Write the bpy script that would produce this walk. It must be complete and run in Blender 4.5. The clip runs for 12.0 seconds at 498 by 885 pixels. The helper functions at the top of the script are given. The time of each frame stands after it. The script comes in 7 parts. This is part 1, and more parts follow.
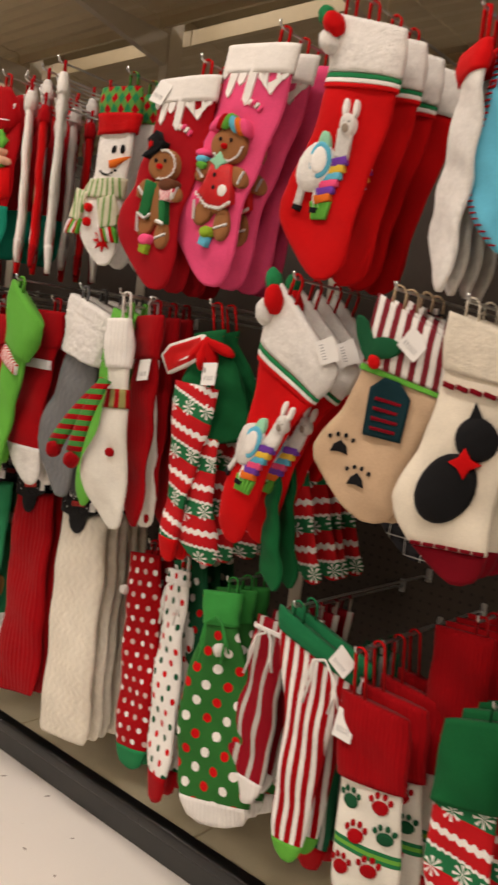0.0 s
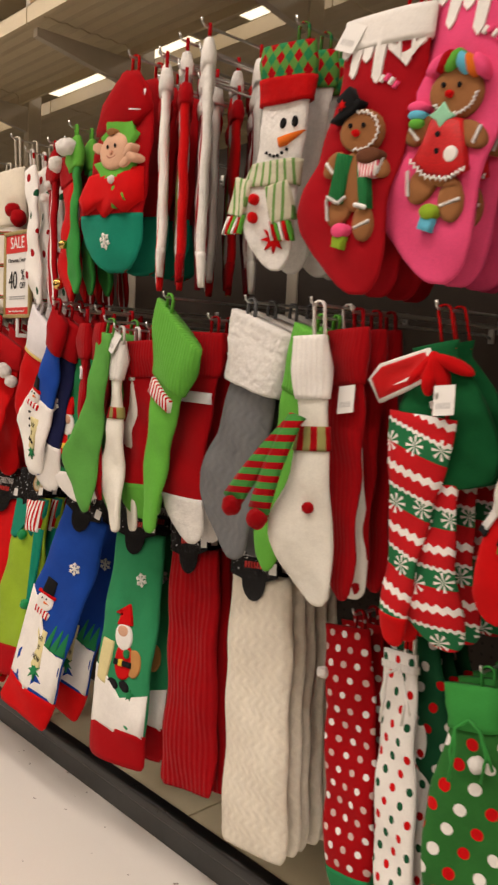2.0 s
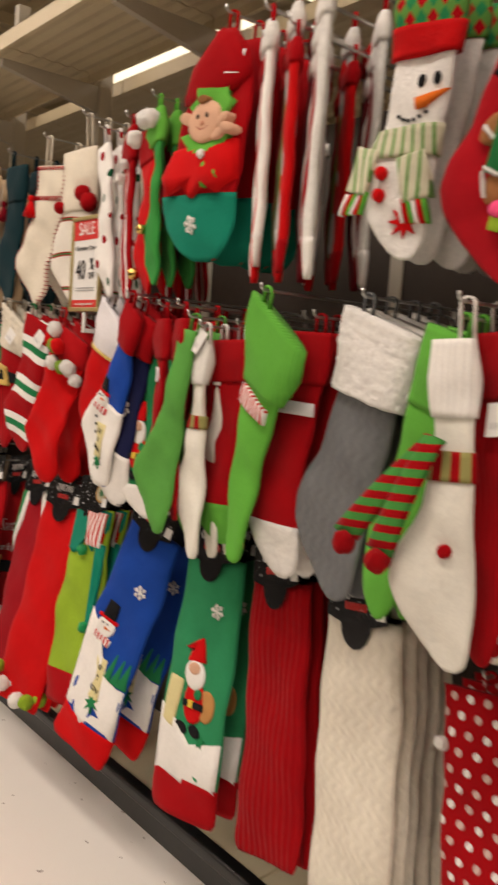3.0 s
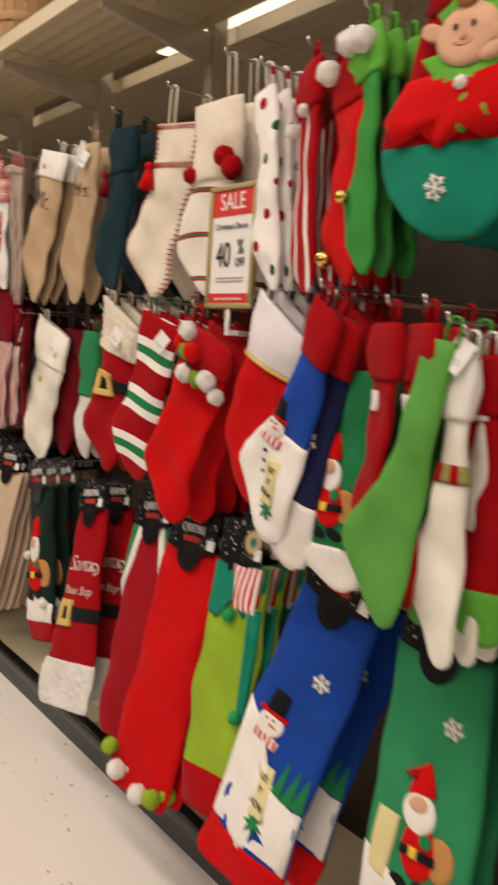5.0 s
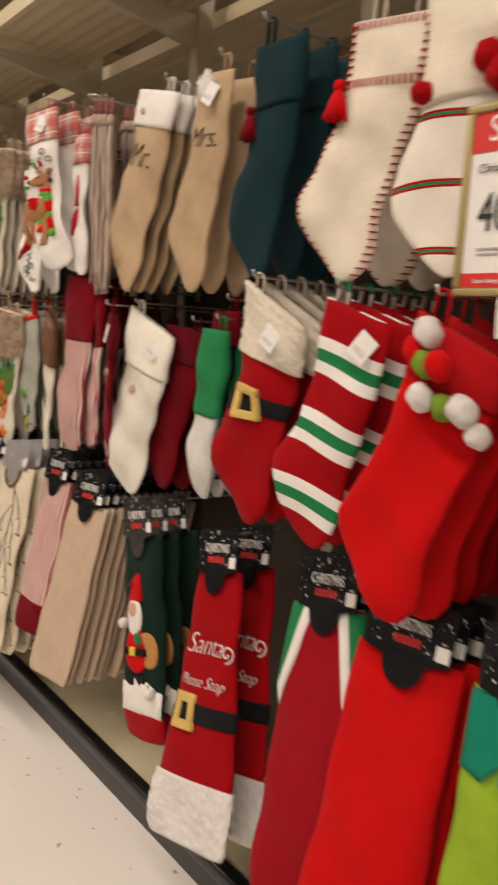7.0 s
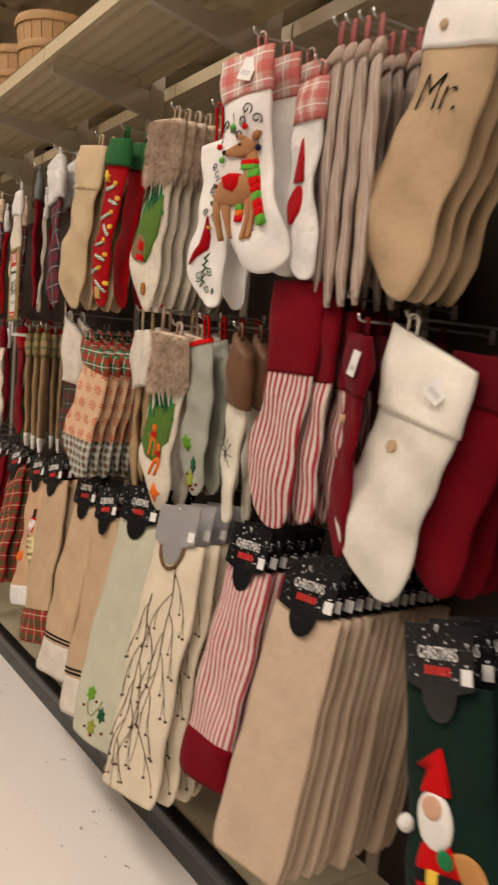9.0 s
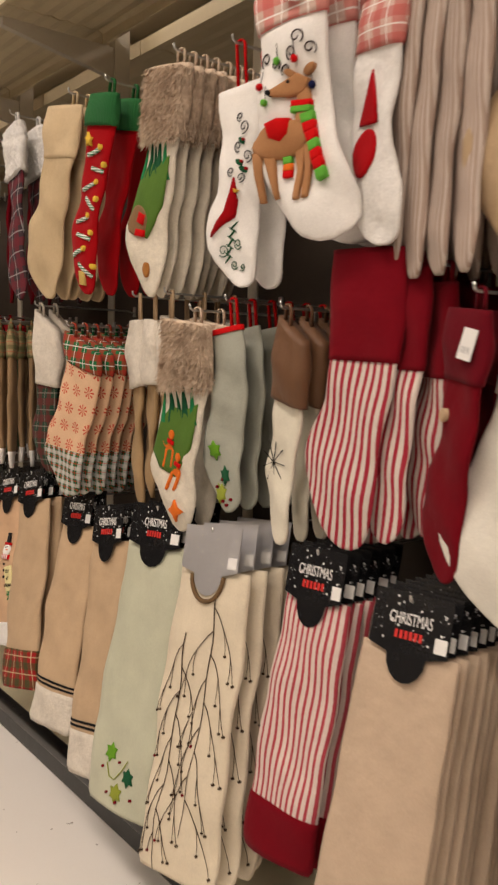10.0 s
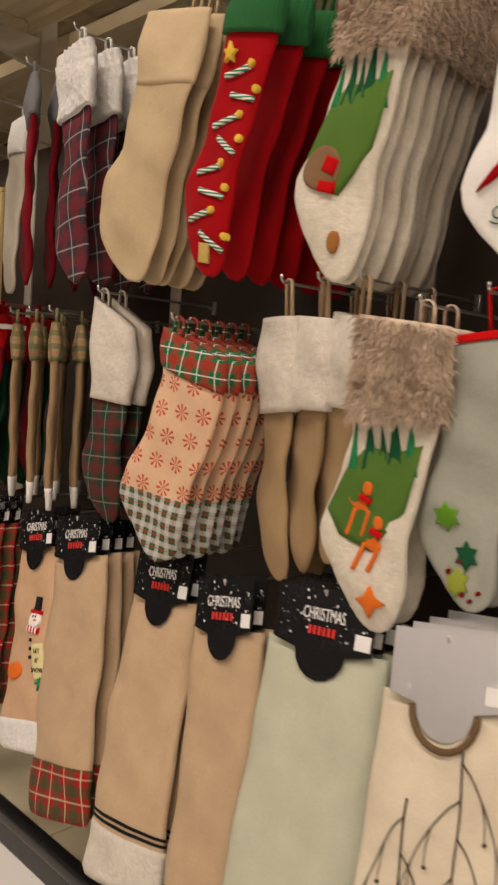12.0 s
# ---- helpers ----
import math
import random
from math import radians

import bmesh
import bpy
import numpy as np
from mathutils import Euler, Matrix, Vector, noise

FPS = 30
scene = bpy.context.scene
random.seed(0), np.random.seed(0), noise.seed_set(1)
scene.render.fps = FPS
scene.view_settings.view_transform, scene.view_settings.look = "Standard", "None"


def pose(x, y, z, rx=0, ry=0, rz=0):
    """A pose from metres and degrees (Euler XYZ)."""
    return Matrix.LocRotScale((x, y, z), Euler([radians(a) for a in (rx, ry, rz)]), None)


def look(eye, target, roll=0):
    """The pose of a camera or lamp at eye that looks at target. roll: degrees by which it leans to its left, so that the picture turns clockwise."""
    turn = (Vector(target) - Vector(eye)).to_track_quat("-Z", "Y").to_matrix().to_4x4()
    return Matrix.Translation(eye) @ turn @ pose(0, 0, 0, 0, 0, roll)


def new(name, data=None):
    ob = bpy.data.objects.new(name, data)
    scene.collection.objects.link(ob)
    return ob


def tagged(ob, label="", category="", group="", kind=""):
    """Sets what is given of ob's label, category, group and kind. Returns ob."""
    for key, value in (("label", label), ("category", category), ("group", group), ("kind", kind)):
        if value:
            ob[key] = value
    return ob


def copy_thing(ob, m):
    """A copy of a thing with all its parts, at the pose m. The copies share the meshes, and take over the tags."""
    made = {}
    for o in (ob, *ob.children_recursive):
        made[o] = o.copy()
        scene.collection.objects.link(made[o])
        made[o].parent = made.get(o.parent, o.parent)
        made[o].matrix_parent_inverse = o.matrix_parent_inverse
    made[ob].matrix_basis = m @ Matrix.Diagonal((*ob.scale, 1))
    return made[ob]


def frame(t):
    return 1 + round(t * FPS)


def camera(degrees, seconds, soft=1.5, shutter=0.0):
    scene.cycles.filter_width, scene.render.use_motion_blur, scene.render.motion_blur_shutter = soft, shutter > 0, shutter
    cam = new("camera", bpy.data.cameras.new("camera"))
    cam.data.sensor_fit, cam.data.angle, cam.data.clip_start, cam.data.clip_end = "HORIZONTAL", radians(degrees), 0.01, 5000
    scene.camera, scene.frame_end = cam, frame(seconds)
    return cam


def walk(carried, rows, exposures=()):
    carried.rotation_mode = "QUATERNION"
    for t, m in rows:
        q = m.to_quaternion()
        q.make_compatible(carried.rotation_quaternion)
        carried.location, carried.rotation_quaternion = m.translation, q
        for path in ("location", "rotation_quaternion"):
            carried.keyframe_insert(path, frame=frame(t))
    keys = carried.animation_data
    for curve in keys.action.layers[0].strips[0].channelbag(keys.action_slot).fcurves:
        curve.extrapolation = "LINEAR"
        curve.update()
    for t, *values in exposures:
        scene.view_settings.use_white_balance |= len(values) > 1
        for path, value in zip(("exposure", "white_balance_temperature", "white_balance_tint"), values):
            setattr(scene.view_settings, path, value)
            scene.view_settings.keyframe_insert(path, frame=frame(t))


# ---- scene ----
cam = camera(33.8, 12.0, soft=2.4, shutter=0.5)
PATH = [
    (0, (0.075, 0.000, 1.417), (2.150, 1.771, 1.156), 6.9),
    (0.5, (0.153, 0.066, 1.419), (2.055, 2.018, 1.133), 7.1),
    (1, (0.255, 0.158, 1.422), (1.969, 2.277, 1.145), 8.5),
    (1.5, (0.262, 0.273, 1.421), (1.954, 2.413, 1.169), 6.4),
    (2, (0.215, 0.456, 1.430), (2.082, 2.444, 1.165), 2.6),
    (2.5, (0.221, 0.580, 1.422), (2.097, 2.552, 1.118), 2.9),
    (3, (0.308, 0.719, 1.432), (2.060, 2.809, 1.159), 4.1),
    (3.2, (0.330, 0.773, 1.429), (2.022, 2.913, 1.166), 4.6),
    (4.8, (0.341, 1.259, 1.454), (2.070, 3.355, 1.093), 3.5),
    (5, (0.369, 1.334, 1.463), (2.032, 3.487, 1.133), 3.8),
    (5.5, (0.427, 1.506, 1.458), (1.959, 3.759, 1.171), 5.0),
    (6, (0.418, 1.703, 1.465), (2.043, 3.885, 1.148), 2.2),
    (6.5, (0.403, 1.880, 1.466), (2.150, 3.961, 1.112), 1.8),
    (7, (0.473, 2.082, 1.463), (2.089, 4.265, 1.101), 3.6),
    (7.2, (0.533, 2.159, 1.465), (2.015, 4.437, 1.112), 3.6),
    (8.8, (0.474, 2.881, 1.423), (2.056, 5.099, 1.134), 3.5),
    (9, (0.504, 2.970, 1.422), (1.996, 5.254, 1.162), 4.2),
    (9.5, (0.526, 3.161, 1.408), (1.997, 5.455, 1.138), 3.2),
    (10, (0.477, 3.389, 1.410), (2.174, 5.521, 1.129), 1.4),
    (10.5, (0.508, 3.583, 1.393), (2.248, 5.681, 1.112), 2.4),
    (11, (0.586, 3.774, 1.402), (2.211, 5.966, 1.154), 4.3),
    (11.5, (0.584, 3.961, 1.386), (2.280, 6.098, 1.134), 4.2),
    (12, (0.493, 4.189, 1.393), (2.408, 6.138, 1.166), 3.9),
]
walk(cam, [(t, look(eye, target, roll)) for t, eye, target, roll in PATH])

# ---- light ----
world = bpy.data.worlds.new("store_world")
scene.world = world
world.use_nodes = True
world.node_tree.nodes["Background"].inputs[0].default_value = (1.0, 0.86, 0.70, 1)
world.node_tree.nodes["Background"].inputs[1].default_value = 0.0
scene.view_settings.exposure = -0.84
LAMP_POWER = 62.0
LAMP_COLOUR = (1.0, 0.86, 0.77)


def lamp(x, y, z, sx, sy, power):
    data = bpy.data.lights.new("ceiling_lamp", "AREA")
    data.shape, data.size, data.size_y, data.energy, data.color = "RECTANGLE", sx, sy, power, LAMP_COLOUR
    ob = new("ceiling_lamp", data)
    ob.matrix_world = pose(x, y, z)
    return ob


for ly in (-1.6, 1.4, 4.4, 7.4):
    lamp(-0.3, ly, 4.12, 0.35, 2.3, LAMP_POWER * 1.7)
    lamp(-3.6, ly, 4.12, 0.35, 2.3, LAMP_POWER * 1.0)
    lamp(-6.6, ly, 4.12, 0.35, 2.3, LAMP_POWER * 1.05)
    lamp(4.7, ly, 4.12, 0.35, 2.3, LAMP_POWER * 0.4)


# ---- materials ----
class Net:
    """A small writer of shader nodes."""

    def __init__(self, name):
        self.mat = bpy.data.materials.new(name)
        self.mat.use_nodes = True
        self.t = self.mat.node_tree
        self.bsdf = self.t.nodes["Principled BSDF"]
        tc = self.t.nodes.new("ShaderNodeTexCoord")
        sep = self.t.nodes.new("ShaderNodeSeparateXYZ")
        self.t.links.new(tc.outputs["Object"], sep.inputs[0])
        self.co = tc.outputs["Object"]
        self.x, self.y, self.z = sep.outputs

    def put(self, socket, value):
        if isinstance(value, bpy.types.NodeSocket):
            self.t.links.new(value, socket)
        else:
            socket.default_value = value

    def m(self, op, a, b=0.0, c=0.0):
        n = self.t.nodes.new("ShaderNodeMath")
        n.operation = op
        for s, v in zip(n.inputs, (a, b, c)):
            self.put(s, v)
        return n.outputs[0]

    def mix(self, f, a, b):
        n = self.t.nodes.new("ShaderNodeMix")
        n.data_type = "RGBA"
        self.put(n.inputs[0], f)
        self.put(n.inputs[6], a if isinstance(a, bpy.types.NodeSocket) else (*a, 1))
        self.put(n.inputs[7], b if isinstance(b, bpy.types.NodeSocket) else (*b, 1))
        return n.outputs[2]

    def noise(self, scale, detail=3.0, rough=0.6, co=None):
        n = self.t.nodes.new("ShaderNodeTexNoise")
        self.t.links.new(co or self.co, n.inputs["Vector"])
        n.inputs["Scale"].default_value, n.inputs["Detail"].default_value, n.inputs["Roughness"].default_value = scale, detail, rough
        return n.outputs["Fac"]

    def stripe(self, co, period, duty=0.5, phase=0.0):
        return self.m("LESS_THAN", self.m("FRACT", self.m("MULTIPLY_ADD", co, 1 / period, phase + 100.0)), duty)

    def zig(self, co, amp, period):
        return self.m("ADD", co, self.m("MULTIPLY", self.m("PINGPONG", self.x, period), amp / period))

    def dots(self, px, pz, r, slim=1.0):
        w = self.noise(9.0, 1.0)
        zz = self.m("MULTIPLY_ADD", self.z, 1 / pz, 50.0)
        row = self.m("FLOOR", zz)
        xx = self.m("ADD", self.m("MULTIPLY_ADD", self.x, 1 / px, 50.0), self.m("MULTIPLY", row, 0.5))
        dx = self.m("MULTIPLY", self.m("SUBTRACT", self.m("FRACT", xx), 0.5), px / slim)
        dz = self.m("MULTIPLY", self.m("SUBTRACT", self.m("FRACT", zz), 0.5), pz)
        d = self.m("SQRT", self.m("ADD", self.m("MULTIPLY", dx, dx), self.m("MULTIPLY", dz, dz)))
        odd = self.m("LESS_THAN", self.m("FRACT", self.m("MULTIPLY", self.m("ADD", self.m("FLOOR", xx), row), 0.5)), 0.25)
        return self.m("LESS_THAN", d, self.m("MULTIPLY_ADD", w, r * 0.3, r * 0.85)), odd

    def flakes(self, px, pz, r):
        zz = self.m("MULTIPLY_ADD", self.z, 1 / pz, 50.0)
        row = self.m("FLOOR", zz)
        xx = self.m("ADD", self.m("MULTIPLY_ADD", self.x, 1 / px, 50.0), self.m("MULTIPLY", row, 0.5))
        dx = self.m("MULTIPLY", self.m("SUBTRACT", self.m("FRACT", xx), 0.5), px)
        dz = self.m("MULTIPLY", self.m("SUBTRACT", self.m("FRACT", zz), 0.5), pz)
        d = self.m("SQRT", self.m("ADD", self.m("MULTIPLY", dx, dx), self.m("MULTIPLY", dz, dz)))
        ang = self.m("ARCTAN2", dz, dx)
        arm = self.m("GREATER_THAN", self.m("COSINE", self.m("MULTIPLY", ang, 8.0)), 0.2)
        return self.m("MULTIPLY", arm, self.m("LESS_THAN", d, r))


RED, CRIMSON, MAROON = (0.54, 0.005, 0.006), (0.33, 0.003, 0.006), (0.16, 0.003, 0.009)
WHITE, CREAM, BEIGE = (0.82, 0.80, 0.76), (0.74, 0.68, 0.56), (0.62, 0.46, 0.28)
TAN, BROWN, DARKBROWN = (0.50, 0.36, 0.225), (0.26, 0.12, 0.05), (0.09, 0.045, 0.025)
GREEN, DKGREEN, LIME = (0.02, 0.20, 0.07), (0.012, 0.085, 0.035), (0.27, 0.42, 0.03)
APPLE, TEAL, BLUE, NAVY = (0.12, 0.40, 0.05), (0.01, 0.22, 0.14), (0.012, 0.06, 0.34), (0.012, 0.015, 0.06)
PINK, GREY, BLACK = (0.80, 0.085, 0.22), (0.16, 0.165, 0.17), (0.012, 0.012, 0.013)
TAUPE, SAGE, GOLD = (0.36, 0.27, 0.22), (0.58, 0.60, 0.46), (0.60, 0.42, 0.12)
DKTEAL, SKIN, ORANGE, OLIVE = (0.008, 0.030, 0.038), (0.66, 0.40, 0.27), (0.72, 0.16, 0.02), (0.16, 0.17, 0.04)
cloths = {}


def cloth(name, col, pat=None, rough=0.92, fuzz=0.35, sheen=0.04, **k):
    """A textile: base colour with mottling, an optional woven or printed pattern, and a knit, felt or pile relief."""
    key = (name, col, pat, rough, fuzz, tuple(sorted(k.items())))
    if key in cloths:
        return cloths[key]
    n = Net(name)
    c = col
    relief = None
    g = k.get
    p = g("p", 0.02)
    if pat == "stripes":
        lean = n.m("MULTIPLY_ADD", n.z, g("lean", 0.0), n.x)
        c = n.mix(n.stripe(lean, p, g("duty", 0.5)), col, k["c2"])
        if "c3" in k:
            c = n.mix(n.stripe(lean, p, 0.14, 0.36), c, k["c3"])
    elif pat == "bands":
        wav = n.m("ADD", n.z, n.m("MULTIPLY", n.m("SINE", n.m("MULTIPLY", n.x, 22.0)), g("wave", 0.006)))
        c = n.mix(n.stripe(wav, p, g("duty", 0.5)), col, k["c2"])
        if "c3" in k:
            c = n.mix(n.stripe(wav, p, g("duty", 0.5) / 3, -g("duty", 0.5) / 3), c, k["c3"])
    elif pat == "dots":
        d, odd = n.dots(g("px", 0.045), g("pz", 0.035), g("r", 0.011), g("slim", 1.0))
        c = n.mix(d, col, n.mix(odd, k["c2"], g("c3", k["c2"])))
    elif pat == "plaid":
        q = g("q", 0.045)
        c = n.mix(n.m("MULTIPLY", n.stripe(n.x, q, 0.42), 0.6), col, k["c2"])
        c = n.mix(n.m("MULTIPLY", n.stripe(n.z, q, 0.42), 0.6), c, k["c2"])
        c = n.mix(n.m("MULTIPLY", n.stripe(n.x, q, 0.06, 0.3), 0.75), c, g("c3", WHITE))
        c = n.mix(n.m("MULTIPLY", n.stripe(n.z, q, 0.06, 0.3), 0.75), c, g("c3", WHITE))
    elif pat == "argyle":
        a = n.stripe(n.m("ADD", n.x, n.m("MULTIPLY", n.z, 0.7)), p, 0.5)
        b = n.stripe(n.m("SUBTRACT", n.x, n.m("MULTIPLY", n.z, 0.7)), p, 0.5)
        c = n.mix(n.m("MULTIPLY", a, b), col, k["c2"])
        c = n.mix(n.m("MULTIPLY", n.m("SUBTRACT", 1.0, a), n.m("SUBTRACT", 1.0, b)), c, k["c3"])
    elif pat == "nordic":
        zz = n.m("MULTIPLY_ADD", n.z, 1.0, n.m("MULTIPLY", n.x, g("lean", 0.0)))
        band = n.stripe(n.zig(zz, 0.006, 0.008), p, 0.12)
        c = n.mix(band, col, k["c2"])
        c = n.mix(n.stripe(zz, p, 0.34, 0.62), c, k["c3"])
        c = n.mix(n.stripe(n.zig(zz, 0.004, 0.006), p, 0.06, 0.30), c, k["c2"])
        c = n.mix(n.flakes(0.05, p, 0.017), c, k["c2"])
    elif pat == "flakes":
        c = n.mix(n.flakes(g("px", 0.05), g("pz", 0.05), g("r", 0.014)), col, k["c2"])
    elif pat == "rib":
        relief = n.m("SINE", n.m("MULTIPLY", n.x, 6.283 / p))
        c = n.mix(n.m("MULTIPLY_ADD", relief, 0.09, 0.10), col, tuple(v * 0.6 for v in col))
    elif pat == "cable":
        rope = n.m("SINE", n.m("ADD", n.m("MULTIPLY", n.x, 6.283 / p), n.m("SINE", n.m("MULTIPLY", n.z, 150.0))))
        relief = n.m("MULTIPLY", rope, n.m("MULTIPLY_ADD", n.m("SINE", n.m("MULTIPLY", n.z, 300.0)), 0.35, 0.8))
        c = n.mix(n.m("MULTIPLY_ADD", relief, 0.08, 0.12), col, tuple(v * 0.6 for v in col))
    elif pat == "fur":
        f = n.noise(g("s", 60.0), 4.0, 0.7)
        c = n.mix(n.m("MULTIPLY_ADD", f, 2.4, -0.6), g("c2", tuple(v * 0.85 for v in col)), col)
    elif pat == "sequin":
        c = n.mix(n.noise(420.0, 2.0), tuple(v * 0.5 for v in col), tuple(min(1, v * 1.7) for v in col))
    mott = n.m("ADD", n.m("MULTIPLY", n.noise(14.0, 3.0), 0.55), n.m("MULTIPLY", n.noise(320.0, 2.0), 0.45))
    info = n.t.nodes.new("ShaderNodeObjectInfo")
    mott = n.m("ADD", mott, n.m("MULTIPLY_ADD", info.outputs["Random"], 0.24, -0.12))
    hsv = n.t.nodes.new("ShaderNodeHueSaturation")
    n.put(hsv.inputs["Color"], c if isinstance(c, bpy.types.NodeSocket) else (*c, 1))
    n.put(hsv.inputs["Value"], n.m("MULTIPLY_ADD", mott, 0.5, 0.72))
    n.put(n.bsdf.inputs["Base Color"], hsv.outputs[0])
    n.bsdf.inputs["Roughness"].default_value = rough
    n.bsdf.inputs["Sheen Weight"].default_value = sheen
    n.bsdf.inputs["Sheen Roughness"].default_value = 0.45
    n.bsdf.inputs["Specular IOR Level"].default_value = 0.25 if rough < 0.8 else 0.08
    fine = n.noise(900.0 if pat != "fur" else g("s", 60.0) * 2.2, 4.0, 0.75)
    h = n.m("ADD", n.m("MULTIPLY", fine, 0.4 if pat != "fur" else 1.3), n.m("MULTIPLY", n.noise(26.0, 2.0), 2.6))
    if relief is not None:
        h = n.m("MULTIPLY_ADD", relief, 0.9, h)
    bump = n.t.nodes.new("ShaderNodeBump")
    bump.inputs["Strength"].default_value = fuzz if pat != "fur" else 0.9
    bump.inputs["Distance"].default_value = 0.0025
    n.put(bump.inputs["Height"], h)
    n.put(n.bsdf.inputs["Normal"], bump.outputs[0])
    cloths[key] = n.mat
    return n.mat


def solid(name, col, rough=0.5, metal=0.0, grime=0.25, scale=30.0, bump=0.0):
    n = Net(name)
    f = n.m("ADD", n.m("MULTIPLY", n.noise(scale, 4.0), 0.6), n.m("MULTIPLY", n.noise(scale * 9, 3.0), 0.4))
    n.put(n.bsdf.inputs["Base Color"], n.mix(n.m("MULTIPLY", f, grime * 2), col, tuple(v * 0.62 for v in col)))
    n.put(n.bsdf.inputs["Roughness"], n.m("MULTIPLY_ADD", f, 0.25, rough - 0.12))
    n.bsdf.inputs["Metallic"].default_value = metal
    if bump:
        b = n.t.nodes.new("ShaderNodeBump")
        b.inputs["Strength"].default_value, b.inputs["Distance"].default_value = bump, 0.002
        n.put(b.inputs["Height"], f)
        n.put(n.bsdf.inputs["Normal"], b.outputs[0])
    return n.mat


def floor_material():
    n = Net("vinyl_floor")
    f = n.noise(3.0, 4.0)
    c = n.mix(f, (0.82, 0.79, 0.74), (0.88, 0.85, 0.80))
    c = n.mix(n.m("MULTIPLY", n.noise(240.0, 2.0), 0.18), c, (0.62, 0.54, 0.45))
    scuff = n.m("GREATER_THAN", n.noise(34.0, 2.0, 0.4), 0.745)
    c = n.mix(n.m("MULTIPLY", scuff, 0.75), c, (0.16, 0.11, 0.08))
    n.put(n.bsdf.inputs["Base Color"], c)
    n.put(n.bsdf.inputs["Roughness"], n.m("MULTIPLY_ADD", f, 0.2, 0.22))
    return n.mat


FLOOR_MAT = floor_material()
STEEL = solid("cream_enamelled_steel", (0.55, 0.50, 0.40), 0.45)
DECK = solid("cream_deck_steel", (0.88, 0.79, 0.54), 0.4)
KICK = solid("dark_kick_plate", (0.035, 0.036, 0.034), 0.42)
BUMPER = solid("black_rubber_bumper", (0.012, 0.012, 0.012), 0.3)
BOARD = solid("brown_pegboard", (0.040, 0.027, 0.017), 0.7, grime=0.35)
HOLE = solid("dark_hole", (0.02, 0.016, 0.012), 0.9)
CHROME = solid("zinc_wire", (0.60, 0.60, 0.58), 0.3, 0.9)
BASKET = solid("pale_basket_wood", (0.56, 0.33, 0.14), 0.6, grime=0.5, scale=12)
SHELFSTEEL = solid("shelf_steel", (0.62, 0.52, 0.33), 0.5)
WALLPAINT = solid("cream_wall_paint", (0.55, 0.48, 0.37), 0.8)
CEIL = solid("ceiling_paint", (0.62, 0.52, 0.34), 0.8)
CARD = solid("glossy_black_card", (0.010, 0.010, 0.011), 0.25, grime=0.1)
SILVERCARD = solid("silver_foil_card", (0.80, 0.80, 0.82), 0.42, 0.85, grime=0.15)
PAPER = solid("white_paper", (0.80, 0.79, 0.76), 0.6, grime=0.08)
INK = solid("black_ink", (0.015, 0.015, 0.016), 0.5)
REDINK = solid("red_ink", (0.62, 0.025, 0.02), 0.5, grime=0.1)
GREYINK = solid("grey_ink", (0.42, 0.42, 0.42), 0.6)
GOLDPRINT, PALEPRINT, GREENPRINT = solid("gold_print", (0.40, 0.22, 0.06), 0.5), solid("pale_print", (0.50, 0.44, 0.30), 0.5), solid("green_print", (0.03, 0.14, 0.05), 0.5)
FRAMEWOOD = solid("gold_frame", (0.42, 0.34, 0.14), 0.4, 0.2)
BRASS = solid("brass", (0.70, 0.48, 0.14), 0.25, 1.0)


# ---- mesh helpers ----
def part(name, bm, material, parent=None, label="", smooth=True):
    me = bpy.data.meshes.new(name)
    bm.normal_update()
    bm.to_mesh(me)
    bm.free()
    for f in me.polygons:
        f.use_smooth = smooth
    me.materials.append(material)
    ob = new(name, me)
    if parent is not None:
        ob.parent = parent
    if label:
        tagged(ob, label)
    return ob


def box(bm, x0, x1, y0, y1, z0, z1):
    v = [bm.verts.new((x, y, z)) for x in (x0, x1) for y in (y0, y1) for z in (z0, z1)]
    for q in ((0, 1, 3, 2), (4, 6, 7, 5), (0, 4, 5, 1), (2, 3, 7, 6), (0, 2, 6, 4), (1, 5, 7, 3)):
        bm.faces.new([v[i] for i in q])
    return bm


def bevelled(x0, x1, y0, y1, z0, z1, r=0.004, seg=2):
    bm = box(bmesh.new(), x0, x1, y0, y1, z0, z1)
    bmesh.ops.recalc_face_normals(bm, faces=bm.faces)
    bmesh.ops.bevel(bm, geom=bm.edges[:], offset=r, segments=seg, affect="EDGES", profile=0.5)
    return bm


def tube(pts, r, sides=8, bm=None, taper=None):
    bm = bm or bmesh.new()
    pts = [Vector(p) for p in pts]
    rings = []
    for i, p in enumerate(pts):
        d = (pts[min(i + 1, len(pts) - 1)] - pts[max(i - 1, 0)]).normalized()
        a = d.orthogonal().normalized() if i == 0 else (a - d * a.dot(d)).normalized()
        b = d.cross(a)
        rr = r if taper is None else r * taper[i]
        rings.append([bm.verts.new(p + rr * (a * math.cos(6.2832 * k / sides) + b * math.sin(6.2832 * k / sides))) for k in range(sides)])
    for q, s in zip(rings, rings[1:]):
        for k in range(sides):
            bm.faces.new((q[k], q[(k + 1) % sides], s[(k + 1) % sides], s[k]))
    bm.faces.new(rings[0][::-1])
    bm.faces.new(rings[-1])
    return bm


def ball(r, seed=0, rough=0.12, sub=3):
    bm = bmesh.new()
    bmesh.ops.create_icosphere(bm, subdivisions=sub, radius=r)
    for v in bm.verts:
        v.co *= 1 + rough * noise.noise(v.co * (5 / r * 0.35) + Vector((seed, 0, 0)))
    return bm


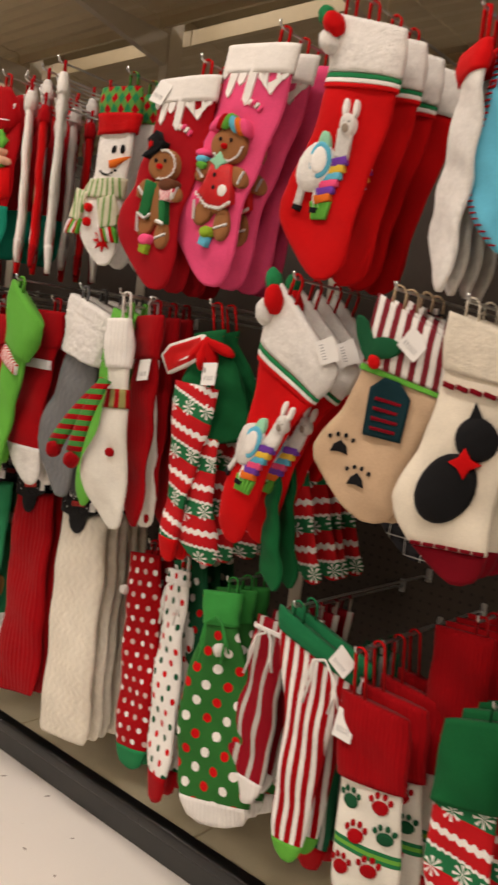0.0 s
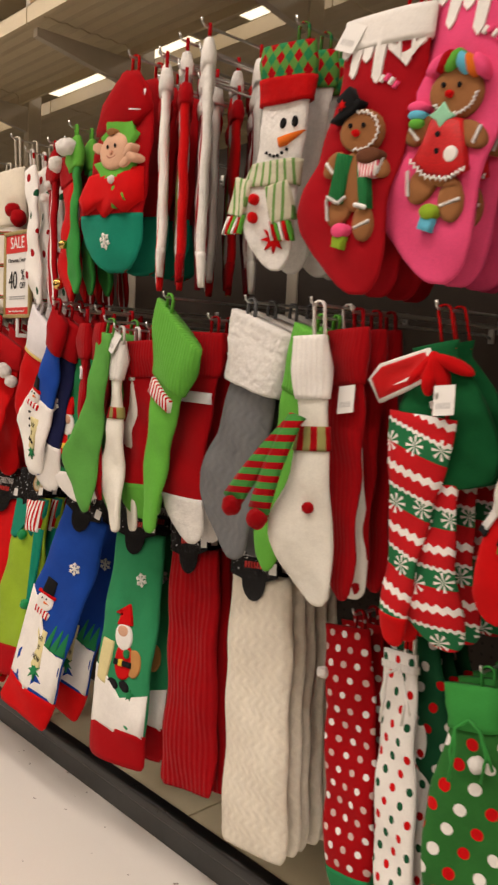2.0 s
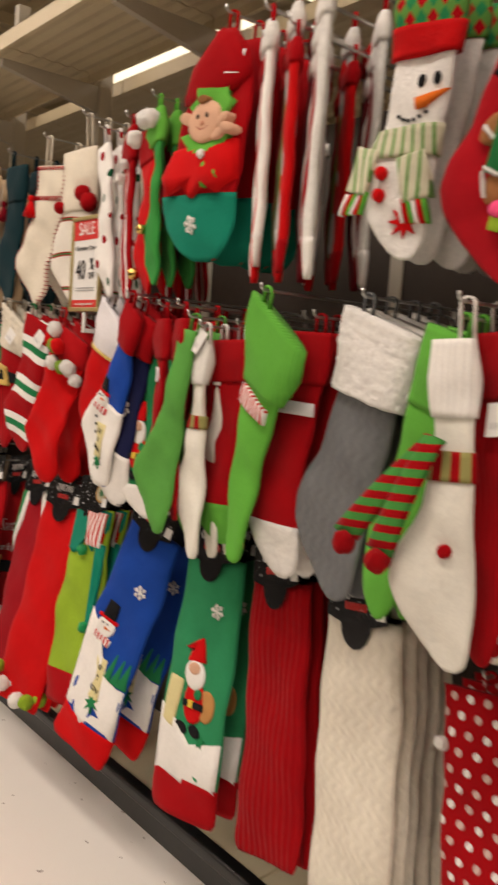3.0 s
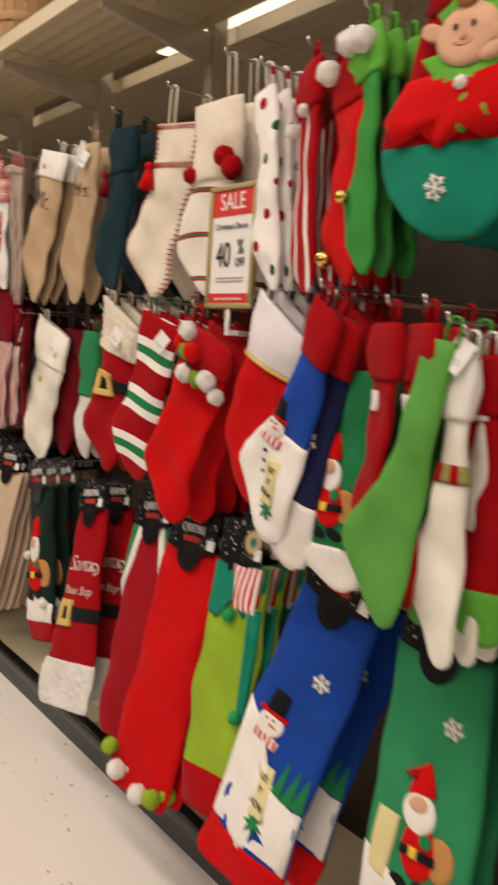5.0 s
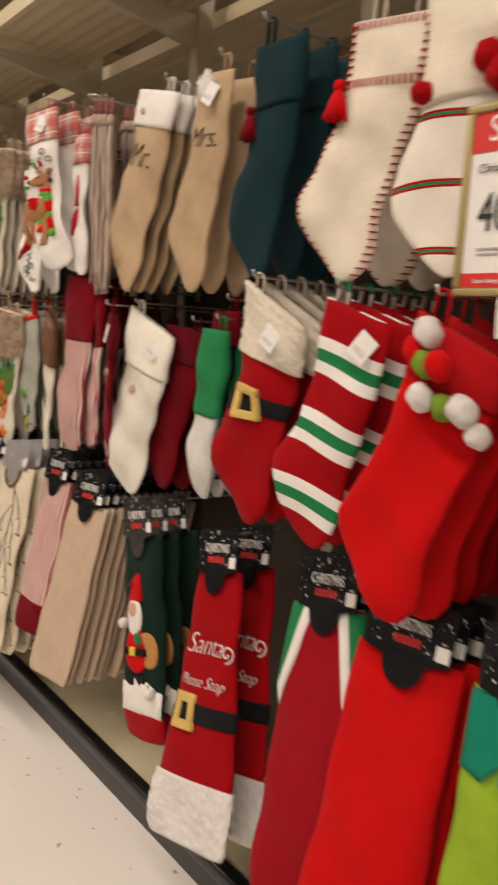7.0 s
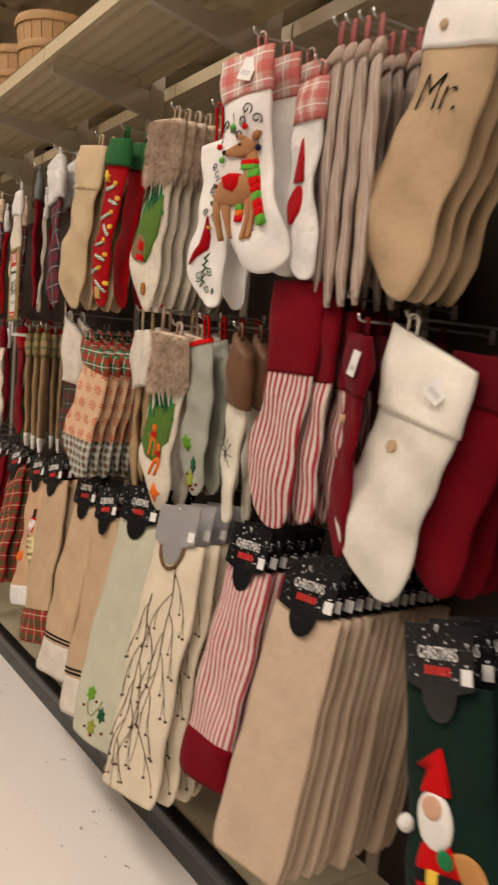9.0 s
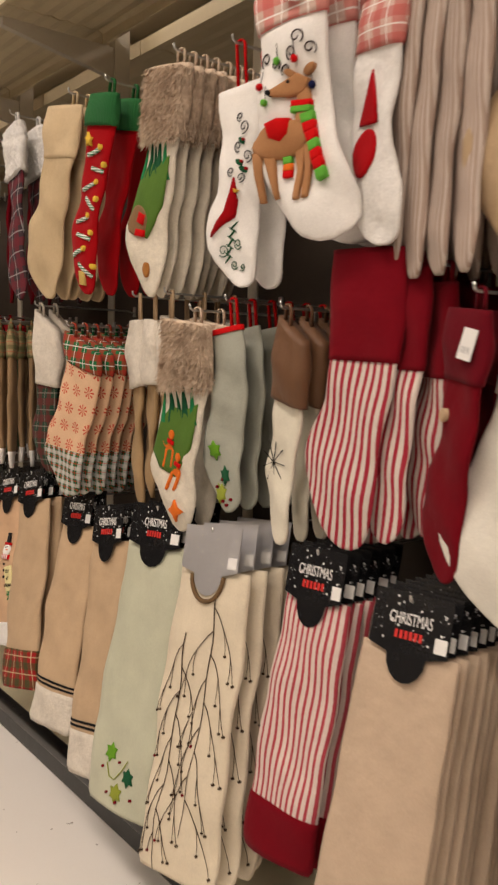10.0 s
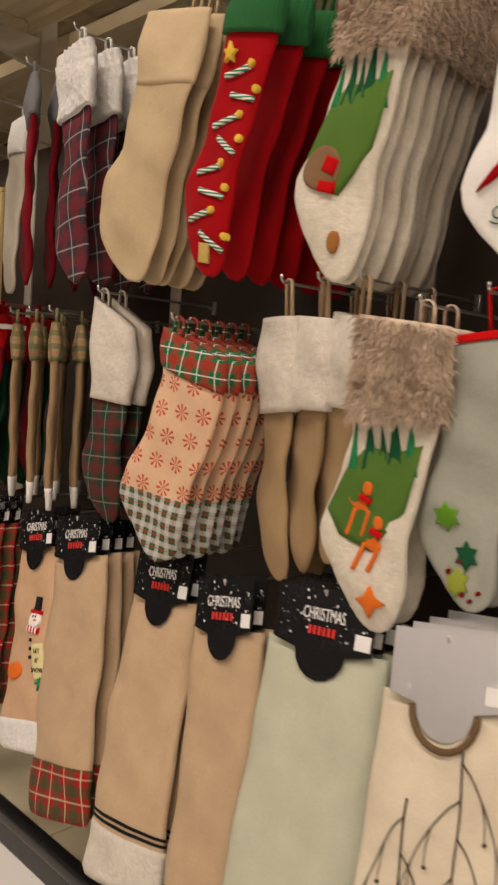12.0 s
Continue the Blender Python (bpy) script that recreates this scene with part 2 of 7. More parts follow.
def text_mesh(words, size, squeeze=1.0, thin=0.0):
    cu = bpy.data.curves.new("words", "FONT")
    cu.body, cu.size, cu.align_x, cu.align_y, cu.extrude = words, size, "CENTER", "CENTER", 0.0004
    cu.offset = -thin
    ob = new("words", cu)
    bpy.context.view_layer.update()
    me = bpy.data.meshes.new_from_object(ob.evaluated_get(bpy.context.evaluated_depsgraph_get()))
    bpy.data.objects.remove(ob)
    bm = bmesh.new()
    bm.from_mesh(me)
    bpy.data.meshes.remove(me)
    bmesh.ops.transform(bm, matrix=pose(0, 0, 0, 90) @ Matrix.Diagonal((squeeze, 1, 1, 1)), verts=bm.verts)
    return bm


# outlines: how far the left and right edge stand from the hanging line, at heights from the top (0) to the bottom (1)
KNOTS = (0, 0.1, 0.2, 0.35, 0.5, 0.6, 0.68, 0.76, 0.85, 0.93, 0.98, 1.0)
OUTLINES = {
    "stocking": ((-0.17, -0.17, -0.17, -0.19, -0.235, -0.29, -0.32, -0.305, -0.245, -0.17, -0.11, -0.07),
                 (0.17, 0.17, 0.165, 0.145, 0.11, 0.085, 0.07, 0.065, 0.065, 0.05, 0.02, -0.02)),
    "boot": ((-0.19, -0.19, -0.19, -0.20, -0.225, -0.24, -0.235, -0.205, -0.15, -0.08, -0.03, 0.0),
             (0.19, 0.19, 0.185, 0.17, 0.14, 0.12, 0.115, 0.12, 0.125, 0.12, 0.10, 0.06)),
    "toe_right": ((-0.17, -0.17, -0.17, -0.17, -0.172, -0.172, -0.165, -0.145, -0.10, -0.04, 0.02, 0.09),
                  (0.17, 0.17, 0.17, 0.17, 0.175, 0.195, 0.225, 0.262, 0.285, 0.275, 0.235, 0.17)),
    "slim": ((-0.13, -0.13, -0.13, -0.14, -0.165, -0.205, -0.235, -0.225, -0.18, -0.125, -0.08, -0.04),
             (0.12, 0.12, 0.115, 0.105, 0.085, 0.07, 0.06, 0.06, 0.06, 0.05, 0.03, 0.0)),
    "sock": ((-0.12, -0.12, -0.12, -0.125, -0.135, -0.14, -0.145, -0.145, -0.135, -0.115, -0.08, -0.03),
             (0.12, 0.12, 0.12, 0.12, 0.12, 0.12, 0.12, 0.12, 0.115, 0.09, 0.06, 0.02)),
    "slab": ((-0.20, -0.205, -0.21, -0.215, -0.22, -0.222, -0.225, -0.228, -0.23, -0.23, -0.225, -0.20),
             (0.20, 0.202, 0.205, 0.205, 0.205, 0.206, 0.207, 0.207, 0.208, 0.208, 0.20, 0.18)),
    "flare": ((-0.12, -0.13, -0.14, -0.16, -0.18, -0.195, -0.21, -0.22, -0.232, -0.24, -0.24, -0.22),
              (0.12, 0.13, 0.14, 0.155, 0.17, 0.18, 0.19, 0.195, 0.20, 0.205, 0.20, 0.18)),
    "cone": ((-0.05, -0.10, -0.14, -0.175, -0.205, -0.25, -0.27, -0.27, -0.235, -0.17, -0.11, -0.07),
             (0.05, 0.12, 0.15, 0.165, 0.15, 0.135, 0.125, 0.12, 0.11, 0.09, 0.05, 0.0)),
    "twist": ((-0.095, -0.095, -0.095, -0.095, -0.13, -0.20, -0.255, -0.265, -0.20, -0.12, -0.06, -0.02),
              (0.055, 0.06, 0.065, 0.07, 0.075, 0.08, 0.082, 0.085, 0.085, 0.08, 0.065, 0.03)),
    "leg": ((-0.17, -0.165, -0.15, -0.115, -0.10, -0.10, -0.10, -0.10, -0.095, -0.085, -0.06, -0.03),
            (0.17, 0.165, 0.14, 0.10, 0.075, 0.065, 0.06, 0.055, 0.05, 0.045, 0.03, 0.01)),
    "sack": ((-0.10, -0.08, -0.11, -0.17, -0.20, -0.21, -0.215, -0.215, -0.21, -0.19, -0.15, -0.08),
             (0.10, 0.08, 0.11, 0.16, 0.185, 0.195, 0.20, 0.20, 0.195, 0.175, 0.14, 0.07)),
}


class Shape:
    """A soft flat thing of cloth: length, width factor, thickness; X to the right, -Y to the front, Z up from -length to 0."""

    def __init__(self, outline, length, width=1.0, thick=0.022, seed=0, wrinkle=0.004):
        self.o, self.L, self.w, self.th, self.seed, self.wr = OUTLINES[outline], length, width, thick, seed, wrinkle

    def edges(self, v):
        v = min(max(v, 0), 1)
        a, b = (float(np.interp(v, KNOTS, e)) * self.L * self.w for e in self.o)
        return a, b

    def at(self, f, v):
        a, b = self.edges(v)
        return 0.5 * (a + b) + 0.5 * f * (b - a), v * self.L

    def drift(self, u, v):
        s = self.seed
        return self.wr * min(1.0, 0.25 + 4.0 * max(v, 0.0)) * (math.sin(9 * v + 14 * u / self.L + s) + 0.7 * math.sin(21 * v - 17 * u / self.L + 2.3 * s) + 0.6 * noise.noise(Vector((u * 24, v * 9, s))))

    def front(self, u, v, lift=0.0):
        a, b = self.edges(v)
        q = min(max((u - a) / max(b - a, 1e-5), 0), 1) * 2 - 1
        puff = math.sqrt(max(1 - q ** 4, 0)) * min(1.0, 0.35 + 3.0 * min(v + 0.12, 1.05 - v))
        return -0.5 * self.th * puff + self.drift(u, v) - lift

    def body(self, v0=0.0, v1=1.0, grow=0.0, nv=30, nu=9, flare=0.0):
        bm = bmesh.new()
        nv = max(4, int(nv * (v1 - v0)) + 3)
        rings = []
        for i in range(nv + 1):
            v = v0 + (v1 - v0) * i / nv
            if v1 >= 1.0 and v0 == 0:
                v = 1 - (1 - v) ** 1.25
            a, b = self.edges(v)
            e = grow + flare * (1 - abs(2 * i / nv - 1))
            row = []
            for side in (0, 1):
                for k in range(nu + 1):
                    q = math.sin((k / nu - 0.5) * math.pi) if side == 0 else math.sin((0.5 - k / nu) * math.pi)
                    if side == 1 and k in (0, nu):
                        continue
                    u = 0.5 * (a + b) + q * (0.5 * (b - a) + e)
                    uu = 0.5 * (a + b) + q * 0.5 * (b - a)
                    y = self.front(uu, v)
                    mid = self.drift(uu, v)
                    y = mid + (y - mid) * (1 if side == 0 else -1)
                    y += (-e if side == 0 else e) * math.sqrt(max(0, 1 - q ** 4))
                    row.append(bm.verts.new((u, y, -v * self.L)))
            rings.append(row)
        n = len(rings[0])
        for p, q in zip(rings, rings[1:]):
            for k in range(n):
                bm.faces.new((p[k], q[k], q[(k + 1) % n], p[(k + 1) % n]))
        bm.faces.new(rings[0])
        bm.faces.new(rings[-1][::-1])
        return bm

    def fluff(self, v0, v1, grow, amp, seed=1, nv=24, nu=44):
        """The same band with a deep, lumpy pile."""
        bm = self.body(v0, v1, grow, nv=int(nv / max(v1 - v0, 0.1)), nu=nu)
        for v in bm.verts:
            k = amp * (noise.noise(v.co * 95 + Vector((seed, 0, 0))) + 0.7 * noise.noise(v.co * 230 + Vector((0, seed, 0))))
            v.co += Vector((v.co.x * 2.0 * k, -k if v.co.y < self.drift(v.co.x, -v.co.z / self.L) else k, k * 0.8))
        return bm

    def shag(self, v0, v1, count, length, grow=0.0, seed=1):
        """Many thin tufts standing out of the pile between two heights, on the front and the edges."""
        bm = bmesh.new()
        rnd = random.Random(seed)
        for _ in range(count):
            v = v0 + (v1 - v0) * rnd.random()
            a, b = self.edges(v)
            q = rnd.uniform(-1, 1)
            q = math.copysign(abs(q) ** 0.8, q)
            u = 0.5 * (a + b) + q * (0.5 * (b - a) + grow)
            y = self.front(0.5 * (a + b) + q * 0.5 * (b - a), v, grow * math.sqrt(max(0, 1 - q ** 4)) - 0.001)
            out = Vector((q ** 3 * 0.9 + rnd.uniform(-0.5, 0.5), -1.0 + 0.7 * abs(q) ** 3, rnd.uniform(-2.2, -0.3))).normalized()
            side = out.cross(Vector((rnd.uniform(-1, 1), rnd.uniform(-1, 1), rnd.uniform(-1, 1)))).normalized() * rnd.uniform(0.0006, 0.0014)
            p = Vector((u, y, -v * self.L))
            tip = p + out * length * rnd.uniform(0.5, 1.15)
            mid = p + (tip - p) * 0.55 + Vector((0, 0, 0.12 * length))
            w = [bm.verts.new(c) for c in (p - side, p + side, mid + side * 0.8, mid - side * 0.8, tip)]
            bm.faces.new((w[0], w[1], w[2], w[3]))
            bm.faces.new((w[3], w[2], w[4]))
        return bm

    def patch(self, pts, thick=0.003, lift=0.001, puff=0.0):
        """A piece of cloth with that outline (points in metres: right, down from the top), sewn on the front."""
        bm = bmesh.new()
        cx = sum(p[0] for p in pts) / len(pts)
        cz = sum(p[1] for p in pts) / len(pts)

        def at(u, d, up):
            return bm.verts.new((u, self.front(u, d / self.L, lift + up), -d))

        low = [at(u, d, -0.002) for u, d in pts]
        rim = [at(u, d, thick) for u, d in pts]
        inn = [at(cx + (u - cx) * 0.86, cz + (d - cz) * 0.86, thick + 0.0012 + puff * 0.5) for u, d in pts]
        mid = [at(cx + (u - cx) * 0.45, cz + (d - cz) * 0.45, thick + 0.0014 + puff) for u, d in pts]
        top = at(cx, cz, thick + 0.0014 + puff)
        n = len(pts)
        for p, q in ((low, rim), (rim, inn), (inn, mid)):
            for k in range(n):
                bm.faces.new((p[k], p[(k + 1) % n], q[(k + 1) % n], q[k]))
        for k in range(n):
            bm.faces.new((mid[k], mid[(k + 1) % n], top))
        bmesh.ops.recalc_face_normals(bm, faces=bm.faces)
        return bm


def oval(u, d, ru, rd, n=20, turn=0.0):
    c, s = math.cos(radians(turn)), math.sin(radians(turn))
    return [(u + ru * math.cos(a) * c - rd * math.sin(a) * s, d + ru * math.cos(a) * s + rd * math.sin(a) * c) for a in (6.2832 * k / n for k in range(n))]


def rect(u, d, hu, hd, turn=0.0):
    c, s = math.cos(radians(turn)), math.sin(radians(turn))
    pts = []
    for a, b in ((-1, -1), (0, -1), (1, -1), (1, 0), (1, 1), (0, 1), (-1, 1), (-1, 0)):
        pts.append((u + a * hu * c - b * hd * s, d + a * hu * s + b * hd * c))
    return pts


def star(u, d, r, arms=6, inner=0.4):
    return [(u + (r if k % 2 == 0 else r * inner) * math.sin(math.pi * k / arms), d - (r if k % 2 == 0 else r * inner) * math.cos(math.pi * k / arms)) for k in range(2 * arms)]


def front_x(y):
    """The plane of the goods' fronts along the aisle."""
    return 1.37 * (0.94 + 0.05 * min(max((y + 3.277) / 1.37 - 3.4, 0), 2.8))


# ---- the aisle ----
Y0, Y1 = -3.0, 13.0
FLOOR_Z = 0.13
PEG_X, KICK_X, DECK_Z = 1.85, 1.515, FLOOR_Z + 0.092
SHELF_X, SHELF_Z = 1.44, 2.41
POST_STEP, POST_Y = 0.765, 2.05

floor = tagged(part("floor", box(bmesh.new(), -8.0, 9.0, Y0 - 2, Y1 + 2, FLOOR_Z - 0.1, FLOOR_Z), FLOOR_MAT, smooth=False), "cream speckled vinyl store floor with scuffs", "floor", kind="structure")


def ceiling_deck():
    """A steel deck pressed into trapezoid ribs that run along the aisle, with cross beams under it."""
    bm = bmesh.new()
    box(bm, -8.0, 9.0, Y0 - 2, Y1 + 2, 4.36, 4.44)
    x = -8.0
    while x < 8.9:
        a = [bm.verts.new((x + u, Y0 - 2, z)) for u, z in ((0.0, 4.36), (0.04, 4.29), (0.12, 4.29), (0.16, 4.36))]
        b = [bm.verts.new((v.co.x, Y1 + 2, v.co.z)) for v in a]
        for k in range(3):
            bm.faces.new((a[k], b[k], b[k + 1], a[k + 1]))
        x += 0.30
    y = Y0 - 1.0
    while y < Y1 + 1.5:
        box(bm, -8.0, 9.0, y - 0.05, y + 0.05, 4.19, 4.285)
        y += 2.4
    bmesh.ops.recalc_face_normals(bm, faces=bm.faces)
    return bm


ceiling = tagged(part("ceiling", ceiling_deck(), CEIL, smooth=False), "cream ribbed steel store ceiling with cross beams", "ceiling", kind="structure")
for wall_name, b in (("wall_back", (-8.0, 9.0, Y1 + 2, Y1 + 2.2, 0, 4.3)), ("wall_front", (-8.0, 9.0, Y0 - 2.2, Y0 - 2, 0, 4.3)), ("wall_left", (-8.2, -8.0, Y0 - 2, Y1 + 2, 0, 4.3)), ("wall_right", (9.0, 9.2, Y0 - 2, Y1 + 2, 0, 4.3))):
    tagged(part(wall_name, box(bmesh.new(), *b), WALLPAINT, smooth=False), "plain cream painted store wall", "wall", kind="structure")


def strip_light(x, y):
    root = tagged(new("strip_light"), "long white ceiling strip light, lit", "ceiling light", group="ceiling strip lights")
    root.location = (x, y, 4.3)
    part("housing", bevelled(-0.2, 0.2, -1.2, 1.2, -0.12, 0.0), STEEL, root)
    glow = bpy.data.materials.get("lit_diffuser")
    if glow is None:
        glow = bpy.data.materials.new("lit_diffuser")
        glow.use_nodes = True
        b = glow.node_tree.nodes["Principled BSDF"]
        b.inputs["Emission Color"].default_value, b.inputs["Emission Strength"].default_value = (1.0, 0.80, 0.55, 1), 3.0
    part("diffuser", bevelled(-0.17, 0.17, -1.17, 1.17, -0.135, -0.12, 0.003), glow, root)


for ly in (-1.6, 1.4, 4.4, 7.4):
    strip_light(-0.3, ly)
    strip_light(-3.6, ly)
    strip_light(-6.6, ly)
    strip_light(4.7, ly)


def gondola():
    root = tagged(new("gondola_rack"), "cream steel store rack with brown pegboard and a dark kick plate", "store rack")
    root.location = (PEG_X, 3.0, FLOOR_Z)

    def put(name, bm, mat, label="", smooth=False):
        bmesh.ops.translate(bm, vec=(-PEG_X, -3.0, -FLOOR_Z), verts=bm.verts)
        return part(name, bm, mat, root, label, smooth)

    put("kick_plate", bevelled(KICK_X, KICK_X + 0.02, Y0, Y1, FLOOR_Z, DECK_Z - 0.02, 0.003), KICK, "dark grey kick plate")
    put("bumper", bevelled(KICK_X - 0.012, KICK_X + 0.03, Y0, Y1, DECK_Z - 0.026, DECK_Z + 0.012, 0.010, 4), BUMPER, "black rounded bumper strip", True)
    for k in range(18):
        ya = POST_Y + POST_STEP * (k - 6)
        if ya > Y1 - 0.8:
            break
        put("deck", bevelled(KICK_X + 0.03, PEG_X, ya + 0.002, ya + POST_STEP - 0.002, DECK_Z - 0.02, DECK_Z, 0.003), DECK)
        bm = box(bmesh.new(), PEG_X, PEG_X + 0.012, ya + 0.02, ya + POST_STEP - 0.02, DECK_Z, 2.06)
        put("pegboard_panel", bm, BOARD, "brown perforated pegboard")
        put("upright", bevelled(PEG_X - 0.006, PEG_X + 0.05, ya - 0.02, ya + 0.02, DECK_Z, SHELF_Z + 0.5, 0.003), STEEL)
        # bracket under the top shelf, deep at the upright and shallow at the front
        bm = bmesh.new()
        prof = ((SHELF_X + 0.03, SHELF_Z - 0.005), (SHELF_X + 0.03, SHELF_Z - 0.03), (PEG_X - 0.006, SHELF_Z - 0.10), (PEG_X - 0.006, SHELF_Z - 0.005))
        vs = [[bm.verts.new((x, ya + d, z)) for x, z in prof] for d in (-0.012, 0.012)]
        bm.faces.new(vs[0])
        bm.faces.new(vs[1][::-1])
        for i in range(4):
            bm.faces.new((vs[0][i], vs[1][i], vs[1][(i + 1) % 4], vs[0][(i + 1) % 4]))
        bmesh.ops.recalc_face_normals(bm, faces=bm.faces)
        put("shelf_bracket", bm, STEEL)
        for side, (xa, xb) in enumerate(((SHELF_X, PEG_X - 0.03), (PEG_X + 0.10, PEG_X + 0.56))):
            put("top_shelf", top_shelf_panel(xa, xb, ya, side), SHELFSTEEL, "cream ribbed steel top shelf")
    # holes of the pegboard where it shows between the goods
    bm = bmesh.new()
    for i in range(70):
        for j in range(30):
            y, z = 0.1 + i * 0.0254, 0.62 + j * 0.0254
            ring = [bm.verts.new((PEG_X - 0.0015, y + 0.0042 * math.cos(a), z + 0.0042 * math.sin(a))) for a in (1.0472 * q for q in range(6))]
            bm.faces.new(ring)
    tagged(put("peg_hole", bm, HOLE), kind="stuff")
    return root


def top_shelf_panel(xa, xb, ya, side):
    """A folded steel shelf panel: an upstanding front lip, a top and shallow ribs pressed along it."""
    y0, y1 = ya + 0.003, ya + POST_STEP - 0.003
    n = 14
    prof = []
    for i in range(n + 1):
        x = xa + (xb - xa) * i / n
        prof.append((x, SHELF_Z + 0.035 + (0.005 if i % 2 else 0.0)))
    lip = [(xa, SHELF_Z), (xa + 0.012, SHELF_Z), (xa + 0.012, SHELF_Z + 0.03)]
    loop = [(xa, SHELF_Z)] + [(xa, SHELF_Z + 0.05)] + [(x, z + 0.012) for x, z in prof] + [(xb, SHELF_Z + 0.0), (xb - 0.012, SHELF_Z + 0.0), (xb - 0.012, SHELF_Z + 0.03)] + [(x, z) for x, z in prof[::-1][1:-1]] + lip[::-1][:2]
    bm = bmesh.new()
    a = [bm.verts.new((x, y0, z)) for x, z in loop]
    b = [bm.verts.new((x, y1, z)) for x, z in loop]
    m = len(loop)
    for k in range(m):
        bm.faces.new((a[k], a[(k + 1) % m], b[(k + 1) % m], b[k]))
    bm.faces.new(a[::-1])
    bm.faces.new(b)
    bmesh.ops.recalc_face_normals(bm, faces=bm.faces)
    return bm


gondola()


# the plain back of the rack across the aisle, behind the one who walks
def opposite_rack():
    root = tagged(new("opposite_rack"), "cream steel rack across the aisle", "store rack")
    root.location = (-1.75, 3.0, FLOOR_Z)
    part("back_panel", bevelled(-0.02, 0.02, Y0 - 3, Y1 - 3, 0.0, 1.5), BOARD, root)
    part("base", bevelled(0.02, 0.40, Y0 - 3, Y1 - 3, 0.0, 0.12), KICK, root)


opposite_rack()


def basket(x, y, r, h):
    root = tagged(new("bushel_basket"), "pale wooden bushel basket standing on the top shelf", "basket", group="baskets on the top shelf")
    root.location = (x, y, SHELF_Z + 0.052)
    n = 22
    for k in range(n):
        bm = bmesh.new()
        a0, a1 = 6.2832 * (k + 0.04) / n, 6.2832 * (k + 0.96) / n
        rows = []
        for i in range(5):
            z = h * i / 4
            rr = r * (0.80 + 0.20 * i / 4)
            rows.append([bm.verts.new((q * math.cos(a), q * math.sin(a), z)) for q in (rr, rr - 0.004) for a in (a0, a1)])
        for p, q in zip(rows, rows[1:]):
            for i, j in ((0, 1), (1, 3), (3, 2), (2, 0)):
                bm.faces.new((p[i], p[j], q[j], q[i]))
        bm.faces.new((rows[0][0], rows[0][1], rows[0][3], rows[0][2]))
        bm.faces.new((rows[-1][0], rows[-1][1], rows[-1][3], rows[-1][2]))
        bmesh.ops.recalc_face_normals(bm, faces=bm.faces)
        part("stave", bm, BASKET, root, smooth=False)
    for i, z in enumerate((0.012, h * 0.55, h - 0.02)):
        rr = r * (0.80 + 0.20 * z / h) + 0.004
        bm = bmesh.new()
        ring = []
        for k in range(33):
            a = 6.2832 * k / 32
            ring.append([bm.verts.new((q * math.cos(a), q * math.sin(a), zz)) for q, zz in ((rr, z - 0.015), (rr + 0.004, z), (rr, z + 0.015))])
        for p, q in zip(ring, ring[1:]):
            for s in (0, 1):
                bm.faces.new((p[s], q[s], q[s + 1], p[s + 1]))
        part("hoop", bm, BASKET, root, "bent wooden hoop")
    bm = bmesh.new()
    bmesh.ops.create_circle(bm, cap_ends=True, radius=r * 0.78, segments=24, matrix=Matrix.Translation((0, 0, 0.006)))
    part("bottom", bm, BASKET, root)
    return root


# ---- goods on the pegs ----
def ribbon(pts, width, thick=0.0015, bm=None):
    bm = bm or bmesh.new()
    pts = [Vector(p) for p in pts]
    rows = []
    for i, p in enumerate(pts):
        d = (pts[min(i + 1, len(pts) - 1)] - pts[max(i - 1, 0)]).normalized()
        nn = d.cross(Vector((0, 1, 0)))
        nn = nn.normalized() if nn.length > 1e-4 else Vector((1, 0, 0))
        w = Vector((0, 1, 0))
        rows.append([bm.verts.new(p + nn * a * thick + w * b * width / 2) for a, b in ((-1, -1), (1, -1), (1, 1), (-1, 1))])
    for p, q in zip(rows, rows[1:]):
        for k in range(4):
            bm.faces.new((p[k], q[k], q[(k + 1) % 4], p[(k + 1) % 4]))
    bm.faces.new(rows[0])
    bm.faces.new(rows[-1][::-1])
    bmesh.ops.recalc_face_normals(bm, faces=bm.faces)
    return bm


def hang_loop(u, h, w=0.007):
    pts = []
    for k in range(11):
        a = math.pi * k / 10
        pts.append((u + 0.011 * math.cos(a), 0.0, (h - 0.012) * (1.0 if 1 <= k <= 9 else -0.3) + 0.011 * math.sin(a)))
    return ribbon(pts, w)


def peg_hook(x, y, z):
    """A zinc wire hook from the pegboard out to x, with an upturned tip."""
    root = tagged(new("peg_hook"), "thin zinc wire peg hook fixed in the pegboard", "peg hook", group="peg hooks")
    root.location = (PEG_X, y, z)
    part("wire", tube([(0, 0, -0.012), (-0.03, 0, -0.004), (x - PEG_X, 0, -0.004), (x - PEG_X - 0.006, 0, 0.000), (x - PEG_X - 0.008, 0, 0.009)], 0.0028, 6), CHROME, root)
    part("back_clip", bevelled(-0.006, 0.002, -0.007, 0.007, -0.022, 0.010, 0.002), CHROME, root)


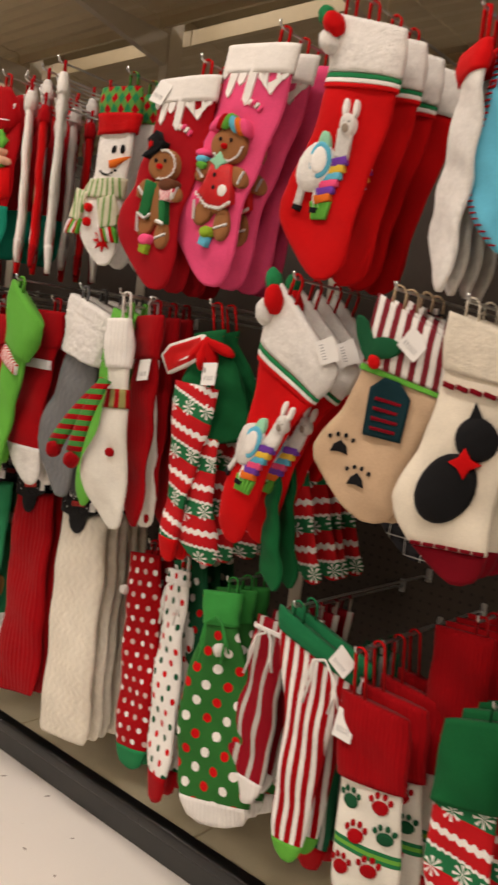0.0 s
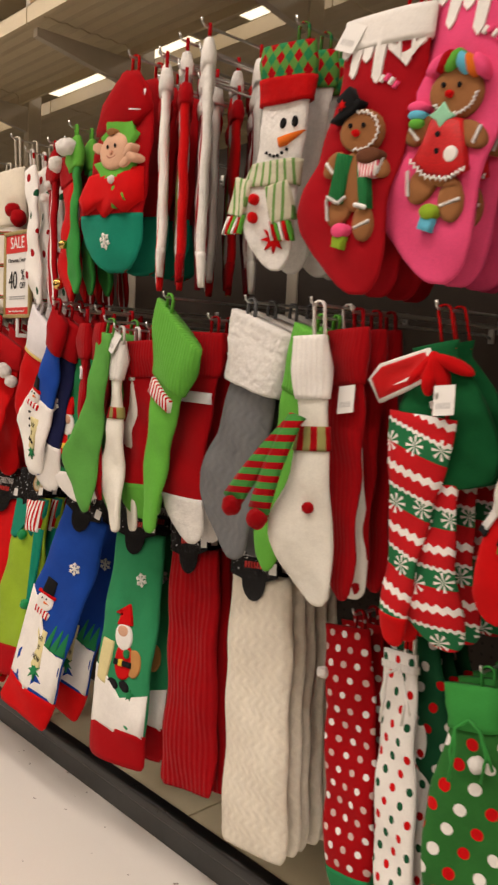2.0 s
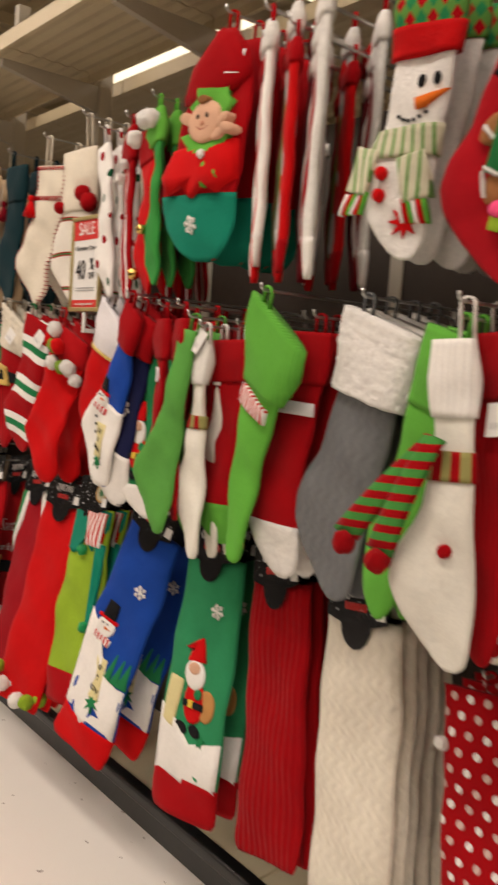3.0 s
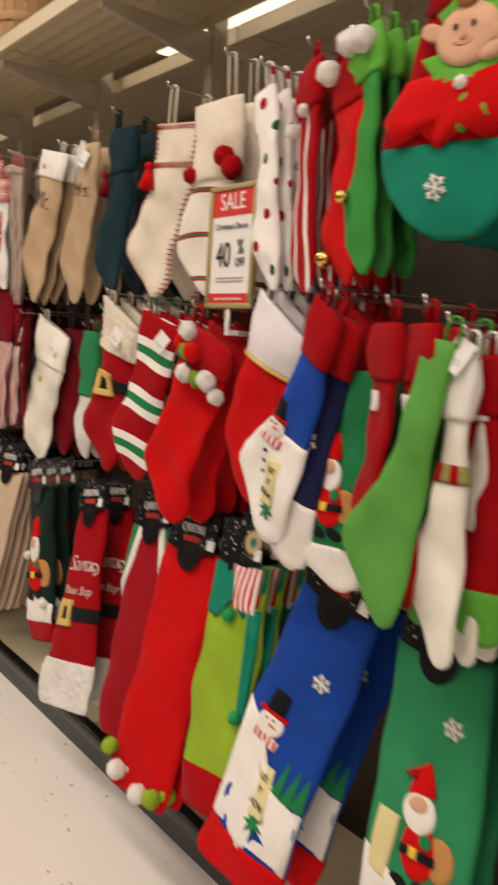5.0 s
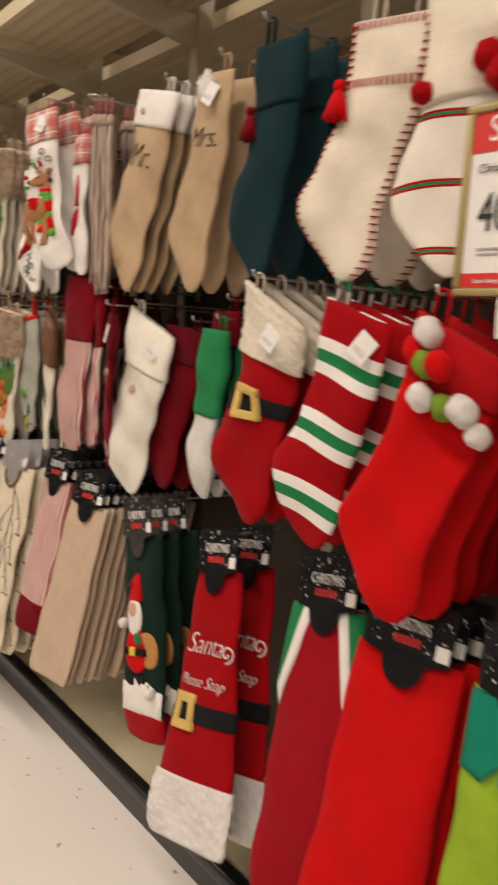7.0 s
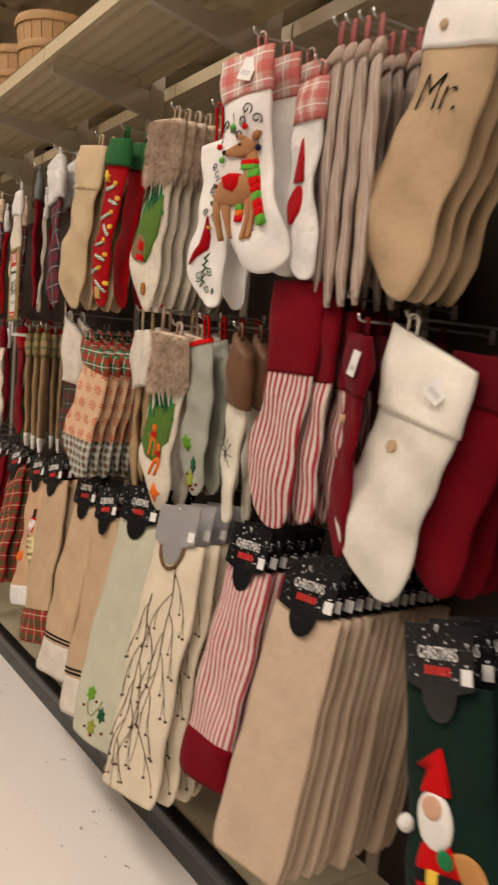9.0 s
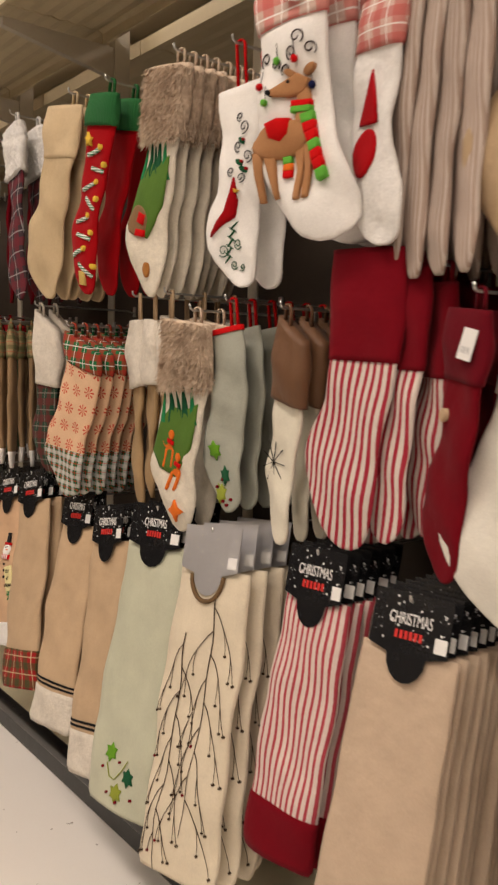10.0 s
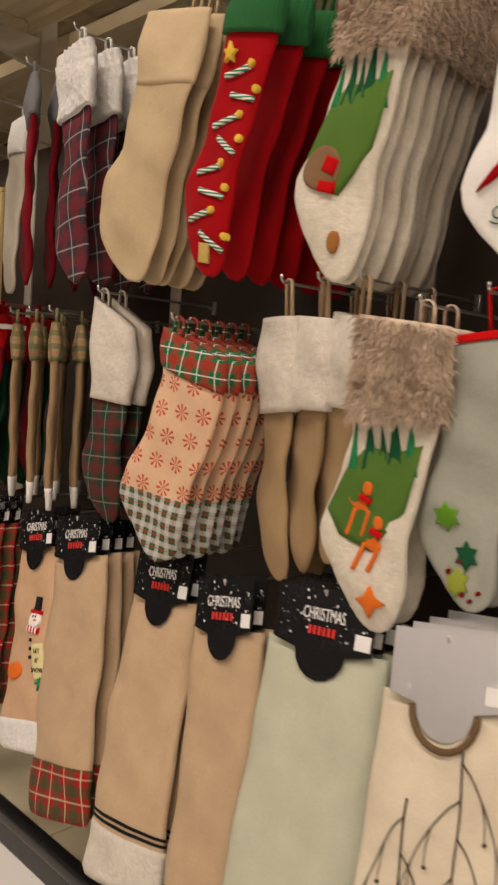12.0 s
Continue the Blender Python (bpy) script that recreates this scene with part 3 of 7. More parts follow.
def pile(root, name, label, category, y, z, lean, tip, yaw, n, step, loop, loop_u, jitter=1.0, hook=True, off=0.02, group="", plain=None, show=1):
    """Hang the built thing and n - 1 copies behind it on one hook."""
    tagged(root, label, category, group=group or label.split(" with ")[0] + " on one hook")
    rnd = random.Random(name)

    def at(k):
        a = rnd.uniform(-1, 1) * jitter * (0 if k == 0 else 1)
        b = rnd.uniform(-1, 1) * jitter * (0 if k == 0 else 1)
        turn = pose(0, 0, 0, 0, 0, -90 + yaw + 5 * a) @ pose(0, 0, 0, tip, 0, 0) @ pose(0, 0, 0, 0, lean + 2.0 * b, 0)
        hold = Vector((min(front_x(y) + off + k * step, PEG_X - 0.03), y, z))
        return Matrix.Translation(hold) @ turn

    root.matrix_basis = at(0)
    top = root.matrix_basis @ Vector((loop_u, 0, loop))
    made = [root]
    if plain is not None:
        tagged(plain, label, category, group=root["group"])
    for k in range(1, n):
        if k < show or plain is None:
            made.append(copy_thing(root, at(k)))
        elif k == max(show, 1):
            plain.matrix_basis = at(k)
            made.append(plain)
        else:
            made.append(copy_thing(plain, at(k)))
    if hook:
        peg_hook(min(top.x - 0.014, PEG_X - 0.1), top.y, top.z - 0.004)
    return made


def drape(root, sh, skew=0.0, bend=0.0):
    """Let the top edge sag to one side by skew degrees, as on a thing hung by a corner, and bow the whole sideways by bend."""
    k = math.tan(radians(skew))
    for me in {o.data for o in root.children_recursive if o.type == "MESH"}:
        for p in me.vertices:
            v = min(max(-p.co.z / sh.L, -0.2), 1.0)
            u = p.co.x
            p.co.x += bend * sh.L * math.sin(math.pi * max(v, 0.0))
            p.co.z -= k * u * max(0.0, 1.0 - max(v, 0.0) / 0.6) ** 1.3
        me.update()


def frame_of(outline, y, z, y2, z2, width, rot=None):
    dx, dz = -(y2 - y), z - z2
    if rot is not None:
        return dz / math.cos(radians(rot)) * 0.98, rot
    o = OUTLINES[outline]
    ub = 0.5 * (o[0][-1] + o[1][-1]) * width
    length = math.hypot(dx, dz) / math.hypot(1, ub)
    lean = math.degrees(math.atan2(dx, dz) - math.atan2(ub, 1))
    return length, -lean


def stocking(name, label, y, z, y2, z2, body, cuff=None, toe=None, outline="stocking", width=1.0, thick=0.02, n=5, step=0.034, yaw=5.0, tip=0.0,
             loop=0.036, loop_u=None, loop_mat=None, cuff_v=0.2, toe_v=0.86, deco=None, wrinkle=0.0042, category="Christmas stocking", tag=None, off=0.02, cuff_grow=0.004, tag_at=(0.03, 0.04), jitter=1.0, rot=None, show=1, fur=0, fluffy=False, skew=0.0, bend=None):
    length, lean = frame_of(outline, y, z, y2, z2, width, rot)
    sh = Shape(outline, length, width, thick, seed=(sum(map(ord, name)) % 17), wrinkle=wrinkle)
    root = new("christmas_stocking")
    part("body", sh.body(), body, root)
    if cuff is not None:
        part("cuff", sh.body(-0.004, cuff_v, cuff_grow, flare=0.004, nv=40), cuff, root)
    if fur:
        part("fur", sh.shag(0.0, cuff_v * 1.06, fur, 0.021, cuff_grow), cuff, root, "shaggy pile")
    if fluffy:
        part("fleece_band", sh.fluff(0.0, cuff_v, cuff_grow + 0.003, 0.0045), cuff, root, "deep lumpy fleece")
    if toe is not None:
        part("toe", sh.body(toe_v, 1.0, 0.0012), toe, root)
    if loop_u is None:
        loop_u = sh.edges(0)[0 if skew > 8 else 1] * 0.55
    part("hanging_loop", hang_loop(loop_u, loop), loop_mat or cuff or body, root)
    plain = copy_thing(root, Matrix()) if n > show else None
    if deco:
        deco(sh, root)
    if tag:
        u, d = tag_at
        bm = box(bmesh.new(), -0.018, 0.018, -0.0006, 0.0006, -0.024, 0.024)
        bmesh.ops.transform(bm, matrix=Matrix.Translation((u, sh.front(u, max(d, 0.0) / sh.L, 0.012), -d)) @ pose(0, 0, 0, -12, tag, 6), verts=bm.verts)
        t = part("price_tag", bm, PAPER, root, "small white price tag", False)
        bm = bmesh.new()
        for i in range(6):
            box(bm, -0.012 + i * 0.0042, -0.0105 + i * 0.0042, -0.0010, -0.0007, -0.014, -0.004)
        bmesh.ops.transform(bm, matrix=Matrix.Translation((u, sh.front(u, max(d, 0.0) / sh.L, 0.012), -d)) @ pose(0, 0, 0, -12, tag, 6), verts=bm.verts)
        tagged(part("barcode", bm, GREYINK, t, smooth=False), kind="stuff")
    if bend is None:
        bend = random.Random(name + "bend").uniform(-0.022, 0.022)
    drape(root, sh, skew, bend)
    loop -= math.tan(radians(skew)) * loop_u
    pile(root, name, label, category, y, z, lean, tip, yaw, n, step * 1.3, loop, loop_u, off=off, jitter=jitter, plain=plain, show=show)
    return root, sh


def hanger_card(root, sh, silver=False, height=0.092, plain=False):
    """The black header card with a rounded tab, by which a folded skirt hangs."""
    hw = max(0.068, sh.edges(0.03)[1] * 0.80)
    pts = [(-hw, 0.0), (-hw, height), (hw, height), (hw, 0.0)]
    for k in range(9):
        a = math.pi * k / 8
        pts.append((hw * 0.5 * math.cos(a), -0.01 - 0.045 * math.sin(a)))
    bm = bmesh.new()
    vs = [[bm.verts.new((u, yy, zz)) for u, zz in pts] for yy in (-0.5 * sh.th - 0.006, -0.5 * sh.th - 0.0045)]
    bm.faces.new(vs[0][::-1])
    bm.faces.new(vs[1])
    for k in range(len(pts)):
        bm.faces.new((vs[0][k], vs[0][(k + 1) % len(pts)], vs[1][(k + 1) % len(pts)], vs[1][k]))
    bmesh.ops.recalc_face_normals(bm, faces=bm.faces)
    card = part("header_card", bm, SILVERCARD if silver else CARD, root, "silver foil header card" if silver else "black header card with white snow dots", False)
    y = -0.5 * sh.th - 0.0066
    bm = bmesh.new()
    rnd = random.Random(5)
    for k in range(46):
        u, zz, r = rnd.uniform(-hw, hw) * 0.95, rnd.uniform(0.008, height - 0.006), rnd.choice((0.0008, 0.0012, 0.0022))
        bm.faces.new([bm.verts.new((u + r * math.cos(a), y, zz + r * math.sin(a))) for a in (-1.0472 * q for q in range(6))])
    tagged(part("snow_print", bm, PAPER, card, smooth=False), kind="stuff")
    if not plain and not silver:
        bm = text_mesh("CHRISTMAS", 0.028, 0.55)
        bmesh.ops.translate(bm, vec=(0.0, y - 0.0006, height * 0.52), verts=bm.verts)
        part("lettering", bm, PAPER, card, smooth=False)
        bm = bmesh.new()
        for k in range(6):
            box(bm, -0.026 + k * 0.009, -0.0205 + k * 0.009, y - 0.0008, y, height * 0.17, height * 0.32)
        part("red_print", bm, REDINK, card, smooth=False)
    if plain:
        # round printed medallion with a green star
        for nm, pts2, mt, up in (("medallion", oval(hw * 0.55, 0.0, 0.027, 0.027, 24), GOLDPRINT, 0.0004), ("medallion_centre", oval(hw * 0.55, 0.0, 0.022, 0.022, 24), PALEPRINT, 0.0008), ("medallion_star", star(hw * 0.55, 0.0, 0.015, 8, 0.5), GREENPRINT, 0.0012)):
            bm = bmesh.new()
            bm.faces.new([bm.verts.new((u, y - up, height * 0.48 - d)) for u, d in pts2])
            part(nm, bm, mt, card, smooth=False)
    part("barcode_label", box(bmesh.new(), hw * 0.66, hw * 0.96, y - 0.0008, y, 0.006, 0.03), PAPER, card, smooth=False)
    return height


def skirt(name, label, y, z, y2, z2, body, outline="slab", width=1.0, thick=0.028, n=5, step=0.034, yaw=8.0, tip=-16.0, hem=None, hem_v=0.85, deco=None, card=True, wrinkle=0.004,
          category="tree skirt", silver=False, plain=False, jitter=0.7, off=0.04, rot=None, fur=0):
    length, lean = frame_of(outline, y, z, y2, z2, width, rot)
    sh = Shape(outline, length, width, thick, seed=(sum(map(ord, name)) % 17), wrinkle=wrinkle)
    root = new("tree_skirt")
    part("cloth", sh.body(), body, root)
    if hem is not None:
        part("hem", sh.body(hem_v, 1.0, 0.003), hem, root)
    if deco:
        deco(sh, root)
    if fur:
        part("fleece_band", sh.fluff(hem_v, 0.998, 0.006, 0.0045), hem, root, "deep lumpy fleece")
    drape(root, sh, 0.0, random.Random(name + "bend").uniform(-0.008, 0.008))
    h = hanger_card(root, sh, silver, plain=plain) if card else 0.03
    if not card:
        part("hanging_loop", hang_loop(0, 0.045), body, root)
        h = 0.045
    pile(root, name, label, category, y, z, lean, tip, yaw, n, step, h - 0.004 if card else h, 0.0, jitter=jitter, off=off)
    return root, sh


# ---- sewn-on pictures ----
RED_FELT, WHITE_PLUSH = cloth("red_felt", RED), cloth("white_plush", WHITE, "fur", s=90)
CREAM_PLUSH, FUR = cloth("cream_plush", CREAM, "fur", s=70), cloth("brown_fur", (0.78, 0.64, 0.49), "fur", s=22, c2=(0.30, 0.20, 0.13))
CRIMSON_FELT, MAROON_FELT, WHITE_FELT = cloth("crimson_felt", CRIMSON), cloth("maroon_felt", MAROON), cloth("white_felt", WHITE)
GREEN_FELT, DKGREEN_FELT, APPLE_FELT, LIME_FELT = cloth("green_felt", GREEN), cloth("dark_green_felt", DKGREEN), cloth("apple_green_felt", APPLE), cloth("lime_felt", LIME)
BLACK_FELT, BROWN_FELT, TAN_FELT, CREAM_FELT = cloth("black_felt", BLACK), cloth("gingerbread_felt", (0.30, 0.13, 0.05)), cloth("tan_suede", TAN), cloth("cream_felt", CREAM)
ORANGE_FELT, PINK_FELT, PURPLE_FELT, YELLOW_FELT = cloth("orange_felt", ORANGE), cloth("pink_felt", PINK), cloth("purple_felt", (0.16, 0.05, 0.36)), cloth("yellow_felt", (0.75, 0.50, 0.06))
SKIN_FELT, BLUE_FELT, NAVY_FELT, GOLD_CLOTH = cloth("peach_felt", SKIN), cloth("blue_felt", BLUE), cloth("navy_felt", NAVY), cloth("gold_sequin", GOLD, "sequin", rough=0.35)
SKY_FELT, TEAL_FELT, DKTEAL_FELT = cloth("sky_blue_felt", (0.12, 0.45, 0.62)), cloth("teal_felt", TEAL), cloth("dark_teal_felt", DKTEAL)
TAN_BURLAP = cloth("tan_burlap", (0.46, 0.335, 0.205), fuzz=0.6)
WHITE_SATIN = cloth("white_satin", (0.78, 0.76, 0.78), rough=0.35, fuzz=0.1)
RED_KNIT, WHITE_KNIT, GREEN_KNIT, GREY_KNIT = cloth("red_rib_knit", CRIMSON, "rib", p=0.010), cloth("white_rib_knit", WHITE, "rib", p=0.010), cloth("green_rib_knit", APPLE, "rib", p=0.009), cloth("grey_cable_knit", GREY, "cable", p=0.022)
CABLE = cloth("cream_cable_knit", (0.76, 0.71, 0.60), "cable", p=0.024, fuzz=0.5)


def sew(sh, root, name, pts, mat, thick=0.003, lift=0.001, puff=0.0):
    return part(name, sh.patch(pts, thick, lift, puff), mat, root)


def trim(sh, root, v0, v1, mat, grow=0.0045, name="trim"):
    part(name, sh.body(v0, v1, grow, nv=30), mat, root)


def pom(sh, root, u, d, r, mat, out=0.0):
    bm = ball(r, u * 50, 0.16)
    bmesh.ops.translate(bm, vec=(u, sh.front(u, d / sh.L, r * 0.7 + out), -d), verts=bm.verts)
    return part("pom_pom", bm, mat, root)


def bell(sh, root, u, d, r=0.012):
    bm = ball(r, 0, 0.0)
    bmesh.ops.translate(bm, vec=(u, sh.front(u, d / sh.L, r * 0.7), -d), verts=bm.verts)
    part("jingle_bell", bm, BRASS, root, "small brass jingle bell")


def drips(sh, root):
    pts = []
    a, b = sh.edges(0.02)
    deep = (0.14, 0.20, 0.15, 0.25, 0.17, 0.22, 0.14)
    pts += [(a * 0.96, 0.002), (0, 0.002), (b * 0.96, 0.002)]
    for k in range(7):
        f0, f1, f2 = 1 - 2 * k / 7, 1 - 2 * (k + 0.5) / 7, 1 - 2 * (k + 0.94) / 7
        pts += [(b * 0.96 * f0, 0.08 * sh.L), (b * (f0 - 0.06), deep[k] * sh.L * 0.9), (b * f1, deep[k] * sh.L), (b * (f2 + 0.02), deep[k] * sh.L * 0.9)]
    bm = bmesh.new()
    vs = [bm.verts.new((u, sh.front(u, d / sh.L, 0.004), -d)) for u, d in pts]
    f = bm.faces.new(vs)
    bmesh.ops.triangulate(bm, faces=[f])
    ext = bmesh.ops.extrude_face_region(bm, geom=bm.faces[:])
    bmesh.ops.translate(bm, vec=(0, 0.006, 0), verts=[v for v in ext["geom"] if isinstance(v, bmesh.types.BMVert)])
    bmesh.ops.recalc_face_normals(bm, faces=bm.faces)
    part("icing_band", sh.body(-0.003, 0.115, 0.0045), WHITE_FELT, root)
    part("icing_cuff", bm, WHITE_FELT, root, "white felt icing with drips", False)


def icing_line(sh, root, pts, lift=0.011, amp=0.0022, name="icing_line"):
    """A wavy white cord sewn along a path of (right, down) points."""
    path = []
    n = 26
    for i in range(n + 1):
        q = i / n * (len(pts) - 1)
        a = min(int(q), len(pts) - 2)
        f = q - a
        (u0, d0), (u1, d1) = pts[a], pts[a + 1]
        ln = math.hypot(u1 - u0, d1 - d0) or 1.0
        w = amp * (1 if i % 2 else -1)
        u, d = u0 + (u1 - u0) * f - (d1 - d0) / ln * w, d0 + (d1 - d0) * f + (u1 - u0) / ln * w
        path.append((u, sh.front(u, d / sh.L, lift), -d))
    part(name, tube(path, 0.0021, 5), WHITE_FELT, root)


def ginger(dress, scarf):
    """A gingerbread figure of thick felt: head, limbs and torso run together, with icing cords, clothes and a cupcake."""
    man = dress == GREEN_FELT

    def deco(sh, root):
        drips(sh, root)
        k = 0.86 * sh.L / 0.45
        ox, oz = sh.at(0.22, 0.58)

        def q(u, d):
            return ox + u * k, oz + d * k

        def dough(name, u, d, ru, rd, turn=0.0, up=0.006):
            a, b = q(u, d)
            sew(sh, root, name, oval(a, b, ru * k, rd * k, 22, turn), BROWN_FELT, up, 0.001, 0.003)

        dough("leg", -0.034, 0.056, 0.024, 0.036, 24)
        dough("leg", 0.024, 0.082, 0.023, 0.038, -10)
        dough("arm", -0.050, -0.030, 0.030, 0.019, -38)
        dough("arm", 0.046, -0.022, 0.032, 0.019, 34)
        dough("torso", 0.0, 0.005, 0.037, 0.056, 0, 0.008)
        dough("head", 0.010, -0.088, 0.044, 0.041, 0, 0.010)
        icing_line(sh, root, [q(-0.062, 0.036), q(-0.054, 0.078)])
        icing_line(sh, root, [q(0.010, 0.094), q(0.044, 0.082)])
        icing_line(sh, root, [q(-0.066, -0.034), q(-0.048, -0.014)])
        icing_line(sh, root, [q(0.062, -0.034), q(0.056, -0.006)])
        arc = range(-1, 6) if man else range(2, 7)
        icing_line(sh, root, [q(0.010 + 0.039 * math.cos(0.62 * a - 1.2), -0.088 + 0.036 * math.sin(0.62 * a - 1.2)) for a in arc], 0.015)
        if man:
            for du, hu, t in ((-0.030, 0.017, 14), (0.026, 0.012, -6)):
                a, b = q(du, -0.002 if du < 0 else 0.012)
                sew(sh, root, "waistcoat", rect(a, b, hu * k, 0.046 * k, t), cloth("waistcoat_knit", (0.02, 0.17, 0.05), "rib", p=0.006), 0.014, 0.001, 0.003)
            icing_line(sh, root, [q(-0.056, 0.032), q(-0.030, 0.046), q(-0.014, 0.034)], 0.019)
            icing_line(sh, root, [q(0.010, 0.050), q(0.040, 0.058)], 0.019)
            a, b = q(0.036, -0.020)
            sew(sh, root, "cupcake_case", [(a - 0.019, b - 0.008), (a + 0.019, b - 0.008), (a + 0.014, b + 0.018), (a - 0.014, b + 0.018)], cloth("case_stripes", (0.62, 0.07, 0.12), "stripes", p=0.006, c2=WHITE), 0.018)
            sew(sh, root, "chocolate_frosting", oval(a, b - 0.016, 0.022, 0.013), cloth("chocolate_felt", (0.13, 0.05, 0.025)), 0.020, 0.001, 0.004)
            a, b = q(-0.020, -0.132)
            sew(sh, root, "hat_brim", oval(a, b + 0.006, 0.038 * k, 0.009 * k, 18, -28), BLACK_FELT, 0.018)
            sew(sh, root, "hat_crown", rect(a - 0.004, b - 0.010, 0.020 * k, 0.020 * k, -26), BLACK_FELT, 0.017, 0.001, 0.003)
            sew(sh, root, "hat_flower", star(a - 0.008, b - 0.004, 0.009, 6, 0.5), RED_FELT, 0.022)
        else:
            sew(sh, root, "dress", [q(*c) for c in ((-0.024, -0.046), (0.0, -0.050), (0.028, -0.046), (0.040, -0.010), (0.052, 0.034), (0.020, 0.048), (-0.022, 0.044), (-0.054, 0.020), (-0.036, -0.012))], cloth("red_sequin", (0.50, 0.01, 0.012), "sequin", rough=0.4), 0.014, 0.001, 0.004)
            icing_line(sh, root, [q(-0.056, 0.020), q(-0.024, 0.047), q(0.020, 0.051), q(0.053, 0.036)], 0.019, 0.003)
            sew(sh, root, "pocket", oval(*q(0.022, 0.012), 0.013, 0.012), WHITE_FELT, 0.019)
            for dd in (-0.020, 0.006):
                sew(sh, root, "button", oval(*q(-0.006, dd), 0.005, 0.005, 10), BLACK_FELT, 0.019)
            sew(sh, root, "bow", star(*q(-0.004, -0.050), 0.020, 4, 0.55), cloth("mint_felt", (0.30, 0.62, 0.42)), 0.018)
            for i, m in enumerate((PINK_FELT, CRIMSON_FELT, APPLE_FELT, SKY_FELT, ORANGE_FELT, PINK_FELT)):
                sew(sh, root, "turban_fold", oval(*q(-0.030 + 0.016 * i, -0.130 - 0.006 * math.sin(i)), 0.010, 0.019, 12, 40 if i < 3 else -30), m, 0.016, 0.001, 0.004)
            for i, m in enumerate((PINK_FELT, SKY_FELT, APPLE_FELT)):
                sew(sh, root, "candy_layer", oval(*q(-0.052, -0.066 + 0.013 * i), 0.018 - 0.002 * i, 0.008, 12), m, 0.014, 0.001, 0.003)
        for du in (-0.014, 0.012):
            sew(sh, root, "eye", oval(*q(0.004 + du, -0.098), 0.0032, 0.0042, 10), BLACK_FELT, 0.0165)
        sew(sh, root, "nose", oval(*q(0.002, -0.084), 0.0065, 0.006, 10), RED_FELT, 0.017, 0.001, 0.003)
        a, b = q(-0.022, 0.098) if man else q(-0.008, 0.104)
        sew(sh, root, "cupcake", rect(a - 0.004, b + 0.018, 0.012, 0.011, 14), LIME_FELT if man else SKY_FELT, 0.012)
        sew(sh, root, "frosting", oval(a, b, 0.016, 0.012), PINK_FELT if man else LIME_FELT, 0.014, 0.001, 0.004)
        for i in range(4):
            u, d = sh.at(0.18, 0.245)
            sew(sh, root, "candy_cane", rect(u + i * 0.0075, d - 0.008 + abs(i - 0.6) * 0.006, 0.0028, 0.006, 30), (WHITE_FELT, PINK_FELT)[i % 2], 0.003)
    return deco


def llama(sh, root):
    trim(sh, root, 0.205, 0.222, GREEN_FELT)
    trim(sh, root, 0.224, 0.240, WHITE_FELT)
    trim(sh, root, 0.242, 0.258, RED_FELT)
    a = sh.edges(0.02)[0]
    pom(sh, root, a + 0.015, 0.02, 0.021, RED_FELT)
    pom(sh, root, a - 0.012, 0.006, 0.019, GREEN_FELT, -0.01)
    pom(sh, root, a + 0.004, 0.048, 0.020, WHITE_PLUSH)
    b = sh.at(-0.35, 0.56)
    sew(sh, root, "llama_body", oval(b[0], b[1], 0.036, 0.045, turn=20), WHITE_PLUSH, 0.006, 0.001, 0.006)
    sew(sh, root, "llama_leg", rect(b[0] - 0.026, b[1] + 0.05, 0.007, 0.02, 15), WHITE_PLUSH, 0.005)
    sew(sh, root, "llama_leg", rect(b[0] + 0.010, b[1] + 0.055, 0.007, 0.02, 5), WHITE_PLUSH, 0.005)
    n = (b[0] + 0.045, b[1] - 0.01)
    cols = (PURPLE_FELT, YELLOW_FELT, SKY_FELT, PINK_FELT, PURPLE_FELT, ORANGE_FELT)
    for i, m in enumerate(cols):
        sew(sh, root, "scarf_band", rect(n[0] - 0.004 * i, n[1] + 0.013 * i, 0.017, 0.0075, -12), m, 0.008)
    for i in range(5):
        sew(sh, root, "fringe", rect(n[0] - 0.04 + 0.008 * i, n[1] + 0.086, 0.0032, 0.016, 6 * i - 12), APPLE_FELT, 0.006)
    sew(sh, root, "neck", rect(n[0] + 0.006, n[1] - 0.03, 0.014, 0.024, 8), WHITE_PLUSH, 0.006)
    sew(sh, root, "head", oval(n[0] + 0.014, n[1] - 0.062, 0.015, 0.02), WHITE_PLUSH, 0.008, 0.001, 0.004)
    for du in (-0.009, 0.010):
        sew(sh, root, "ear", oval(n[0] + 0.014 + du, n[1] - 0.092, 0.005, 0.016, 12), WHITE_FELT, 0.006)
        sew(sh, root, "eye", oval(n[0] + 0.014 + du * 0.5, n[1] - 0.066, 0.0025, 0.0025, 8), BLACK_FELT, 0.012)
    sew(sh, root, "hoof", rect(b[0] - 0.030, b[1] + 0.071, 0.008, 0.005, 15), BLACK_FELT, 0.007)
    sew(sh, root, "hoof", rect(b[0] + 0.008, b[1] + 0.076, 0.008, 0.005, 5), BLACK_FELT, 0.007)
    sew(sh, root, "saddle_blanket", oval(b[0] + 0.012, b[1] - 0.010, 0.021, 0.032), SKY_FELT, 0.012)
    sew(sh, root, "blanket_centre", oval(b[0] + 0.012, b[1] - 0.010, 0.014, 0.023), WHITE_FELT, 0.014)
    sew(sh, root, "muzzle", oval(n[0] + 0.013, n[1] - 0.055, 0.007, 0.008, 12), cloth("llama_muzzle", (0.30, 0.25, 0.20)), 0.013)
    sew(sh, root, "cactus", oval(b[0] + 0.014, b[1] - 0.035, 0.012, 0.026), cloth("mint_felt", (0.30, 0.62, 0.42)), 0.009)


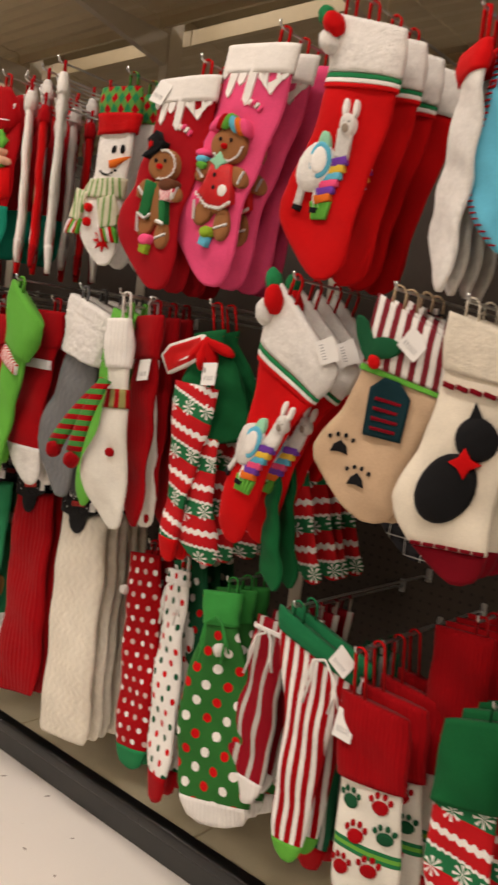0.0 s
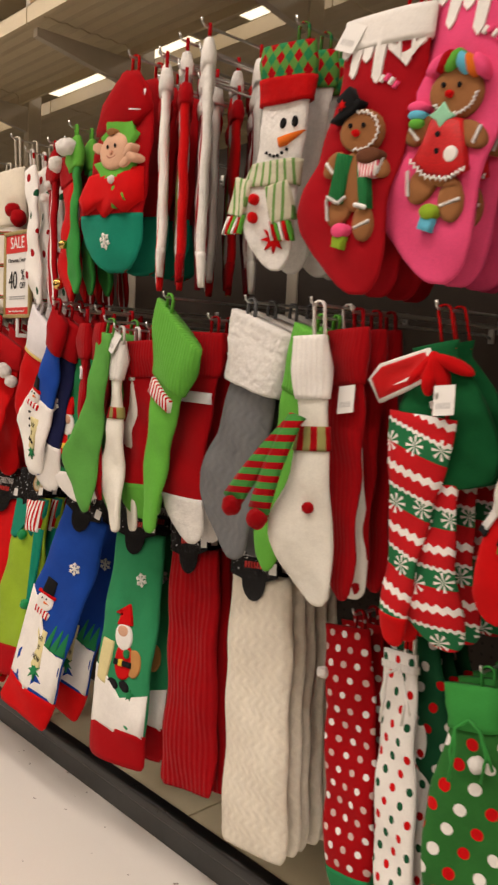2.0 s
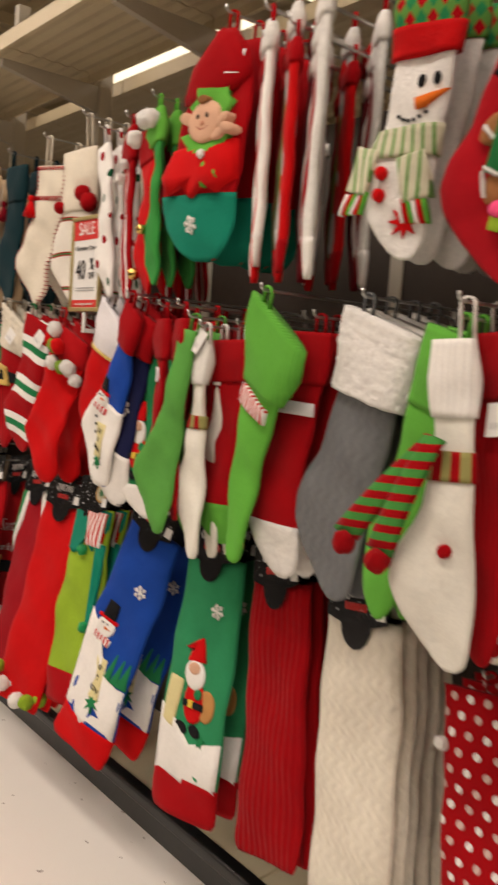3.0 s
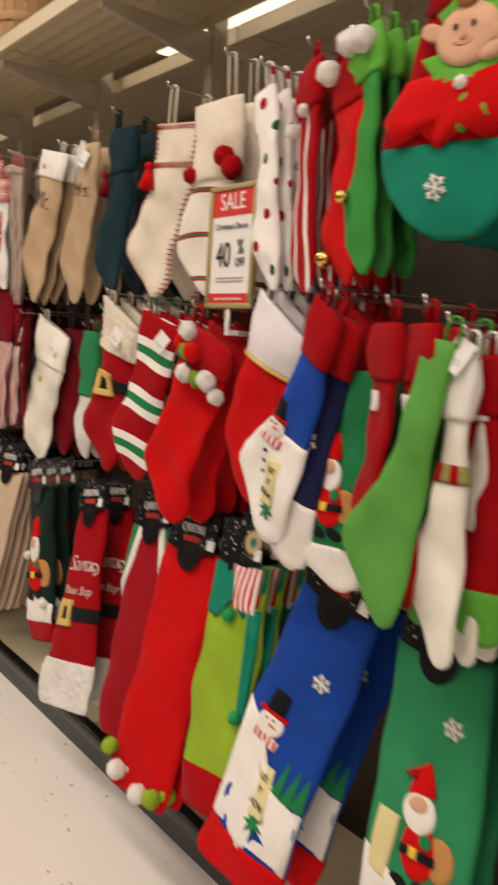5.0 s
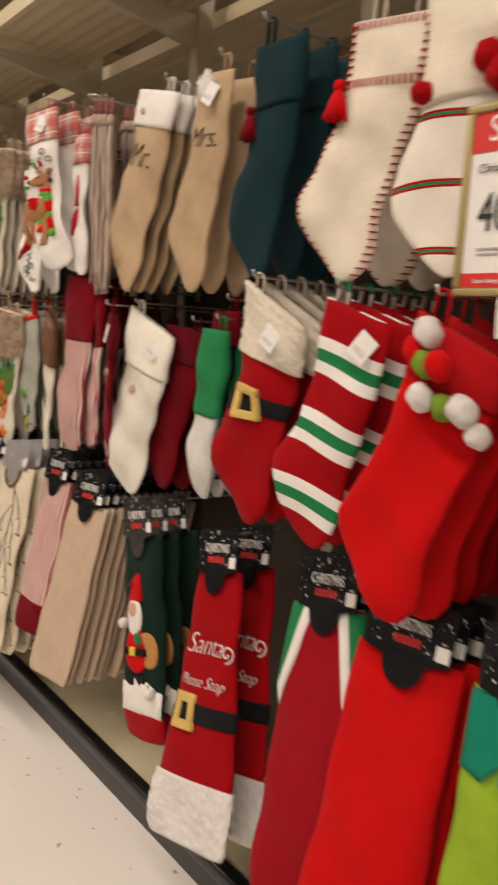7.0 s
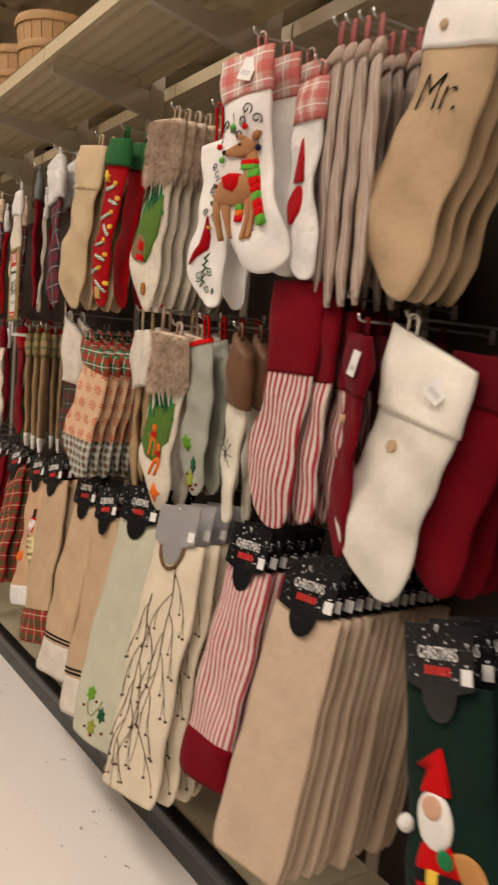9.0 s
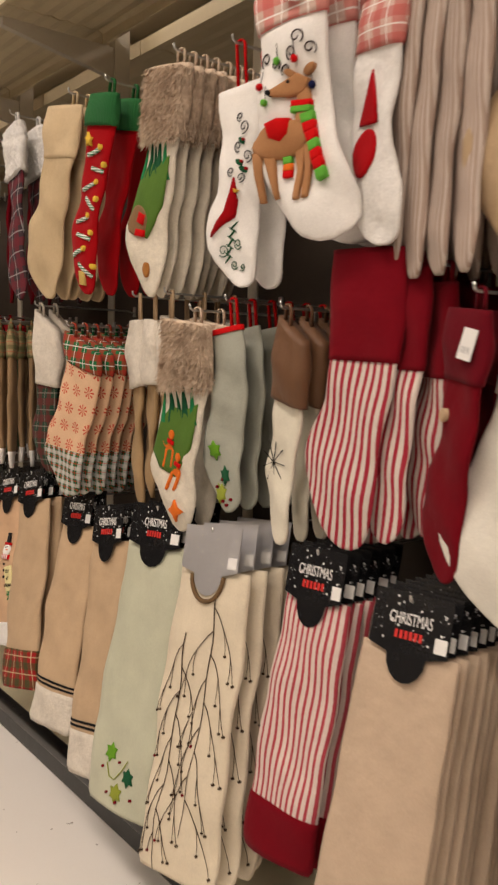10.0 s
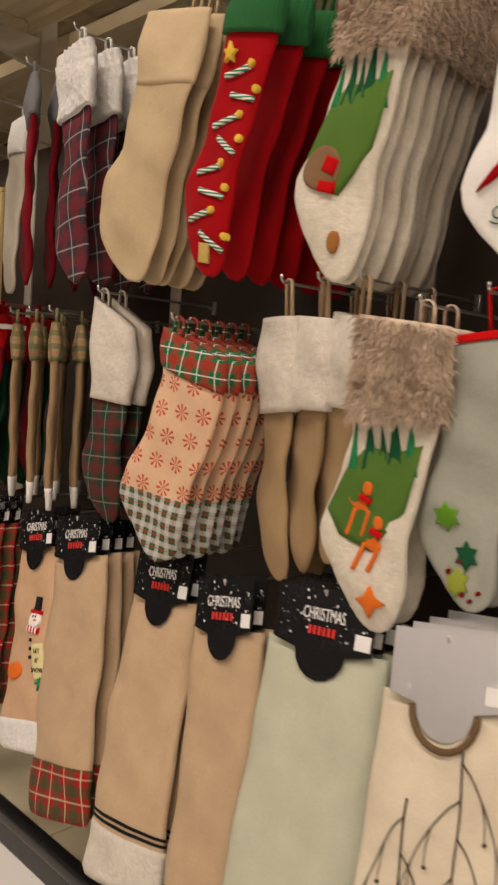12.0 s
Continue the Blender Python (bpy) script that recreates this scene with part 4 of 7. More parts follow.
def snowman(sh, root):
    trim(sh, root, 0.145, 0.255, cloth("red_fur", RED, "fur", s=120), 0.008, "hat_band")
    for f in (0.05, 0.55):
        sew(sh, root, "eye", oval(*sh.at(f, 0.345), 0.006, 0.010, 14), BLACK_FELT, 0.003)
    u, d = sh.at(0.35, 0.425)
    sew(sh, root, "carrot_nose", [(u - 0.016, d - 0.004), (u - 0.012, d + 0.012), (u + 0.004, d + 0.010), (u + 0.036, d - 0.016), (u + 0.012, d - 0.010)], ORANGE_FELT, 0.005, 0.001, 0.004)
    for i in range(6):
        sew(sh, root, "mouth_stitch", oval(*sh.at(-0.45 + 0.19 * i, 0.468 + 0.022 * math.sin(i * 0.62)), 0.003, 0.003, 8), BLACK_FELT, 0.002)
    knit = cloth("green_white_scarf_knit", (0.16, 0.32, 0.09), "stripes", p=0.017, c2=(0.62, 0.60, 0.44), duty=0.68, fuzz=0.9)
    trim(sh, root, 0.51, 0.62, knit, 0.006, "scarf")
    for f, v, t in ((-0.95, 0.66, 16), (0.62, 0.70, -14)):
        c = sh.at(f, v)
        sew(sh, root, "scarf_end", rect(c[0], c[1], 0.022, 0.035, t), knit, 0.010)
        for i in range(6):
            sew(sh, root, "fringe", rect(c[0] - 0.022 + 0.008 * i - 0.01 * (1 if t > 0 else -0.4), c[1] + 0.05, 0.0025, 0.018, t), (WHITE_FELT, RED_FELT, APPLE_FELT)[i % 3], 0.008)
    for f, v in ((-0.25, 0.68), (-0.35, 0.76)):
        sew(sh, root, "button", oval(*sh.at(f, v), 0.010, 0.010), RED_FELT, 0.008, 0.001, 0.004)
    sew(sh, root, "snowflake", star(*sh.at(0.25, 0.86), 0.026, 8, 0.45), RED_FELT, 0.003)


def elf(sh, root):
    sew(sh, root, "hat", [sh.at(-1.0, 0.30), sh.at(-0.95, 0.16), sh.at(-0.5, 0.04), sh.at(0.2, -0.0), sh.at(0.98, 0.03), sh.at(1.0, 0.2), sh.at(0.5, 0.27)], CRIMSON_FELT, 0.008, 0.001, 0.010)
    c = sh.at(-0.05, 0.37)
    sew(sh, root, "hair_band", star(c[0] + 0.008, c[1] - 0.012, 0.066, 9, 0.74), APPLE_FELT, 0.012)
    sew(sh, root, "tunic", [sh.at(f, v) for f, v in ((-0.9, 0.50), (0.0, 0.48), (0.9, 0.48), (0.98, 0.64), (0.62, 0.70), (0.3, 0.66), (0.0, 0.72), (-0.35, 0.66), (-0.7, 0.70), (-0.95, 0.62))], RED_FELT, 0.010, 0.001, 0.005)
    sew(sh, root, "collar", star(c[0] + 0.002, c[1] + 0.060, 0.080, 10, 0.66), APPLE_FELT, 0.013)
    sew(sh, root, "face", oval(c[0], c[1] + 0.012, 0.050, 0.042), SKIN_FELT, 0.018, 0.001, 0.008)
    sew(sh, root, "ear", oval(c[0] - 0.060, c[1] + 0.0, 0.020, 0.012, 14, 24), SKIN_FELT, 0.014)
    for du, dd, t in ((0.058, 0.016, -30), (0.072, 0.032, 10), (0.046, 0.040, -12)):
        sew(sh, root, "hand", oval(c[0] + du, c[1] + dd, 0.022, 0.011, 14, t), SKIN_FELT, 0.020, 0.001, 0.003)
    sew(sh, root, "fringe", oval(c[0] - 0.004, c[1] - 0.030, 0.016, 0.008, 12), BROWN_FELT, 0.026)
    for du in (-0.017, 0.013):
        sew(sh, root, "eye", oval(c[0] + du, c[1] + 0.002, 0.0032, 0.005, 8), BLACK_FELT, 0.029)
    sew(sh, root, "nose", oval(c[0] - 0.002, c[1] + 0.016, 0.006, 0.005, 8), cloth("peach_dark_felt", (0.60, 0.30, 0.20)), 0.030)
    part("smile", tube([(c[0] - 0.002 + 0.018 * math.sin(q), sh.front(c[0], 0.42, 0.029), -(c[1] + 0.014 + 0.014 * math.cos(q))) for q in (-1.0, -0.6, -0.2, 0.2, 0.6, 1.0)], 0.0010, 5), cloth("smile_thread", (0.40, 0.10, 0.08)), root)
    pom(sh, root, c[0] + 0.002, c[1] + 0.076, 0.010, WHITE_PLUSH, 0.010)
    snow_star(sh, root, -0.05, 0.84, 0.020)


def snow_star(sh, root, f, v, r, mat=None):
    u, d = sh.at(f, v)
    for k in range(3):
        sew(sh, root, "snowflake_arm", rect(u, d, r, 0.0016, 60 * k + 15), mat or WHITE_FELT, 0.0016)
    for k in range(6):
        a = radians(60 * k + 15)
        sew(sh, root, "snowflake_tip", rect(u + 0.7 * r * math.cos(a), d + 0.7 * r * math.sin(a), 0.0016, r * 0.28, 60 * k + 15), mat or WHITE_FELT, 0.0016)


def curl(sh, root, f, v, r, turns=1.25, flip=1, mat=None, thick=0.0011, name="scroll"):
    u, d = sh.at(f, v)
    pts = []
    for i in range(18):
        a = 6.2832 * turns * i / 17
        q = r * (0.25 + 0.75 * i / 17)
        x, z = u + flip * q * math.cos(a), d + q * math.sin(a)
        pts.append((x, sh.front(x, z / sh.L, 0.0022), -z))
    part(name, tube(pts, thick, 5), mat or BLACK_FELT, root)


def blanket_stitch(sh, root):
    thread = cloth("red_thread", CRIMSON)
    for i in range(34):
        v = 0.02 + 0.95 * i / 33
        for s in (-1, 1):
            a, b = sh.edges(v)
            u = a + 0.007 if s < 0 else b - 0.007
            sew(sh, root, "stitch", rect(u, v * sh.L, 0.007, 0.0011, 0), thread, 0.0018)
    for i in range(14):
        sew(sh, root, "stitch", rect(*sh.at(-0.9 + 1.8 * i / 13, 0.235), 0.0011, 0.007, 0), thread, 0.0018)
        sew(sh, root, "stitch", rect(*sh.at(-0.9 + 1.8 * i / 13, 0.02), 0.0011, 0.006, 0), thread, 0.0018)


def tassel(mat, f=-0.95, v=0.24):
    def deco(sh, root):
        u, d = sh.at(f, v)
        bm = ball(0.010, 1, 0.05)
        bmesh.ops.translate(bm, vec=(u, sh.front(u, v, 0.014), -d), verts=bm.verts)
        t = part("tassel", bm, mat, root, "yarn tassel")
        rnd = random.Random(3)
        for k in range(26):
            a = 6.2832 * k / 26
            e = (u + 0.022 * math.cos(a) * rnd.uniform(0.7, 1.05), sh.front(u, v, 0.014 + 0.016 * math.sin(a)), -d - 0.055 * rnd.uniform(0.9, 1.05))
            part("yarn", tube([(u, sh.front(u, v, 0.014), -d), (0.5 * (u + e[0]) + 0.004 * math.cos(a), 0.5 * (sh.front(u, v, 0.014) + e[1]), -d - 0.028), e], 0.0034, 5), mat, t)
    return deco


def script(words, f, v, size, mat=None, turn=0.0, squeeze=0.9):
    def deco(sh, root):
        bm = text_mesh(words, size, squeeze, 0.018 * size)
        u, d = sh.at(f, v)
        for vert in bm.verts:
            x, z = vert.co.x + 0.36 * vert.co.z, vert.co.z
            vert.co = (u + x, sh.front(u + x, (d - z) / sh.L, 0.0022) + vert.co.y, -d + z)
        part("lettering", bm, mat or BLACK_FELT, root, smooth=False)
    return deco


def both(*many):
    def deco(sh, root):
        for d in many:
            d(sh, root)
    return deco


def reindeer(sh, root):
    """A standing reindeer of brown felt with a red saddle, a long scarf and scrolled antlers hung with beads."""
    ox, oz = sh.at(-0.22, 0.64)
    k = sh.L / 0.46
    brown, thread = cloth("deer_felt", (0.40, 0.20, 0.09)), cloth("antler_thread", (0.05, 0.035, 0.03))

    def q(u, d):
        return ox + u * k, oz + d * k

    def limb(name, pts, up=0.004):
        sew(sh, root, name, [q(*c) for c in pts], brown, up, 0.001, 0.002)

    for u, lean in ((-0.062, -0.004), (-0.040, 0.010), (0.026, -0.010), (0.048, -0.014)):
        drop = 0.092 if u > 0 else 0.082
        limb("deer_leg", ((u - 0.012, -0.004), (u + 0.012, -0.004), (u + 0.008 + lean * 0.5, drop * 0.45), (u + 0.006 + lean, drop), (u - 0.006 + lean, drop), (u - 0.007 + lean * 0.5, drop * 0.45)))
    sew(sh, root, "deer_body", oval(*q(-0.010, -0.014), 0.064 * k, 0.030 * k, 22), brown, 0.006, 0.001, 0.004)
    limb("deer_neck", ((0.020, -0.028), (0.052, -0.020), (0.050, -0.062), (0.046, -0.092), (0.024, -0.092), (0.026, -0.060)), 0.006)
    limb("deer_head", ((-0.022, -0.096), (-0.018, -0.086), (0.010, -0.080), (0.038, -0.084), (0.050, -0.104), (0.030, -0.116), (0.012, -0.110)), 0.008)
    for u, t in ((0.016, 30), (0.052, -30)):
        sew(sh, root, "deer_ear", oval(*q(u, -0.118), 0.013, 0.006, 12, t), brown, 0.007)
    sew(sh, root, "deer_nose", oval(*q(-0.022, -0.092), 0.005, 0.005, 10), BLACK_FELT, 0.011)
    sew(sh, root, "deer_eye", oval(*q(0.014, -0.104), 0.003, 0.003, 8), BLACK_FELT, 0.012)
    sew(sh, root, "saddle", [q(*c) for c in ((-0.036, -0.044), (-0.010, -0.048), (0.014, -0.044), (0.010, -0.020), (-0.011, -0.010), (-0.032, -0.020))], RED_FELT, 0.011, 0.001, 0.003)
    snow_star(sh, root, -0.25, 0.576, 0.010)
    for i in range(9):
        m = (RED_FELT, RED_FELT, APPLE_FELT)[i % 3] if i > 1 else (RED_FELT, APPLE_FELT)[i]
        u, d = (0.034, -0.066 + 0.010 * i) if i < 2 else (0.046 + 0.0042 * (i - 2), -0.040 + 0.0165 * (i - 2))
        sew(sh, root, "scarf_band", rect(*q(u, d), 0.017 if i < 2 else 0.0105, 0.0055 if i < 2 else 0.0088, 4 if i < 2 else -12), m, 0.011)
    for i in range(3):
        sew(sh, root, "scarf_end", rect(*q(-0.004, 0.020 + 0.012 * i), 0.0085, 0.0062, 0), (APPLE_FELT, ORANGE_FELT, RED_FELT)[i], 0.008)
    for u, d, r, fl in ((-0.042, -0.158, 0.014, -1), (-0.016, -0.142, 0.012, 1), (0.022, -0.150, 0.012, -1), (0.034, -0.172, 0.014, 1), (0.056, -0.150, 0.012, 1), (0.006, -0.128, 0.010, -1)):
        a, b = q(u, d)
        pts = []
        for i in range(15):
            ang = 6.2832 * 1.15 * i / 14
            rr = r * (0.25 + 0.75 * i / 14)
            x, z = a + fl * rr * math.cos(ang), b + rr * math.sin(ang)
            pts.append((x, sh.front(x, z / sh.L, 0.0024), -z))
        part("antler", tube(pts, 0.0014, 5), thread, root)
    for u, d, m in ((-0.050, -0.112, RED_FELT), (-0.012, -0.146, APPLE_FELT), (0.028, -0.138, RED_FELT), (-0.036, -0.080, APPLE_FELT), (0.052, -0.094, NAVY_FELT)):
        a, b = q(u, d)
        pom(sh, root, a, b, 0.0065, m)
        part("bead_thread", tube([(a, sh.front(a, b / sh.L, 0.002), -b), (a, sh.front(a, (b - 0.03) / sh.L, 0.002), -b + 0.03)], 0.0007, 4), thread, root)


def paws(sh, root):
    for f, v in ((-0.45, 0.66), (-0.05, 0.80)):
        u, d = sh.at(f, v)
        sew(sh, root, "paw_pad", [(u - 0.017, d + 0.012), (u - 0.012, d - 0.002), (u, d - 0.012), (u + 0.012, d - 0.002), (u + 0.017, d + 0.012), (u, d + 0.009)], BLACK_FELT, 0.0015)
        for k in range(4):
            sew(sh, root, "paw_toe", oval(u - 0.021 + 0.014 * k, d - 0.018 - 0.006 * (1 - abs(k - 1.5)), 0.0035, 0.0042, 8), BLACK_FELT, 0.0015)
    u, d = sh.at(-0.05, 0.44)
    t = sew(sh, root, "name_plaque", [(u - 0.036, d - 0.026), (u - 0.014, d - 0.048), (u + 0.014, d - 0.048), (u + 0.036, d - 0.026), (u + 0.036, d + 0.05), (u, d + 0.05), (u - 0.036, d + 0.05)], DKTEAL_FELT, 0.006)
    for k in range(4):
        sew(sh, root, "embroidered_bar", rect(u, d - 0.012 + 0.016 * k, 0.024, 0.003), MAROON_FELT, 0.0082)
    trim(sh, root, 0.285, 0.31, APPLE_FELT, 0.005, "cord_trim")
    for du, t in ((-0.045, 50), (-0.01, -25)):
        u, d = sh.at(-0.75, 0.22)
        sew(sh, root, "holly_leaf", oval(u + du + 0.02, d - 0.01, 0.036, 0.016, 14, t), DKGREEN_FELT, 0.012)
    pom(sh, root, *sh.at(-0.7, 0.26), 0.011, RED_FELT, 0.01)


def black_dog(sh, root):
    c = sh.at(-0.05, 0.52)
    sew(sh, root, "dog_body", oval(c[0] - 0.012, c[1] + 0.045, 0.045, 0.062, turn=28), BLACK_FELT, 0.005, 0.001, 0.006)
    sew(sh, root, "dog_head", oval(c[0] + 0.030, c[1] - 0.040, 0.034, 0.036), BLACK_FELT, 0.006, 0.001, 0.006)
    sew(sh, root, "dog_ear", [(c[0] + 0.012, c[1] - 0.062), (c[0] + 0.022, c[1] - 0.098), (c[0] + 0.040, c[1] - 0.066)], BLACK_FELT, 0.006)
    sew(sh, root, "bow", star(c[0] + 0.016, c[1] + 0.0, 0.026, 4, 0.5), RED_FELT, 0.013)
    for i in range(6):
        sew(sh, root, "stitch", rect(*sh.at(-0.8 + 0.32 * i, 0.86), 0.009, 0.003), MAROON_FELT, 0.003)
        sew(sh, root, "stitch", rect(*sh.at(-0.8 + 0.32 * i, 0.25), 0.010, 0.004, 8), MAROON_FELT, 0.006)


def scarf_poms(sh, root):
    st = cloth("red_green_scarf_knit", CRIMSON, "bands", p=0.024, duty=0.5, c2=(0.06, 0.26, 0.05), wave=0.0)
    trim(sh, root, 0.33, 0.42, cloth("plaid_band", (0.30, 0.28, 0.10), "stripes", p=0.03, c2=CRIMSON), 0.004, "band")
    yarn = cloth("red_yarn", CRIMSON, "fur", s=150)
    for k, (du, drop) in enumerate(((-0.150, 0.62), (-0.085, 0.66))):
        u0, d0 = sh.at(-0.5, 0.29)
        u1, d1 = u0 + du, drop * sh.L
        y = sh.front(u0, 0.3, 0.014 + 0.006 * k)
        bm = bmesh.new()
        rows = []
        for i in range(9):
            q = i / 8
            u, d = u0 + (u1 - u0) * q, d0 + (d1 - d0) * q
            w = 0.016 + 0.007 * q
            rows.append([bm.verts.new((u + a * w, y - 0.012 * math.sin(3.1 * q) + b * 0.006 * (1 - 0.6 * abs(a)), -d - a * w * 0.35)) for a, b in ((-1, 0), (-0.5, -1), (0.5, -1), (1, 0), (0.5, 1), (-0.5, 1))])
        for p, q in zip(rows, rows[1:]):
            for i in range(6):
                bm.faces.new((p[i], q[i], q[(i + 1) % 6], p[(i + 1) % 6]))
        bm.faces.new(rows[0])
        bm.faces.new(rows[-1][::-1])
        bmesh.ops.recalc_face_normals(bm, faces=bm.faces)
        part("scarf_end", bm, st, root)
        bm = ball(0.019, 3 + k, 0.16)
        bmesh.ops.translate(bm, vec=(u1, y - 0.004, -d1 - 0.012), verts=bm.verts)
        part("pom_pom", bm, yarn, root)
    sew(sh, root, "button", oval(*sh.at(0.35, 0.63), 0.010, 0.010), CRIMSON_FELT, 0.006, 0.001, 0.003)


def belt(sh, root):
    trim(sh, root, 0.42, 0.50, BLACK_FELT, 0.003, "belt")
    u, d = sh.at(-0.25, 0.455)
    for du, dd, hu, hd in ((-0.026, 0, 0.008, 0.030), (0.026, 0, 0.008, 0.030), (0, -0.024, 0.034, 0.008), (0, 0.024, 0.034, 0.008)):
        sew(sh, root, "buckle_bar", rect(u + du, d + dd, hu, hd), GOLD_CLOTH, 0.008)


def cuff_poms(sh, root):
    ylw = cloth("lime_yarn", (0.22, 0.36, 0.04), "fur", s=150)
    for f, v, m, r in ((-0.55, 0.03, WHITE_PLUSH, 0.022), (-0.75, 0.10, RED_FELT, 0.02), (-0.45, 0.12, ylw, 0.020), (-0.1, 0.10, RED_FELT, 0.022), (-0.35, 0.22, WHITE_PLUSH, 0.021), (0.15, 0.22, ylw, 0.020), (0.55, 0.20, WHITE_PLUSH, 0.024), (0.95, 0.26, WHITE_PLUSH, 0.020)):
        pom(sh, root, *sh.at(f, v), r, m)


def print_snowman(sh, root, f=0.0, v=0.55, k=1.0):
    u, d = sh.at(f, v)
    sew(sh, root, "printed_head", oval(u, d - 0.070 * k, 0.024 * k, 0.022 * k), WHITE_FELT, 0.003)
    sew(sh, root, "printed_hat", rect(u + 0.004, d - 0.108 * k, 0.016 * k, 0.020 * k, 6), BLACK_FELT, 0.003)
    sew(sh, root, "printed_brim", rect(u + 0.002, d - 0.089 * k, 0.026 * k, 0.004, 6), RED_FELT, 0.004)
    sew(sh, root, "printed_nose", [(u, d - 0.072 * k), (u, d - 0.066 * k), (u + 0.016 * k, d - 0.067 * k)], ORANGE_FELT, 0.005)
    for du in (-0.007, 0.005):
        sew(sh, root, "printed_eye", oval(u + du * k, d - 0.078 * k, 0.0022, 0.0026, 8), BLACK_FELT, 0.005)
    sew(sh, root, "printed_scarf", rect(u, d - 0.044 * k, 0.026 * k, 0.008 * k, 8), cloth("scarf_print", RED, "stripes", p=0.012, c2=WHITE), 0.004)
    for i in range(3):
        sew(sh, root, "printed_button", oval(u - 0.006, d - 0.018 * k + i * 0.022 * k, 0.004, 0.004, 8), BLACK_FELT, 0.002)
    b = (u + 0.030 * k, d + 0.035 * k)
    sew(sh, root, "printed_banner", rect(b[0], b[1], 0.020 * k, 0.045 * k, -8), cloth("parchment_print", (0.74, 0.66, 0.34)), 0.0035)
    for i, wd in enumerate(("LET", "IT", "SNOW")):
        bm = text_mesh(wd, 0.016 * k, 0.85)
        for q in bm.verts:
            x, z = q.co.x, q.co.z
            uu, dd = b[0] + x, b[1] - 0.026 * k + 0.024 * k * i - z
            q.co = (uu, sh.front(uu, dd / sh.L, 0.007) + q.co.y, -dd)
        part("lettering", bm, BLACK_FELT, root, smooth=False)
    sew(sh, root, "printed_fir", star(u + 0.040 * k, d + 0.085 * k, 0.024 * k, 7, 0.4), GREEN_FELT, 0.003)


def print_santa(sh, root, f=0.0, v=0.5, k=1.0):
    u, d = sh.at(f, v)
    sew(sh, root, "printed_sack", oval(u + 0.034 * k, d + 0.022 * k, 0.026 * k, 0.030 * k), cloth("sack_print", (0.48, 0.24, 0.08)), 0.0022)
    sew(sh, root, "printed_coat", oval(u, d + 0.022 * k, 0.030 * k, 0.040 * k), RED_FELT, 0.003)
    sew(sh, root, "printed_beard", oval(u - 0.004, d - 0.030 * k, 0.026 * k, 0.030 * k), WHITE_FELT, 0.004)
    sew(sh, root, "printed_face", oval(u - 0.004, d - 0.044 * k, 0.015 * k, 0.012 * k), SKIN_FELT, 0.006)
    sew(sh, root, "printed_hat", [(u - 0.022 * k, d - 0.056 * k), (u - 0.010 * k, d - 0.090 * k), (u - 0.030 * k, d - 0.082 * k), (u + 0.006 * k, d - 0.104 * k), (u + 0.020 * k, d - 0.058 * k)], RED_FELT, 0.005)
    sew(sh, root, "printed_belt", rect(u, d + 0.026 * k, 0.030 * k, 0.006 * k), BLACK_FELT, 0.0075)
    sew(sh, root, "printed_buckle", rect(u - 0.008, d + 0.026 * k, 0.007 * k, 0.007 * k), YELLOW_FELT, 0.009)
    sew(sh, root, "printed_mitten", oval(u + 0.012 * k, d + 0.004 * k, 0.010 * k, 0.010 * k, 12), GREEN_FELT, 0.009)
    for du in (-0.026, 0.012):
        sew(sh, root, "printed_boot", oval(u + du * k, d + 0.074 * k, 0.018 * k, 0.009 * k, 14, 22), BLACK_FELT, 0.003)
    sew(sh, root, "printed_holly", star(u + 0.036 * k, d + 0.088 * k, 0.013 * k, 5, 0.5), GREEN_FELT, 0.003)


